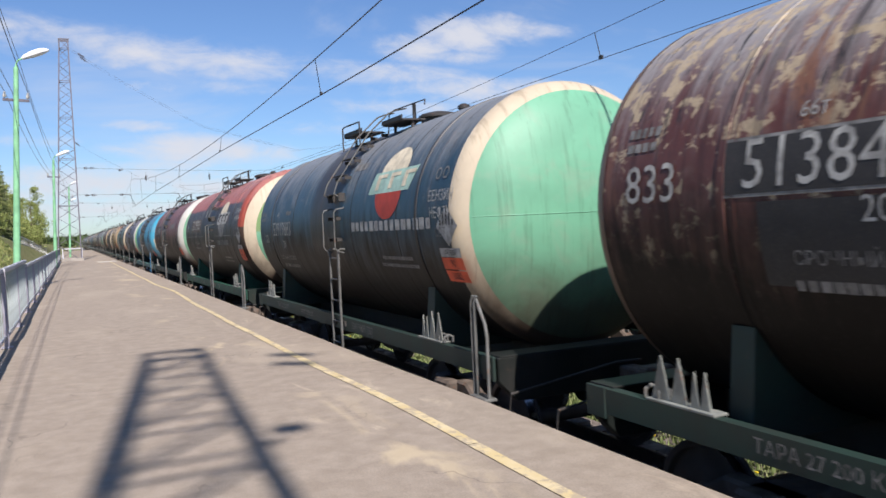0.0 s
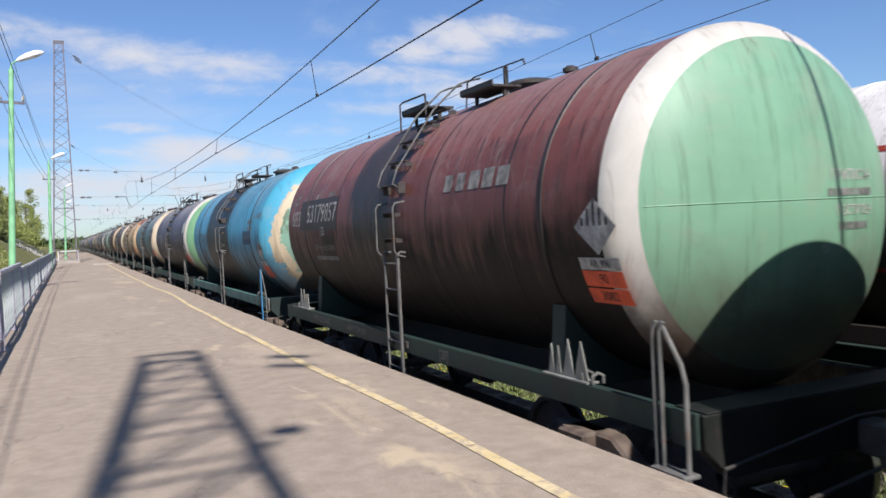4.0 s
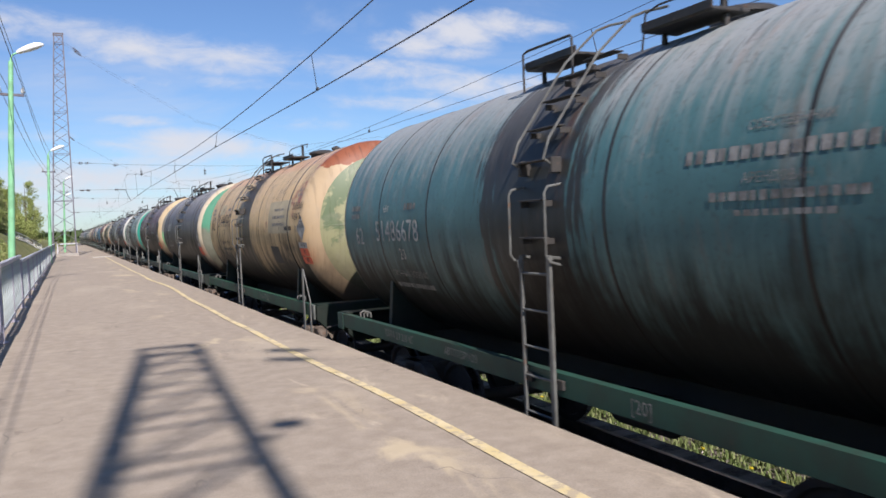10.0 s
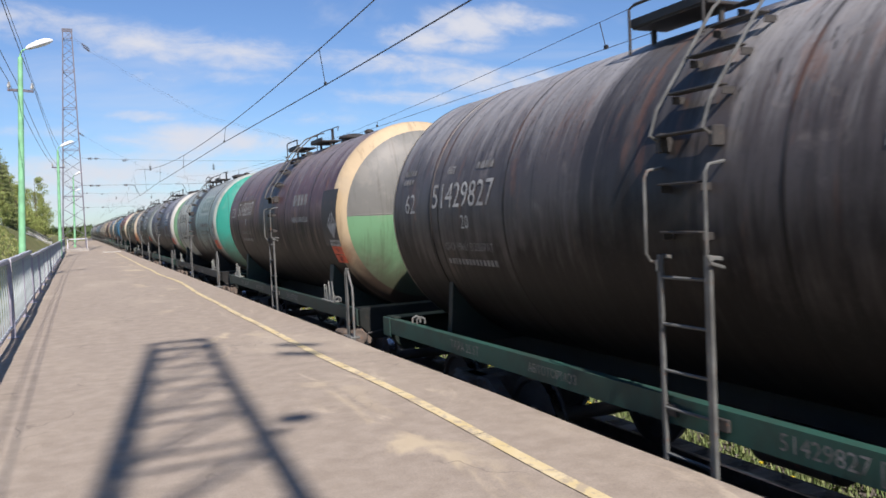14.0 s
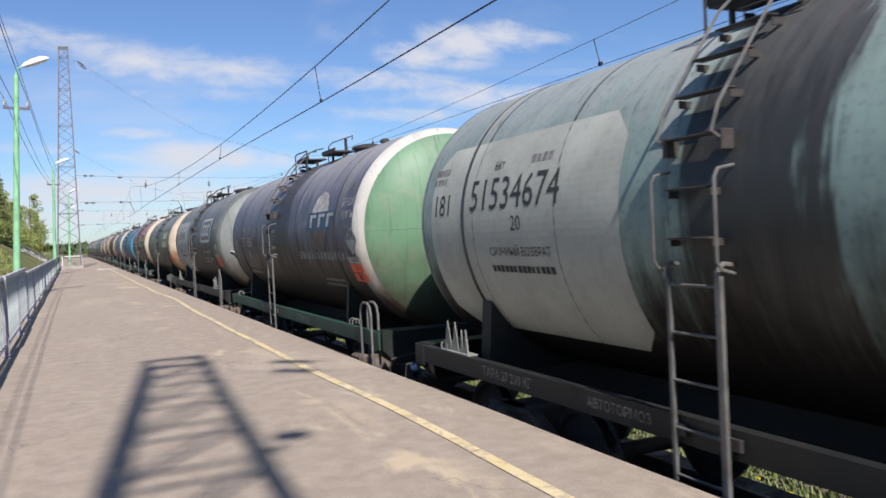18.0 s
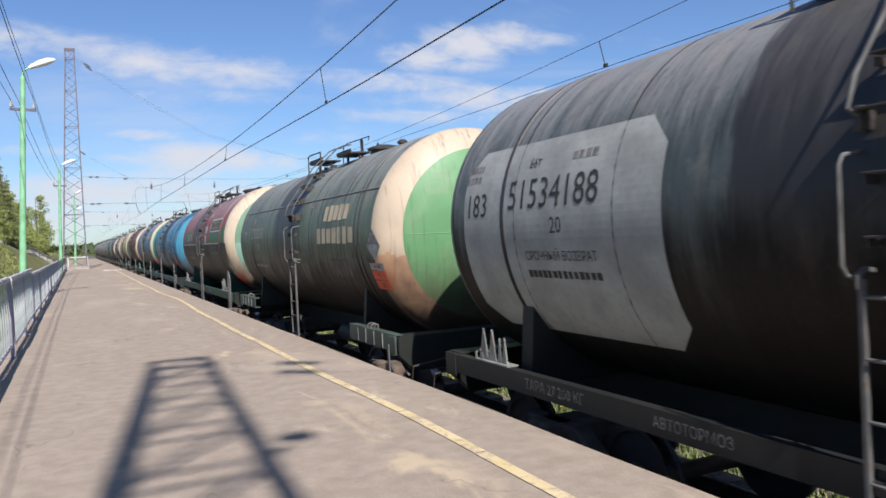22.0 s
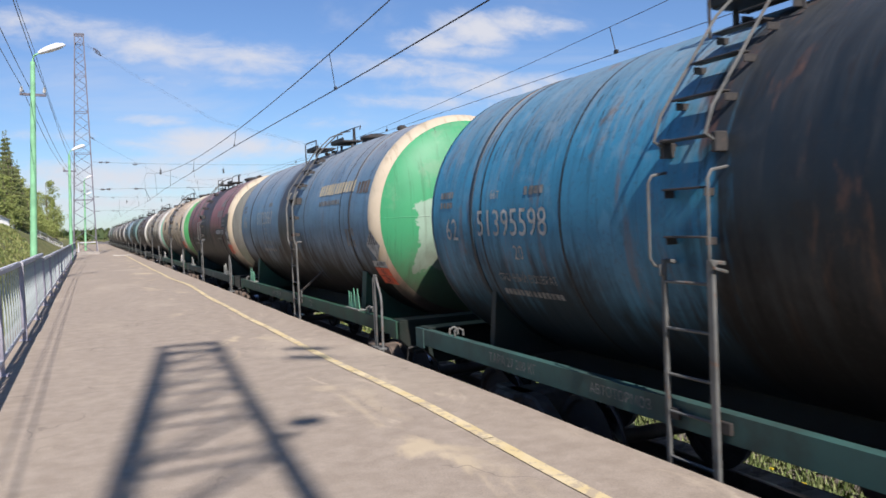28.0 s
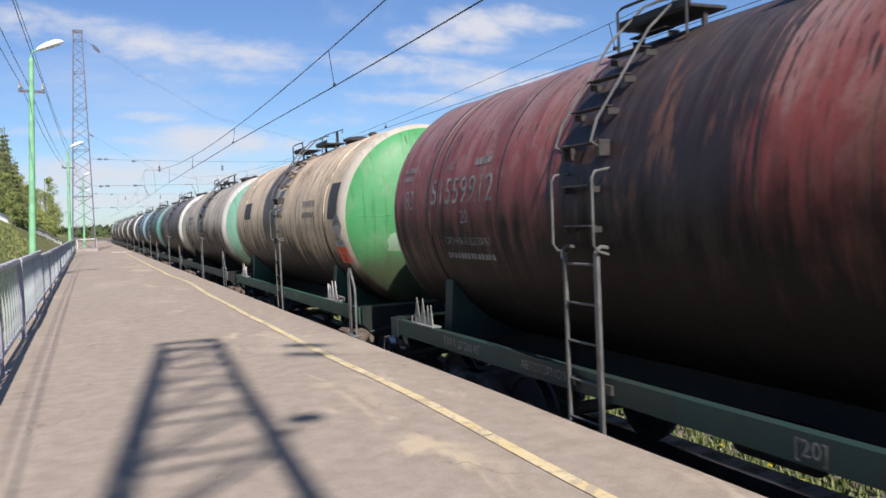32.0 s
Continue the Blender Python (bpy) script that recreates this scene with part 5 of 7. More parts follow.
    for k, yy in enumerate((L0 - 0.05, L1 + 0.05)):
        if spec.get("brace"):
            tall = L0 if k == 0 else L1
            part("ladder_stile", shared(("tallstile", tall), lambda: rod("ladder_stile", [(-1.58, tall, 2.30), (-1.62, tall, 2.45), (-1.62, tall, 3.05), (-1.56, tall, 3.25), (-1.50, tall, 3.34)], 0.018, 6)), rails, root)
        else:
            part("grab_bar", shared(("grabbar", yy), lambda: rod("grab_bar", [(-1.50, yy, 2.34), (-1.60, yy, 2.37), (-1.635, yy, 2.42), (-1.63, yy, 2.93), (-1.60, yy, 2.98), (-1.47, yy, 3.00)], 0.011, 6)), rails, root)
        rail_y = L0 - 0.01 if k == 0 else L1 + 0.01
        part("handrail", shared(("hoop", rail_y), lambda: rod("handrail", arc_pts(rail_y, 0.03, 0.27, 0.27, 1)[:1] + arc_pts(rail_y, 0.17, 0.29, 0.40, 1) + [(-1.02, rail_y, AXIS + 1.36), (-0.70, rail_y - 0.04, AXIS + 1.66), (-0.60, rail_y - 0.10, AXIS + 1.70), (-0.52, rail_y - 0.30, AXIS + 1.70)], 0.012, 6)), rails, root)
        part("rail_shoe", shared("shoe", lambda: bar_mesh("rail_shoe", (0, 0, 0), (0.10, 0.05, 0.13), 0.006)), iron, root, m=pose(-(R_TANK + 0.05) * math.cos(0.28), rail_y, AXIS + (R_TANK + 0.05) * math.sin(0.28)))
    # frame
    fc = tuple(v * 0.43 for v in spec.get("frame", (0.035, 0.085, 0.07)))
    # end beams and flanges: shade from the neighbouring wagon put into their colour
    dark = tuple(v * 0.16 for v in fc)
    style = spec.get("style", "A")
    ends = {-1: 5.60, 1: 5.10} if style in "BC" else {-1: 5.42, 1: 5.36}      # where the frame ends, front and back
    for s in (() if style == "D" else (-1, 1)):
        part("side_beam", shared(("beam", s, ends[-1]), lambda: channel(s * 1.53, 0.09, 1.20, 1.39, -ends[-1] + 0.06, ends[1] - 0.06, s)), M_FRAME, root, color=fc)
    if style == "D":
        for s in (-1, 1):
            for e in (-1, 1):
                part("side_beam", shared(("stub", s, e), lambda: channel(s * 1.53, 0.12, 1.20, 1.42, min(e * 3.5, e * 5.36), max(e * 3.5, e * 5.36), s)), M_FRAME, root, color=fc)
    part("centre_sill", shared("sill", lambda: bar_mesh("centre_sill", (0, 0, 1.05), (0.42, 11.0, 0.34), 0.01)), M_FRAME, root, color=(0.03, 0.035, 0.033))
    for s in (-1, 1):
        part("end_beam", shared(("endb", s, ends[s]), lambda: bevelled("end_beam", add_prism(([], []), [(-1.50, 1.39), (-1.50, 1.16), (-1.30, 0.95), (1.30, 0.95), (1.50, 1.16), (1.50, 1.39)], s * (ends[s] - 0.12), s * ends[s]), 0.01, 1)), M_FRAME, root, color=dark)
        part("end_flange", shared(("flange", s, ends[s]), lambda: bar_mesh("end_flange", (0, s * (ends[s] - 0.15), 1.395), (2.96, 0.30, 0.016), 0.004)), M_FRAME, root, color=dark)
        part("corner_plate", shared(("corner", s, ends[s]), lambda: bar_mesh("corner_plate", (-1.525, s * (ends[s] - 0.15), 1.28), (0.03, 0.24, 0.24), 0.006)), M_FRAME, root, color=(0.17, 0.185, 0.17) if s < 0 and style == "A" else fc)

        def coupler():
            g = add_box(([], []), (0, s * 5.62, 1.04), (0.20, 0.60, 0.24))
            add_box(g, (0.09, s * 5.93, 1.04), (0.34, 0.18, 0.30))
            add_cyl(g, (0, s * 5.42, 1.04), (0, s * 5.52, 1.04), 0.22, n=16)
            return bevelled("coupler", g, 0.02, 1)
        part("coupler", shared(("coupler", s), coupler), M_CAST, root)
        part("brake_hose", shared(("hose", s), lambda: rod("brake_hose", [(0.35, s * 5.4, 1.0), (0.36, s * 5.6, 0.92), (0.33, s * 5.8, 0.74), (0.25, s * 5.98, 0.72)], 0.03, 7)), M_BLACK, root)
        part("uncoupling_rod", shared(("unc", s), lambda: rod("uncoupling_rod", [(-1.45, s * 5.68, 0.80), (-1.42, s * 5.68, 1.05), (-0.2, s * 5.68, 1.22), (0.1, s * 5.70, 1.22)], 0.012, 6)), iron, root)
        # saddles under the tank
        for x in (-1, 1):
            hw = 0.10 if style == "B" else 0.05
            # except in style B, the tank's shade is put into the saddle colour
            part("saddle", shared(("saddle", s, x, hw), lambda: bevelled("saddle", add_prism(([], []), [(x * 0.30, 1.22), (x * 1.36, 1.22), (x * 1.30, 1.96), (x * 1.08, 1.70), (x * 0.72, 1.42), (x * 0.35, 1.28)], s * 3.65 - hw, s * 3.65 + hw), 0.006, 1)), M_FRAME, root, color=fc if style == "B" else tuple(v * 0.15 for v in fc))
        for dy in (0, 0.14):
            part("grab_iron", shared(("grab", s, dy), lambda: rod("grab_iron", [(-1.50, s * (4.25 + dy), 1.40), (-1.50, s * (4.25 + dy), 1.46), (-1.45, s * (4.25 + dy), 1.485), (-1.40, s * (4.25 + dy), 1.46), (-1.40, s * (4.25 + dy), 1.40)], 0.013, 6)), lad, root)
        if style == "B":
            for dy, w, h in ((-0.18, 0.045, 0.25), (-0.08, 0.042, 0.24), (0.07, 0.080, 0.31), (0.25, 0.095, 0.31)):
                part("gusset", shared(("gusset", s, dy), lambda: mesh_of("gusset", add_prism(([], []), [(s * 3.98 + s * dy - w, 1.41), (s * 3.98 + s * dy + w, 1.41), (s * 3.98 + s * dy, 1.41 + h)], -1.496, -1.482, "x"), 0)), spec.get("gussetmat", M_GUSSET), root)
            part("gusset_foot", shared(("gfoot", s), lambda: bar_mesh("gusset_foot", (-1.47, s * 4.02, 1.402), (0.12, 0.66, 0.02), 0.004)), M_GUSSET, root)
        if s > 0:
            continue
        # the shunter's posts and stays at the front corner
        if style == "A":
            part("corner_post", shared("cpost", lambda: bar_mesh("corner_post", (-1.56, -4.88, 1.44), (0.02, 0.085, 1.08), 0.004)), spec.get("postmat", lad), root)
            part("stay", shared("stay", lambda: rod("stay", [(-1.55, -4.90, 1.97), (-1.54, -5.24, 1.42)], 0.011, 6)), lad, root)
            part("step_hanger", shared("hanger", lambda: bar_mesh("step_hanger", (-1.56, -5.27, 1.06), (0.02, 0.06, 0.72), 0.004)), lad, root)
        elif style == "B":
            for k, yy in enumerate((-5.27, -5.20)):
                part("corner_post", shared(("cpostb", k), lambda: rod("corner_post", [(-1.56, yy, 0.9), (-1.56, yy, 1.9), (-1.55, yy - 0.03, 1.97)], 0.017, 7)), lad, root)
            part("stay", shared("stayb", lambda: rod("stay", [(-1.55, -5.27, 1.97), (-1.55, -5.46, 1.70), (-1.56, -5.51, 1.58), (-1.57, -5.52, 0.9)], 0.017, 7)), lad, root)
            part("step_tread", shared("tread", lambda: bar_mesh("step_tread", (-1.56, -5.37, 0.98), (0.14, 0.34, 0.03), 0.006)), lad, root)
        elif style == "C":
            for k, x in enumerate((-1.56, -1.46)):
                part("corner_post", shared(("arch", k), lambda: rod("corner_post", [(x, -4.95, 0.9), (x, -4.95, 1.62), (x, -4.99, 1.72), (x, -5.08, 1.77), (x, -5.24, 1.77), (x, -5.33, 1.72), (x, -5.37, 1.62), (x, -5.37, 0.9)], 0.017, 7)), lad, root)
    if spec.get("hoses"):
        for k in range(4):
            u = 0.07 * k
            pts = [(-1.16 + u, -0.28 - 0.5 * u), (-1.06 + u, -0.34 - 0.4 * u), (-0.94 + u, -0.52), (-0.80 + u, -0.76), (-0.62 + u, -0.98 + 0.3 * u), (-0.32 + u, -1.12 + 0.5 * u), (0.10 + u, -1.15 + 0.5 * u)]
            part("hose", rod("hose", [(a, -SEAM - dish_y(math.hypot(a, b)) - 0.05, AXIS + b) for a, b in pts], 0.020, 7), M_HOSE, root, "pale grey hose")
    if style == "D":
        for e in (-1, 1):
            for k in range(4):
                part("rib", shared(("rib", e, k), lambda: bar_mesh("rib", (-1.535, e * (3.9 + 0.34 * k), 1.31), (0.012, 0.014, 0.19), 0.002)), M_FRAME, root, color=(0.20, 0.22, 0.20))
        part("step_hanger", shared("hanger_d", lambda: bar_mesh("step_hanger", (-1.56, -5.2, 1.04), (0.02, 0.06, 0.5), 0.004)), lad, root)
        part("side_seam", shared("side_seam", lambda: rod("side_seam", [(-(R_TANK + 0.002) * math.cos(0.47), -4.6, AXIS + (R_TANK + 0.002) * math.sin(0.47)), (-(R_TANK + 0.002) * math.cos(0.47), 4.6, AXIS + (R_TANK + 0.002) * math.sin(0.47))], 0.012, 6)), M_FADED, root)
    wheels = []
    for s in (-3.65, 3.65):
        wheels += build_bogie(root, s, detail > 1)
    part("brake_cylinder", shared("brake", lambda: mesh_of("brake_cylinder", add_cyl(([], []), (-0.55, -0.9, 0.92), (-0.55, -0.2, 0.92), 0.17, n=16), 40)), M_DARK, root)
    part("air_reservoir", shared("tankair", lambda: mesh_of("air_reservoir", add_cyl(([], []), (0.5, 0.4, 0.88), (0.5, 1.6, 0.88), 0.2, n=16), 40)), M_DARK, root)
    # hazard panel by the front end
    if detail > 1 and spec.get("hazard", True):
        hy, ha = spec.get("hazard_at", (-4.32, -0.60))
        plate(tank, hy, ha + 0.075, 0.50, 0.135, M_ORANGE, "hazard_panel")
        plate(tank, hy, ha - 0.075, 0.50, 0.135, M_ORANGE, "hazard_panel")
        lettering(tank, "90", hy, ha + 0.075, 0.12, M_BLACK)
        lettering(tank, "3082", hy, ha - 0.075, 0.12, M_BLACK)
        plate(tank, hy, ha + 0.20, 0.50, 0.10, M_WHITE, "code_plate")
        lettering(tank, "АК 906", hy, ha + 0.20, 0.085, M_BLACK)
        outline_plate(tank, [(hy - 0.02, ha + 0.27), (hy + 0.24, ha + 0.49), (hy - 0.02, ha + 0.71), (hy - 0.28, ha + 0.49)], M_WHITE, "hazard_diamond")
        for k in range(-2, 3):
            top_ = ha + 0.70 - abs(k) * 0.07
            outline_plate(tank, [(hy - 0.005 + k * 0.075, ha + 0.50), (hy - 0.035 + k * 0.075, ha + 0.50), (hy - 0.035 + k * 0.075, top_), (hy - 0.005 + k * 0.075, top_)], M_BLACK, "stripe", 0.008)
    if detail > 1 and style != "D":
        beam_text(root, spec.get("plate_text", "51") + " [20]" if spec.get("plate_text") else "[20]", -1.7, 0.15, M_FADED)
        if style != "D":
            beam_text(root, spec.get("tare", "ТАРА 27 200 КГ"), 2.9, 0.13, M_FADED)
            beam_text(root, "АВТОТОРМОЗ", 1.2, 0.11, M_FADED)
    for mk in spec.get("marks", ()):
        kind, *a = mk
        if kind == "text":
            lettering(tank, *a)
        elif kind == "bars":
            bars(tank, *a)
        elif kind == "plate":
            plate(tank, *a)
        elif kind == "captext":
            cap_lettering(front, *a)
        elif kind == "capbars":
            cap_bars(front, *a)
        elif kind == "half":
            half_disc(tank, *a)
        elif kind == "octagon":
            octagon(tank, *a)
        elif kind == "shape":
            outline_plate(tank, *a)
        elif kind == "ring":
            ring_mark(tank, *a)
    front_, back_ = spec.get("grow", (0.04, 0.08))
    fit_tank(root, front_, back_ + 0.20, 0.0 if style in "BC" else -0.06)
    if spec.get("longer"):
        stretch(root, spec["longer"])
    return root, wheels


def fit_tank(root, front, back, down):
    """A tank that reaches farther to the front and the back, and sits higher or lower on its frame."""
    for ob in root.children:
        kind = ob.name.split(".")[0]
        zs = [v[2] for v in ob.bound_box]
        if kind == "shell":
            ob.scale[1] = (2 * SEAM + front + back) / (2 * SEAM)
            ob.location[1] += (back - front) / 2
            for mark in ob.children:
                mark.location[1] -= (back - front) / 2
        elif kind in ("end_ring", "end_cap", "end_band", "hose") or (kind == "weld_seam" and abs(ob.location[1]) > 4):
            ob.location[1] += back if ob.location[1] > 1 else -front
        if ob.location[2] + min(zs) > 1.6 or kind in ("shell", "end_ring", "end_cap", "end_band", "strap", "weld_seam"):
            ob.location[2] += down


def stretch(root, extra):
    """A longer wagon of the same kind: the long members grow, the rest moves outward."""
    for ob in root.children:
        ys = [v[1] for v in ob.bound_box]
        lo, hi = ob.location[1] + min(ys), ob.location[1] + max(ys)
        if hi - lo > 5:
            ob.scale[1] += extra / (hi - lo)
        elif abs(lo + hi) / 2 > 1.8:
            near_end = ob.name.split(".")[0] in ("corner_post", "stay", "step_tread", "gusset", "gusset_foot")
            ob.location[1] += math.copysign(extra * (0.1 if near_end else 0.5), lo + hi)


CREAM, WHITE_RING = (0.57, 0.49, 0.36), (0.56, 0.55, 0.50)
BELT = (0.034, 0.029, 0.026)


def ring_paint(name, c, seed=0):
    return cap_paint(name, tuple(v * 1.24 for v in c), dirt_dark=0.45, seed=seed)


R_CREAM, R_WHITE = ring_paint("cream_ring", CREAM, 1), ring_paint("white_ring", WHITE_RING, 2)
M_GUSSET = plain("gusset_grey", (0.17, 0.185, 0.17), 0.7, vary=0.3, rust=0.3)
M_HOSE = plain("hose_grey", (0.36, 0.36, 0.34), 0.6, vary=0.2)
M_REDDOT = plain("red_dot", (0.38, 0.045, 0.03), 0.7)
M_CREAMDOT = plain("cream_dot", (0.62, 0.55, 0.40), 0.7)
M_MINTPANEL = plain("mint_panel", (0.33, 0.50, 0.42), 0.7)
M_BLUEPANEL = plain("blue_panel", (0.035, 0.085, 0.14), 0.7)
M_PALEGREY = plain("pale_grey_panel", (0.40, 0.42, 0.39), 0.65, vary=0.12, scale=2)
M_PALESTONE = plain("pale_stone_panel", (0.36, 0.38, 0.33), 0.65, vary=0.15, scale=1.5)
M_MISTGREY = plain("mist_grey_panel", (0.30, 0.36, 0.33), 0.65, vary=0.12, scale=2)
M_SOOTBLACK = plain("sooty_black_paint", (0.022, 0.020, 0.018), 0.6, vary=0.5, rust=0.12)
M_BUFF = plain("buff_panel", (0.43, 0.36, 0.23), 0.65, vary=0.15, scale=2)
M_ASHPANEL = plain("ash_grey_panel", (0.29, 0.31, 0.29), 0.65, vary=0.2, scale=2)
M_BANNER = plain("banner_green", (0.04, 0.15, 0.075), 0.6, scale=3)
M_VIOLETPATCH = plain("violet_patch", (0.045, 0.045, 0.10), 0.6)
M_SLATE, M_SOOT = plain("slate_inset", (0.16, 0.22, 0.20), 0.6), plain("soot_inset", (0.10, 0.11, 0.11), 0.6)
M_SAND = plain("sand_panel", (0.46, 0.40, 0.27), 0.7, vary=0.12, scale=3)


def wagon(label, shell, ring, cap, **more):
    return dict(label=label, shell=shell, ring=ring, cap=cap, **more)


def std(num, side, mat=None, tone=None, y=2.95, arc=0.24, size=0.37, code=0.33, code_y=4.12, code_up=-0.06):
    """The stencils at the far end: number, tare, urgent-return line. The number stays clear of the strap."""
    y = min(y, 3.62 - 2.13 * size)
    return [("text", num, y, arc, size, mat), ("text", side, code_y, arc + code_up, code, mat), ("text", "20", y - 0.1, arc - 0.28, 0.2, mat), ("text", "66т", y + 0.3, arc + 0.29, 0.14, mat), ("bars", 4.24, arc + 0.33, 0.34, 0.075, 5, M_FADED), ("bars", 4.24, arc + 0.22, 0.32, 0.07, 4, M_FADED), ("bars", y - 0.45, arc + 0.30, 0.36, 0.08, 4, M_FADED),
            ("text", "СРОЧНЫЙ ВОЗВРАТ", y - 0.1, arc - 0.54, 0.115, tone or M_FADED), ("bars", y - 0.1, arc - 0.70, 1.1, 0.07, 14, tone)]


def capmarks(x=0.62, z=0.2):
    """The stencils on the dished end."""
    return [("captext", "ПРИПИСАН", x, z, 0.12), ("capbars", x - 0.02, z - 0.13, 0.62, 0.06, 11), ("captext", "ПОСТРОЕН", x + 0.02, z - 0.28, 0.11), ("capbars", x, z - 0.40, 0.42, 0.06, 8), ("captext", "КР 376", x - 0.28, z - 0.58, 0.10)]


def fuel(y=-4.2, arc=0.30, mat=None):
    return [("text", "БЕНЗИН", y, arc, 0.17, mat), ("text", "НЕФТЬ", y, arc - 0.19, 0.17, mat), ("text", "ССТ", y, arc - 0.40, 0.14, M_FADED), ("ring", y + 0.14, arc + 0.26, 0.07, M_FADED), ("ring", y - 0.04, arc + 0.26, 0.07, M_FADED)]


def owner_mark(y, arc, panel, letters, upper, lower, line_arc, line_w, line_mat, skew=0.10):
    """The owner's sign in plain shapes: half discs over and under a slanted panel, and a line of lettering bars."""
    w, h = 0.72, 0.15
    out = [("half", y, arc + h, 0.44, 1, upper), ("half", y, arc - h, 0.44, -1, lower),
           ("shape", [(y + w, arc - h), (y - w + 0.06, arc - h), (y - w - skew, arc + h), (y + w - skew, arc + h)], panel)]
    for k in range(3):
        u = y + 0.50 - k * 0.46
        out += [("shape", [(u, arc - 0.10), (u - 0.12, arc - 0.10), (u - 0.14, arc + 0.10), (u - 0.02, arc + 0.10)], letters, "painted_panel", 0.008),
                ("shape", [(u - 0.02, arc + 0.06), (u - 0.34, arc + 0.06), (u - 0.35, arc + 0.11), (u - 0.02, arc + 0.11)], letters, "painted_panel", 0.010)]
    return out + [("bars", y - 0.05, line_arc, line_w, 0.14, 15, line_mat), ("bars", y - 0.2, line_arc - 0.42, 1.0, 0.05, 16), ("bars", y - 0.2, line_arc - 0.52, 1.2, 0.05, 18)]


def framed_mark(y, arc, w, h, rim, inner, line_arc):
    """An eight-cornered frame with three plain blocks in it."""
    out = [("octagon", y, arc, w, h, 0.17, rim, 0.004), ("octagon", y, arc, w - 0.16, h - 0.15, 0.14, inner, 0.007)]
    for k in range(3):
        u = y + 0.42 - k * 0.42
        out += [("shape", [(u + 0.13, arc - 0.17), (u - 0.15, arc - 0.17), (u - 0.17, arc - 0.09), (u + 0.12, arc - 0.09)], rim, "painted_panel", 0.010), ("shape", [(u + 0.13, arc - 0.17), (u + 0.03, arc - 0.17), (u + 0.01, arc + 0.17), (u + 0.11, arc + 0.17)], rim, "painted_panel", 0.011),
                ("shape", [(u + 0.11, arc + 0.09), (u - 0.17, arc + 0.09), (u - 0.18, arc + 0.17), (u + 0.11, arc + 0.17)], rim, "painted_panel", 0.012)]
    return out + [("bars", y - 0.1, line_arc, 1.6, 0.10, 15), ("bars", y + 0.2, line_arc - 0.20, 0.9, 0.05, 12), ("bars", y + 0.1, line_arc - 0.30, 1.1, 0.05, 14), ("bars", y - 0.7, line_arc - 0.22, 0.5, 0.08, 6)]


def notice(y, arc):
    """The owner's notice: four centred lines that cannot be read."""
    return [("text", "СОБСТВЕННИК", y, arc + 0.16, 0.085, M_FADED), ("bars", y, arc, 1.55, 0.09, 17, M_FADED), ("text", "АРЕНДОВАН", y + 0.05, arc - 0.16, 0.085, M_FADED), ("bars", y, arc - 0.26, 1.1, 0.06, 14), ("bars", y, arc - 0.36, 0.7, 0.04, 10)]


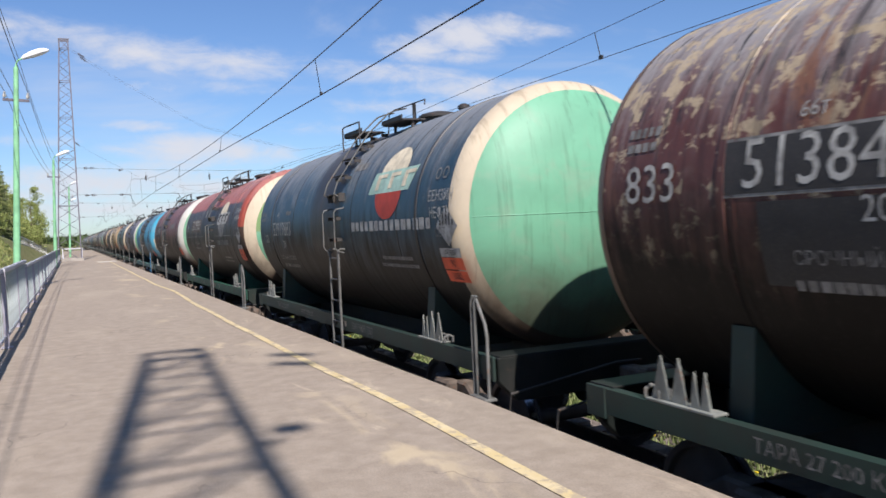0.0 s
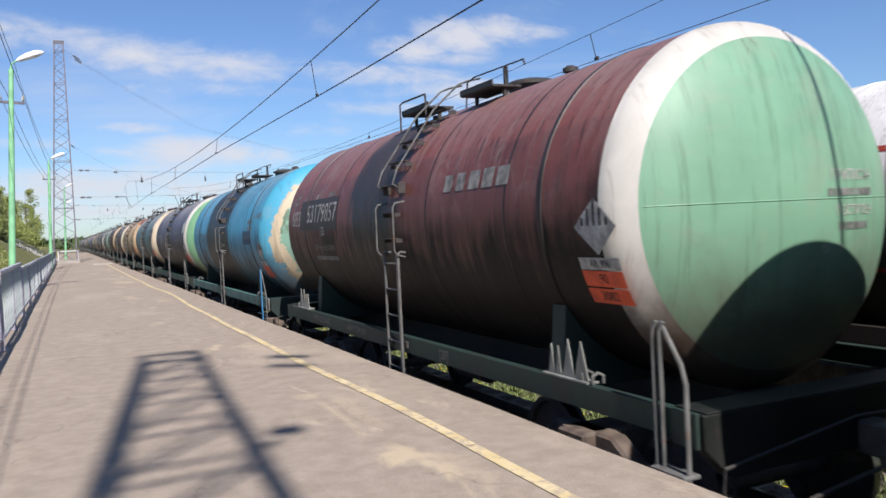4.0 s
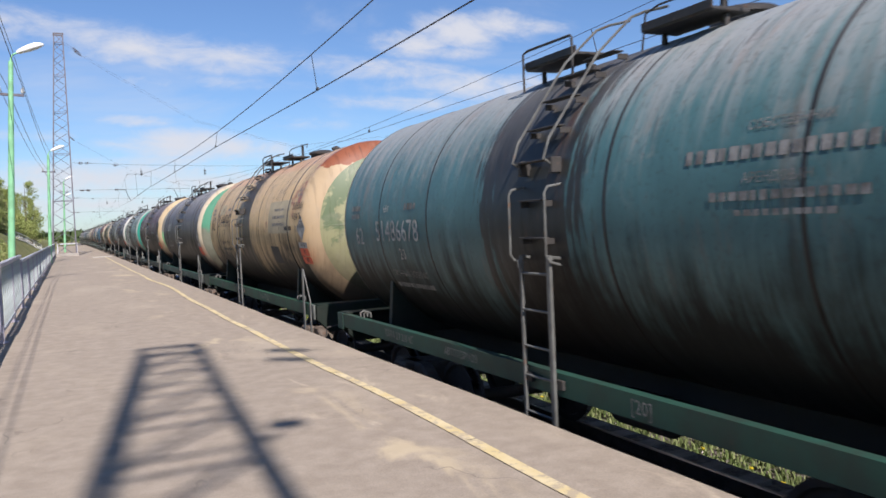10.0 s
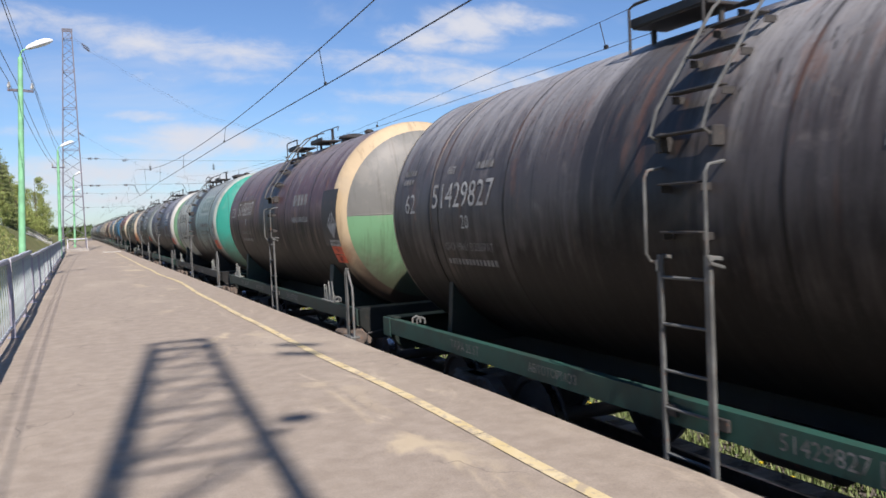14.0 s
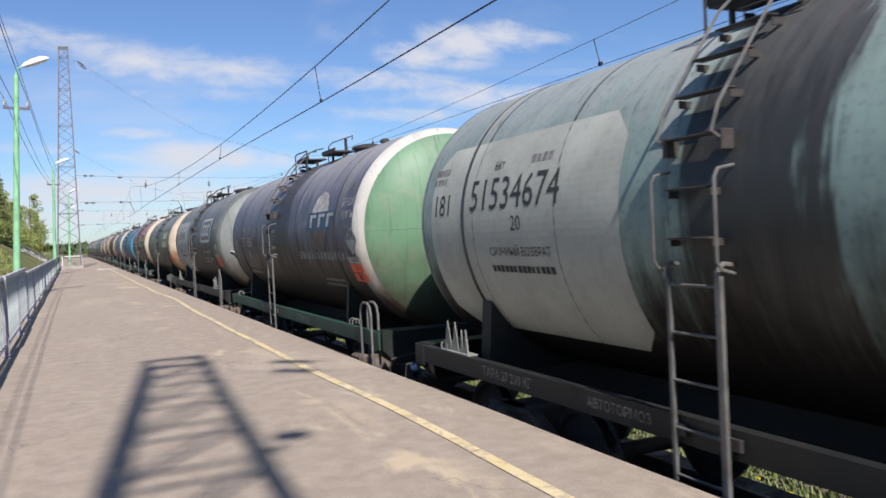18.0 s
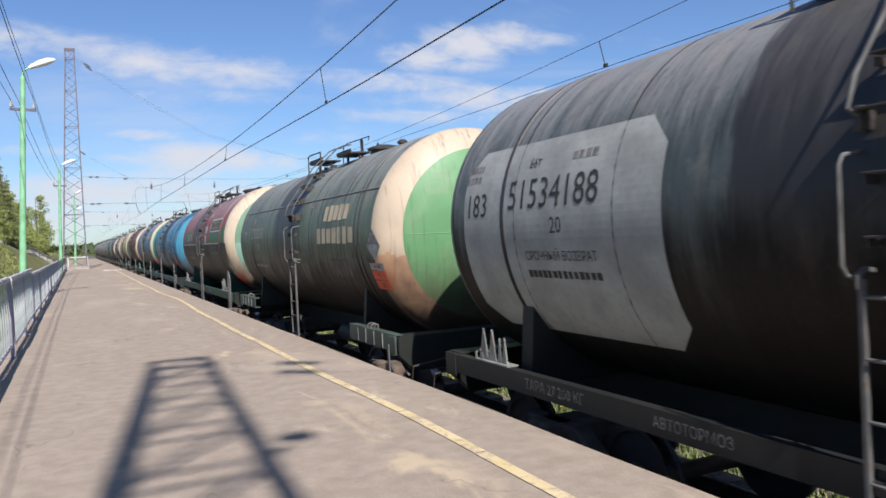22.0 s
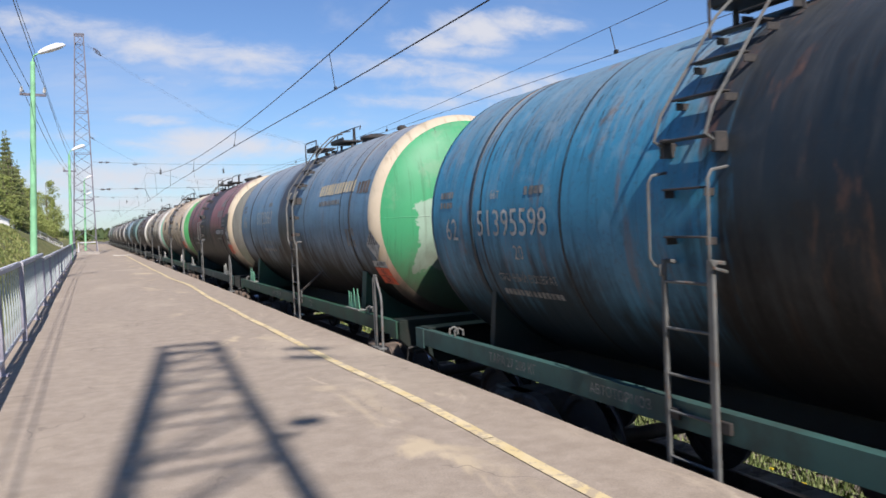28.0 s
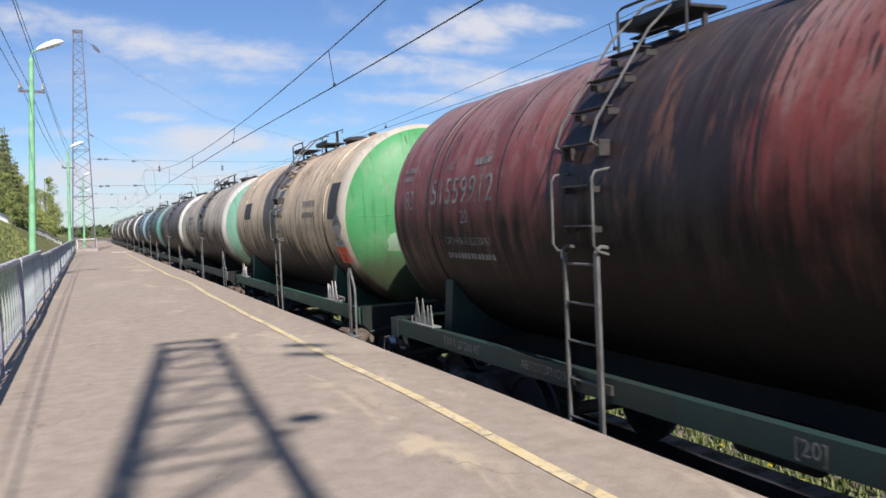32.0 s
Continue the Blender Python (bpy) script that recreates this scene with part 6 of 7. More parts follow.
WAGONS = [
    wagon("rust-brown tank wagon with peeling cream paint", tank_paint("paint_brown", (0.1, 0.036, 0.028), dirt_dark=0.45, rust=0.22, flake=1.3, seed=1), ring_paint("brown_ring", (0.20, 0.13, 0.09)), cap_paint("brown_cap", (0.10, 0.05, 0.04)),
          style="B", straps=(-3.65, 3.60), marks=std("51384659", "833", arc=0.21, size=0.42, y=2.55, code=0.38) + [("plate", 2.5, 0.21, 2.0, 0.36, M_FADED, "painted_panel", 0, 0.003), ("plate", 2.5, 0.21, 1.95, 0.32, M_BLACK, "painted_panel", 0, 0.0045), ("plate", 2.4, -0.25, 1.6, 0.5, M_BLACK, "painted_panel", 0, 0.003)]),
    wagon("dark blue-green tank wagon with a mint green end", tank_paint("paint_navy", (0.02, 0.06, 0.09), belt=(0.042, 0.036, 0.032), belt_at=0.0, belt_half=0.75, dirt_dark=0.42, rust=0.03, seed=2, streak=0.1, dust_light=0.22, clean=0.08), R_CREAM, cap_paint("mint_cap", (0.19, 0.50, 0.32), seed=4), edge=1.37,
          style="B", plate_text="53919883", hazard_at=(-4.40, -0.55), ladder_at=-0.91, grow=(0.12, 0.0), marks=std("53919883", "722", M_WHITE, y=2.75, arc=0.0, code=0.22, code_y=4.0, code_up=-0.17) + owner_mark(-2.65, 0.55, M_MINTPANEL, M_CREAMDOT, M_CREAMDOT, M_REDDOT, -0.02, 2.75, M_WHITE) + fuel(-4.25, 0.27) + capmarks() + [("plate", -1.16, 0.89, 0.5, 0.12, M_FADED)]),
    wagon("red and black tank wagon with a cream-ringed green end", tank_paint("paint_red_black", (0.027, 0.026, 0.025), top=(0.40, 0.085, 0.05), split=0.72, belt=(0.032, 0.025, 0.024), belt_at=0.55, belt_half=0.55, dirt_dark=0.4, seed=3, dust_light=0.13, streak=0.15), tank_paint("red_shoulder", (0.37, 0.07, 0.045), low=(0.027, 0.026, 0.025), split=0.1, dirt_dark=0.4, seed=3, dust_light=0.1), cap_paint("pale_green_cap", (0.22, 0.37, 0.15), low=(0.18, 0.47, 0.30), split=0.0, hard=0.05, seed=5, patch=(0.30, 0.55, 0.42), spot=(0.30, 0.50, 0.28, 0.16)), edge=1.13, over=0.02, band=(1.39, R_CREAM), straps=(-3.75,),
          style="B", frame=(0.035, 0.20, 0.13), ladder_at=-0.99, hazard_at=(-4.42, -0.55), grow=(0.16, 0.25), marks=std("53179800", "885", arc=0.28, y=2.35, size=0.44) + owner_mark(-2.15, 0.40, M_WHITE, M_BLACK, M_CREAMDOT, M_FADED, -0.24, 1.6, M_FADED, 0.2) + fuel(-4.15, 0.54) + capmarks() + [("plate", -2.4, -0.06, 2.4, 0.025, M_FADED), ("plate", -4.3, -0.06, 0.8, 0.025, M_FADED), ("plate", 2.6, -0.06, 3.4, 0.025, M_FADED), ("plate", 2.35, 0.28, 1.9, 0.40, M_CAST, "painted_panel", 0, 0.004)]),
    wagon("dark red-brown tank wagon with a white and green end", tank_paint("paint_oxblood", (0.15, 0.044, 0.032), belt=BELT, belt_at=0.4, dirt_dark=0.5, rust=0.06, seed=4, top=(0.19, 0.052, 0.038), split=0.7, dust_light=0.1, streak=0.13), R_WHITE, cap_paint("green_white_cap", (0.22, 0.45, 0.30), seed=6), edge=1.33,
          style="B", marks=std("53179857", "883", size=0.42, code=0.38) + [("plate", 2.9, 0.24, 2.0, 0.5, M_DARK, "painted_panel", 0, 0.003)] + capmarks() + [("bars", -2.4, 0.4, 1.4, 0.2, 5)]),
    wagon("bright blue tank wagon with a black spill belt and worn end", tank_paint("paint_sky", (0.045, 0.3, 0.46), belt=(0.018, 0.0155, 0.014), belt_at=0.55, belt_half=1.6, dirt_dark=0.36, rust=0.03, seed=5, patch=(0.10, 0.14, 0.09), patch_at=0.12, streak=0.12, dust_light=0.1, clean=0.28, belt_rag=0.85), cap_paint("sky_ring", (0.62, 0.52, 0.36), seed=7, rim=(1.27, (0.075, 0.40, 0.58))),
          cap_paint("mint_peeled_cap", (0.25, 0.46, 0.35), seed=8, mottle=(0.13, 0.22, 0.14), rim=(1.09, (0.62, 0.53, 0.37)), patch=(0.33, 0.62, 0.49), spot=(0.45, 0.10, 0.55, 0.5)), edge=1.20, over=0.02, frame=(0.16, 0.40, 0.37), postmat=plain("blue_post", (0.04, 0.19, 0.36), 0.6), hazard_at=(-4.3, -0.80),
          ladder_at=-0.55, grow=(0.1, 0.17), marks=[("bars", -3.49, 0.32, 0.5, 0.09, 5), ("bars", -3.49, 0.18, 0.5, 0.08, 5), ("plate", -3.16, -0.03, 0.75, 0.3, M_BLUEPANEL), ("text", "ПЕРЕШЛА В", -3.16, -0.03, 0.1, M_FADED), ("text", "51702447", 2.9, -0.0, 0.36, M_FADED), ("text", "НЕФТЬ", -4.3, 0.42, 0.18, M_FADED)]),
    wagon("violet-grey tank wagon with a white-ringed green end", tank_paint("paint_violet", (0.066, 0.064, 0.108), belt=(0.030, 0.028, 0.030), belt_at=0.0, belt_half=0.75, dirt_dark=0.42, rust=0.03, seed=6, streak=0.13, clean=0.1), R_WHITE, cap_paint("leaf_cap", (0.19, 0.42, 0.24), seed=9), edge=1.43, over=0.0,
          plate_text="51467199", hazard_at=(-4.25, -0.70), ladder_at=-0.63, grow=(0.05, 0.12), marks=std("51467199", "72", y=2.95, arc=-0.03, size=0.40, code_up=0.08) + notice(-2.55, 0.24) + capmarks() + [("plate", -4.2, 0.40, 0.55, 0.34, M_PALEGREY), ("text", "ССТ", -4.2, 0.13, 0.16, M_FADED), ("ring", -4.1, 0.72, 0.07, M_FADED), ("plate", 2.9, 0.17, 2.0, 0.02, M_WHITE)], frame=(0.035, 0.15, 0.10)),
    wagon("teal-grey tank wagon with a cream-ringed green end", tank_paint("paint_teal", (0.062, 0.15, 0.155), belt=BELT, belt_at=-0.3, belt_half=0.75, belt_rag=1.1, dirt_dark=0.42, rust=0.06, seed=7, streak=0.06, clean=0.34), R_CREAM, cap_paint("sage_cap", (0.21, 0.38, 0.21), seed=10), edge=1.28, over=0.0, straps=(-3.7,),
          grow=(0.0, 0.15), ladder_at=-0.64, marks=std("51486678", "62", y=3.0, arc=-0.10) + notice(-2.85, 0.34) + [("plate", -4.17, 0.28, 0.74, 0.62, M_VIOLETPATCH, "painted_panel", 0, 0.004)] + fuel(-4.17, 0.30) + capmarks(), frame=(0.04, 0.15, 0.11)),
    wagon("cream tank wagon stained with rust, green patches at its end", tank_paint("paint_cream", (0.58, 0.40, 0.19), belt=(0.016, 0.014, 0.012), belt_at=0.0, belt_half=0.50, belt_rag=1.0, dirt_dark=0.45, rust=0.06, seed=8, patch=(0.30, 0.10, 0.05), patch_at=0.15, top=(0.58, 0.33, 0.16), split=1.1, streak=0.16, dust_light=0.1, clean=0.30), cap_paint("cream_green_ring", (0.56, 0.42, 0.26), seed=11, patch=(0.30, 0.10, 0.05), spot=(0.0, 1.5, 1.6, 0.45)),
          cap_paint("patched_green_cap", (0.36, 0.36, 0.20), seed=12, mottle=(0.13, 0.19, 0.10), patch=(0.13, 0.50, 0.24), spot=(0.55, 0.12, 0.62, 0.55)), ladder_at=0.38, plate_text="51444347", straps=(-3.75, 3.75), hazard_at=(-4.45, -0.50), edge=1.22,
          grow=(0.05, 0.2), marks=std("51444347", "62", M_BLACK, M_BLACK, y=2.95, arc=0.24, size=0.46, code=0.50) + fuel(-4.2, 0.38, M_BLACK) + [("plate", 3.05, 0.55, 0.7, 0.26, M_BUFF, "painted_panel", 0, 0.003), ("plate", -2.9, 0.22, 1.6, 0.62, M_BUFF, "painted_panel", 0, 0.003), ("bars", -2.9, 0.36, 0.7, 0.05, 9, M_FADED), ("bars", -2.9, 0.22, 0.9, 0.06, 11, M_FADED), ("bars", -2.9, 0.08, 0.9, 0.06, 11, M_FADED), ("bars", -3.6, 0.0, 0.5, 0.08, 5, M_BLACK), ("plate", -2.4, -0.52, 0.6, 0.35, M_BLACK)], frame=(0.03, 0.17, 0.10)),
    wagon("dark grey-brown tank wagon with a white-ringed green and grey end", tank_paint("paint_umber", (0.07, 0.06, 0.056), belt=(0.036, 0.031, 0.029), belt_at=0.0, belt_half=0.6, dirt_dark=0.42, rust=0.10, streak=0.25, seed=9, clean=0.1), R_CREAM, cap_paint("green_grey_cap", (0.10, 0.32, 0.20), low=(0.23, 0.24, 0.18), split=0.1, seed=13), edge=1.41,
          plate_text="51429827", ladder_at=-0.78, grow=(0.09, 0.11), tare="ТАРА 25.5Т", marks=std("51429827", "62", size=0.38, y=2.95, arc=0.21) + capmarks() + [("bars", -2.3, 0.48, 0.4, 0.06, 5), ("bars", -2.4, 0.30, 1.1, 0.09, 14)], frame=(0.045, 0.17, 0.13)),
    wagon("red-brown tank wagon with a cream band and grey-green end", tank_paint("paint_maroon", (0.085, 0.034, 0.032), belt=BELT, belt_at=0.2, dirt_dark=0.45, rust=0.2, seed=10, dust_light=0.2), ring_paint("ochre_ring", (0.55, 0.43, 0.27), 7), cap_paint("grey_green_cap", (0.20, 0.20, 0.18), low=(0.17, 0.36, 0.19), split=0.0, hard=0.05, seed=14), edge=1.33,
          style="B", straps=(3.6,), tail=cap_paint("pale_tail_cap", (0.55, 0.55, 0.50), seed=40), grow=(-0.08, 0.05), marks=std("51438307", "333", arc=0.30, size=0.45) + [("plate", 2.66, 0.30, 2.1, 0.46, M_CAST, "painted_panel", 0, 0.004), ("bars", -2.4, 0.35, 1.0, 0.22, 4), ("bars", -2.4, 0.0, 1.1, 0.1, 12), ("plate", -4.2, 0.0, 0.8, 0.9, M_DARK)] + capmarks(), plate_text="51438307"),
    wagon("slate green-grey tank wagon with a teal green end", tank_paint("paint_slate", (0.20, 0.285, 0.255), belt=(0.045, 0.043, 0.040), belt_at=-0.2, belt_half=0.55, dirt_dark=0.45, rust=0.04, seed=11, streak=0.07, clean=0.36, dust_light=0.22), cap_paint("pale_ring", (0.46, 0.52, 0.46), seed=15), cap_paint("teal_cap", (0.035, 0.34, 0.255), seed=16), edge=1.44,
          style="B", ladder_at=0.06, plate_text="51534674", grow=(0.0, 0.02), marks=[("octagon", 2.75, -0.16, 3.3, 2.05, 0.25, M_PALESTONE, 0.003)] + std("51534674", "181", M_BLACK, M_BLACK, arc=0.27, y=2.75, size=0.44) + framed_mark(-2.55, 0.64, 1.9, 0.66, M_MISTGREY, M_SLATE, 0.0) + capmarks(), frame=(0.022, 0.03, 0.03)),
    wagon("blue-black tank wagon with a white-ringed green end", tank_paint("paint_ink", (0.078, 0.08, 0.106), belt=(0.032, 0.028, 0.027), belt_at=-0.35, belt_half=0.55, dirt_dark=0.42, rust=0.03, seed=12, streak=0.08, clean=0.12), R_WHITE, cap_paint("moss_cap", (0.15, 0.31, 0.18), seed=17), edge=1.39,
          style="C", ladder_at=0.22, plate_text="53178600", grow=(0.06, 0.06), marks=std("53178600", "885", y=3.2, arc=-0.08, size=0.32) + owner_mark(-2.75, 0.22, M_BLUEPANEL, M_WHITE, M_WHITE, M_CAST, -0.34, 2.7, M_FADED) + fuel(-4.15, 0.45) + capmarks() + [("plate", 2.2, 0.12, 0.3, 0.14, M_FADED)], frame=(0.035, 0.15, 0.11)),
    wagon("dark grey tank wagon with a plain grey end", tank_paint("paint_grey", (0.062, 0.080, 0.075), belt=(0.040, 0.038, 0.036), belt_at=0.1, belt_half=0.6, dirt_dark=0.42, rust=0.04, seed=13, streak=0.08, dust_light=0.2, clean=0.1), cap_paint("grey_ring", (0.16, 0.185, 0.175), seed=18), cap_paint("grey_cap", (0.26, 0.29, 0.275), seed=18),
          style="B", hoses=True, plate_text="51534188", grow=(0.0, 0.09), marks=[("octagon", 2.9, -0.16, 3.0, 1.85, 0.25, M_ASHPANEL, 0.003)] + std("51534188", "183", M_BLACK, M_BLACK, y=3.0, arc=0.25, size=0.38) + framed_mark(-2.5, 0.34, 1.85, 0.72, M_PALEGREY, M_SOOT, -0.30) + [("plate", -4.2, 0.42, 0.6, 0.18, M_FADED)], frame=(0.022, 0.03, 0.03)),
    wagon("olive green tank wagon with a broad cream ring", tank_paint("paint_olive", (0.105, 0.14, 0.09), belt=(0.060, 0.064, 0.056), belt_at=0.35, belt_half=0.85, dirt_dark=0.45, rust=0.03, streak=0.36, dust_light=0.2, seed=14, clean=0.2), cap_paint("cream_rust_ring", (0.68, 0.57, 0.42), dirt_dark=0.45, seed=5, patch=(0.58, 0.36, 0.22), spot=(-1.0, -0.75, 0.55, 0.5)), cap_paint("grass_cap", (0.15, 0.38, 0.17), seed=19), edge=1.18, over=0.0,
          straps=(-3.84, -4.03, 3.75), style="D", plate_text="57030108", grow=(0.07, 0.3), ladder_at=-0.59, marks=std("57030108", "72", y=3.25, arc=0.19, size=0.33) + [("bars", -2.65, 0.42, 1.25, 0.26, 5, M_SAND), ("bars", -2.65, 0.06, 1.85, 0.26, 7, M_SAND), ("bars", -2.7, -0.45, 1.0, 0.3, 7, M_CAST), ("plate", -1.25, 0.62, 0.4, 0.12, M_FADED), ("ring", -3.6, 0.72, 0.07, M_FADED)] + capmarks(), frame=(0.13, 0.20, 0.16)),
    wagon("maroon and green tank wagon, black below, white-ringed end", tank_paint("paint_banner", (0.23, 0.052, 0.04), low=(0.026, 0.023, 0.022), split=-0.02, belt=BELT, belt_at=1.0, belt_half=0.75, dirt_dark=0.35, seed=15, dust_light=0.2, streak=0.2), R_CREAM, cap_paint("sea_cap", (0.19, 0.36, 0.24), low=(0.27, 0.52, 0.42), split=-0.03, hard=0.04, seed=20), edge=1.26, over=0.0,
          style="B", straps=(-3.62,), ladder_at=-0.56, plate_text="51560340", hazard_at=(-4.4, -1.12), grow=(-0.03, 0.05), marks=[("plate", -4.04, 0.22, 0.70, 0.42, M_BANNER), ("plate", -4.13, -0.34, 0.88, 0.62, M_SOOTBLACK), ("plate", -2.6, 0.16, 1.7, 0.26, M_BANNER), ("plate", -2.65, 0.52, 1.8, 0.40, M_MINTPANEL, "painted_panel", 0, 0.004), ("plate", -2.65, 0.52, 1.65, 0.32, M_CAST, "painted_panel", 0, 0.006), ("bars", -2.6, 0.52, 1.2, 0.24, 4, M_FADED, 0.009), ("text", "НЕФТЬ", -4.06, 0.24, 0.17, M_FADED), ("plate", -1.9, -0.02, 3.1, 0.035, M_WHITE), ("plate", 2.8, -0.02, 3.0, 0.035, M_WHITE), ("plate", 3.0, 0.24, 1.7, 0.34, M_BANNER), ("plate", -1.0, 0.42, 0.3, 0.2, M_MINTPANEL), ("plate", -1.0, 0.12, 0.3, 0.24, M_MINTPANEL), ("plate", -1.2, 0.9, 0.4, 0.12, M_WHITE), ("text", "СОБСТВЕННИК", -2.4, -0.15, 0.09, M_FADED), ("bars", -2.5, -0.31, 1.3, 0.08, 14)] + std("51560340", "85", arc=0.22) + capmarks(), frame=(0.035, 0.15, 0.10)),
    wagon("blue tank wagon with a black spill belt and scraped paint", tank_paint("paint_blue", (0.03, 0.2, 0.33), belt=(0.018, 0.0155, 0.014), belt_at=-0.6, belt_half=0.75, dirt_dark=0.40, rust=0.12, seed=16, streak=0.10, clean=0.35, dust_light=0.14, patch=(0.12, 0.10, 0.09), patch_at=0.1), cap_paint("blue_ring", (0.02, 0.13, 0.24), seed=21), cap_paint("blue_cap", (0.06, 0.30, 0.46), seed=22, patch=(0.16, 0.42, 0.36), spot=(0.2, 0.35, 0.30, 0.22)),
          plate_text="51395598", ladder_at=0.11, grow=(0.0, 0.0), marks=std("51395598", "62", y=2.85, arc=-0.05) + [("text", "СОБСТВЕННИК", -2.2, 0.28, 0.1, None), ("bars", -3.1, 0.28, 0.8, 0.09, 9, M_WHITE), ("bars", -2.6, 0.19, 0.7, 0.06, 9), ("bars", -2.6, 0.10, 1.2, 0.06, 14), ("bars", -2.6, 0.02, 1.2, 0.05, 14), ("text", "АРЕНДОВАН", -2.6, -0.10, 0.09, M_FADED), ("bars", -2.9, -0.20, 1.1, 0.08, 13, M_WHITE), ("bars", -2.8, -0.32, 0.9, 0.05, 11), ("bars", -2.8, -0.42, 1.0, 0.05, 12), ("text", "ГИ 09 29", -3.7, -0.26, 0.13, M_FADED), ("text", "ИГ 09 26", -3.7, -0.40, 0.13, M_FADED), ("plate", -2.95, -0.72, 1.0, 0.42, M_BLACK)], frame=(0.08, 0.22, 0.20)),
    wagon("blue-grey tank wagon with a cream-ringed green end", tank_paint("paint_steel_blue", (0.1, 0.2, 0.29), belt=(0.036, 0.030, 0.028), belt_at=0.1, belt_half=0.66, dirt_dark=0.45, rust=0.07, seed=17, streak=0.13, dust_light=0.24, clean=0.32, belt_rag=0.35), R_CREAM, cap_paint("bright_green_cap", (0.055, 0.38, 0.165), seed=23, patch=(0.34, 0.50, 0.38), spot=(-0.45, -0.25, 0.48, 0.48)), edge=1.39,
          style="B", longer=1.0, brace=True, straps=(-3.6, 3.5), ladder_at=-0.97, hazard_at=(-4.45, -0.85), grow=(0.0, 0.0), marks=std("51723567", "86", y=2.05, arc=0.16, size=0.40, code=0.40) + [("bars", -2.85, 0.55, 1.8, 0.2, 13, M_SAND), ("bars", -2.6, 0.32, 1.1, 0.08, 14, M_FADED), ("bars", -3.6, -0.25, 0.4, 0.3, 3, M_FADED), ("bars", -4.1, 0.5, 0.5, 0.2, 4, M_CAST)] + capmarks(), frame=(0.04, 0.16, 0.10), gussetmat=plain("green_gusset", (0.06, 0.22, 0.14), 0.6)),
    wagon("dark red tank wagon with a cream ring and grey end", tank_paint("paint_wine", (0.2, 0.046, 0.034), belt=(0.026, 0.022, 0.021), belt_at=-0.25, belt_half=1.05, belt_rag=0.8, dirt_dark=0.48, rust=0.16, streak=0.2, seed=18, dust_light=0.14), R_CREAM, cap_paint("ash_cap", (0.17, 0.175, 0.155), low=(0.22, 0.27, 0.20), split=-0.55, seed=24), edge=1.37,
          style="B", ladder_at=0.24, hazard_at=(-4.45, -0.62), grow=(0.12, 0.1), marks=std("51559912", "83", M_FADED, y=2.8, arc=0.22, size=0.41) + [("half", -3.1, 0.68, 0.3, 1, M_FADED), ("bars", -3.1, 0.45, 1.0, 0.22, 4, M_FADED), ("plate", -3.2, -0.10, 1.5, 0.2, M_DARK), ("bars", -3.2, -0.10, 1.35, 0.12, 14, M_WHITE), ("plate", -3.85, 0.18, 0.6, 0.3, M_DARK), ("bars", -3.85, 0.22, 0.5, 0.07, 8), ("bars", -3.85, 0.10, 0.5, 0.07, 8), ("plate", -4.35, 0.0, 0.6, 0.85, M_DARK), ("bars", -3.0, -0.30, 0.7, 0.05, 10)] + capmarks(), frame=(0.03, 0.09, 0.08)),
    wagon("dirty cream tank wagon with a bright green end", tank_paint("paint_sand", (0.66, 0.51, 0.32), belt=(0.05, 0.042, 0.036), belt_at=0.6, belt_half=0.6, belt_rag=0.9, dirt_dark=0.48, rust=0.2, streak=0.2, seed=19, clean=0.25, dust_light=0.08), ring_paint("sand_ring", (0.50, 0.47, 0.38), 6), cap_paint("vivid_green_cap", (0.075, 0.36, 0.125), seed=25, patch=(0.30, 0.50, 0.32), spot=(-0.55, -0.40, 0.28, 0.14)), edge=1.42,
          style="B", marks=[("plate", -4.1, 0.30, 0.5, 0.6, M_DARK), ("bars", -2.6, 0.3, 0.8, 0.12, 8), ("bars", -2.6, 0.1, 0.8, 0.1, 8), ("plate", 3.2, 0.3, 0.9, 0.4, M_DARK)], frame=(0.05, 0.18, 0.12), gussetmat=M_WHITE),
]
SHIFT = {0: -0.19, 1: -0.03, 10: 0.13, 15: 0.85, 16: 0.93, 17: 1.32, 18: 1.32}       # wagons past the long one stand farther back
FAR = [((0.58, 0.50, 0.36), WHITE_RING, (0.20, 0.44, 0.32), "cream tank wagon with dark stains"), ((0.11, 0.075, 0.06), (0.72, 0.70, 0.62), (0.24, 0.26, 0.22), "dark brown tank wagon with a white end ring"),
       ((0.045, 0.14, 0.13), (0.20, 0.30, 0.28), (0.05, 0.28, 0.22), "dark teal tank wagon"), ((0.14, 0.26, 0.33), (0.30, 0.42, 0.48), (0.22, 0.36, 0.40), "pale blue tank wagon"),
       ((0.13, 0.11, 0.11), (0.70, 0.68, 0.62), (0.18, 0.36, 0.28), "grey-brown tank wagon with a white end ring"), ((0.17, 0.17, 0.17), (0.62, 0.60, 0.55), (0.20, 0.40, 0.28), "grey tank wagon with a white end ring"),
       ((0.38, 0.33, 0.27), (0.62, 0.58, 0.50), (0.22, 0.38, 0.28), "pale sand tank wagon"), ((0.16, 0.14, 0.13), (0.55, 0.52, 0.45), (0.20, 0.36, 0.26), "dusty grey tank wagon"),
       ((0.05, 0.17, 0.12), (0.30, 0.40, 0.34), (0.06, 0.30, 0.20), "dark green tank wagon"), ((0.60, 0.60, 0.54), (0.68, 0.68, 0.62), (0.55, 0.60, 0.50), "off-white tank wagon at the train's tail")]

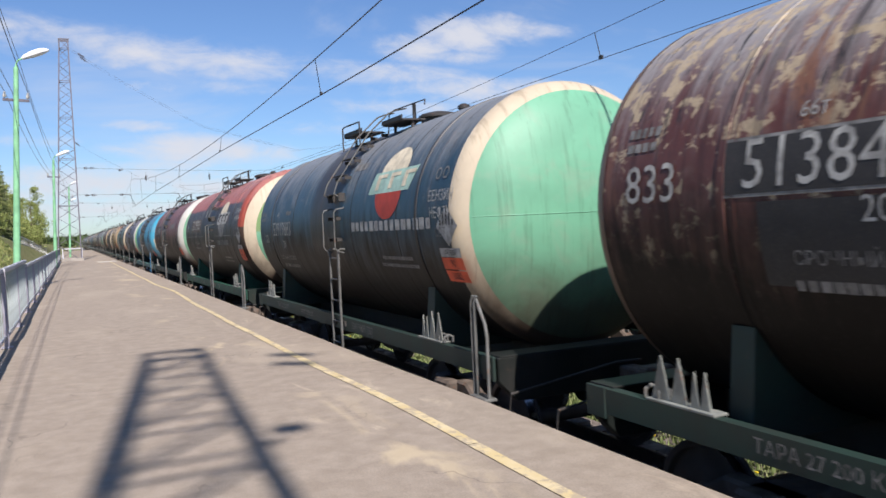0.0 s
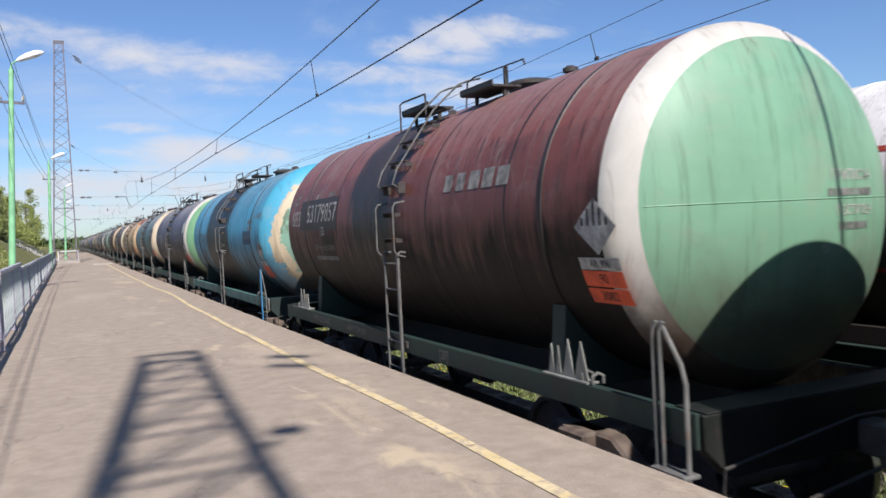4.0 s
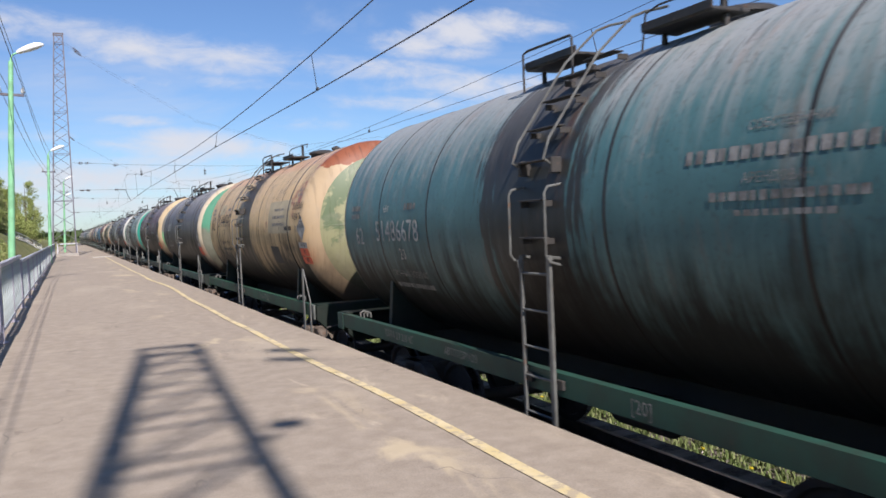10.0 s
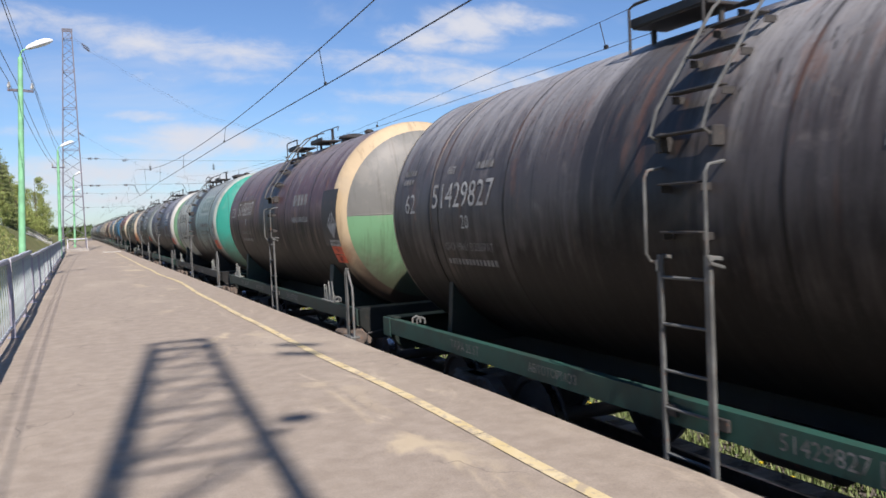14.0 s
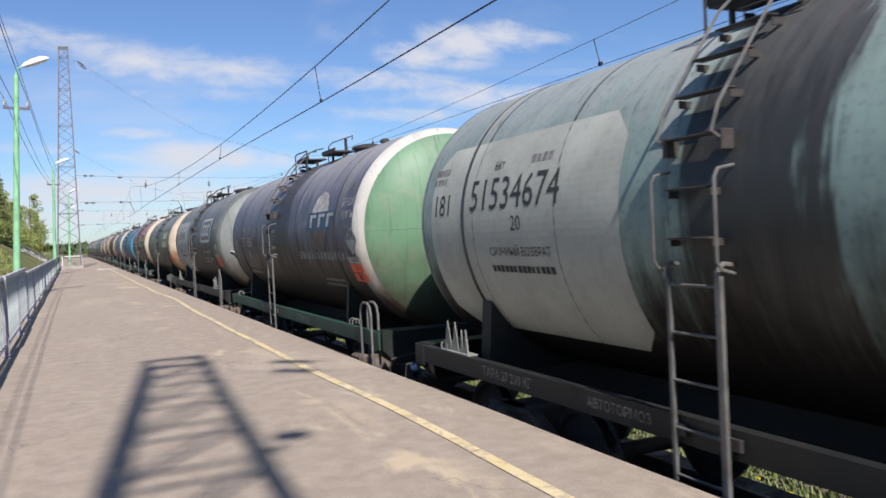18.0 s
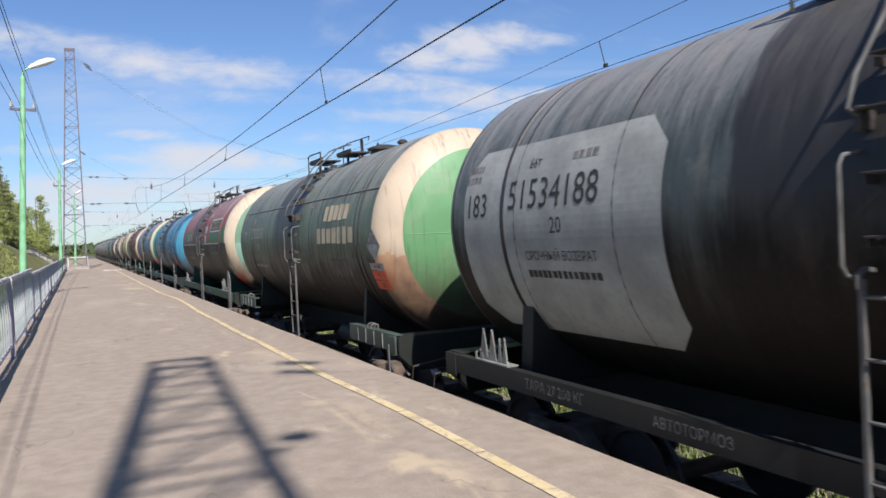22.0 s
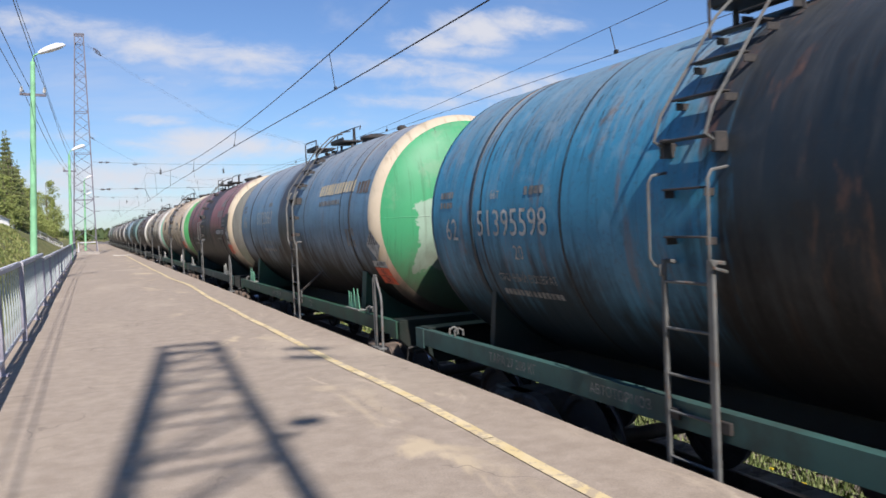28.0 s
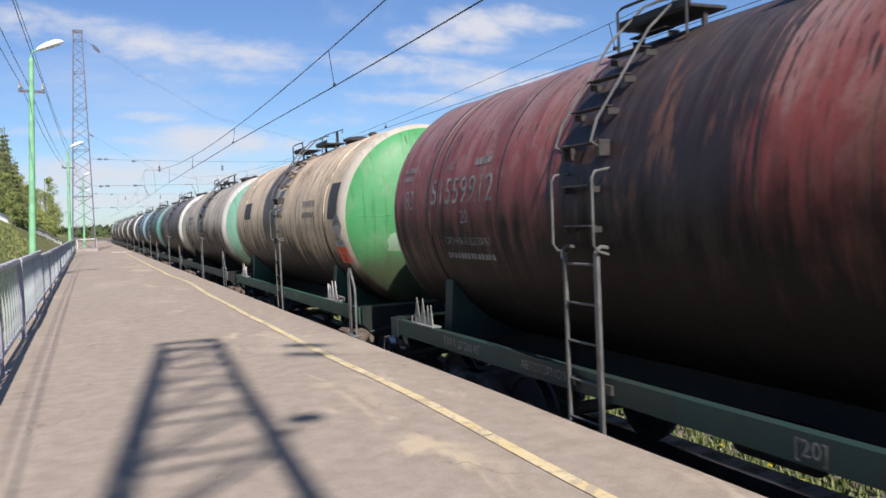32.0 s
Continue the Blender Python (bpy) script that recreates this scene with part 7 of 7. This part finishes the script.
TRAIN = []
for i, spec in enumerate(WAGONS):
    TRAIN.append(build_wagon(i, spec, 2))
for i, (c, r, e, label) in enumerate(FAR):
    spec = wagon(label, tank_paint("paint_far", c, belt=BELT, belt_half=0.7, belt_rag=0.9, dirt_dark=0.5, rust=0.18, streak=0.36, seed=30 + i, dust_light=0.15), ring_paint("ring_far", r, 30 + i), cap_paint("cap_far", e, seed=50 + i), marks=[("bars", 3.0, 0.3, 1.5, 0.3, 8, M_FADED)])
    TRAIN.append(build_wagon(len(TRAIN), spec, 1))

# ---- pale tank wagons that stand on the far track ----
white = wagon("off-white tank wagon standing on the far track", tank_paint("paint_white", (0.72, 0.72, 0.69), dirt_dark=0.4, rust=0.0, low=(0.40, 0.37, 0.32), split=-0.75, seed=60, streak=0.05, dust_light=0.05), ring_paint("pale_far_ring", (0.6, 0.6, 0.56), 61), cap_paint("pale_far_cap", (0.58, 0.58, 0.54), seed=62), marks=[("plate", 0.0, 0.62, 9.2, 0.07, M_REDDOT, "painted_stripe"), ("plate", 0.0, -0.10, 9.2, 0.09, M_REDDOT, "painted_stripe"), ("plate", 0.0, -0.72, 9.2, 0.05, M_REDDOT, "painted_stripe")], frame=(0.06, 0.05, 0.045))
for k in range(4):
    ob, _ = build_wagon(100 + k, white, 1)
    ob.matrix_basis = pose(TRACK + 4.1, -9.0 + PITCH * k, RAIL)
    ob["group"] = "tank wagons standing on the far track"


# ---- what moves ----
def gone(t):
    """How far the train has come: it rolls by and slows a little."""
    return D0 + D1 * t + D2 * t * t


D0, D1, D2 = 4.285, 6.78, -0.0155


def motions():
    times = [0.5 * i for i in range(65)]
    ticks = [0.1 * i for i in range(321)]
    spin = [(t, 0.475, gone(t) / 0.475) for t in ticks]
    for i, (root, wheels) in enumerate(TRAIN):
        back = SHIFT.get(min(i, 18), 0.0)
        walk(root, [(t, pose(TRACK, PITCH * i - gone(t) + 4.70 + back, RAIL)) for t in times])
        if i < len(WAGONS):
            for w in wheels:
                y = w.location[1]
                walk(w, [(t, pose(0, y, z, math.degrees(a) % 360)) for t, z, a in spin])


motions()
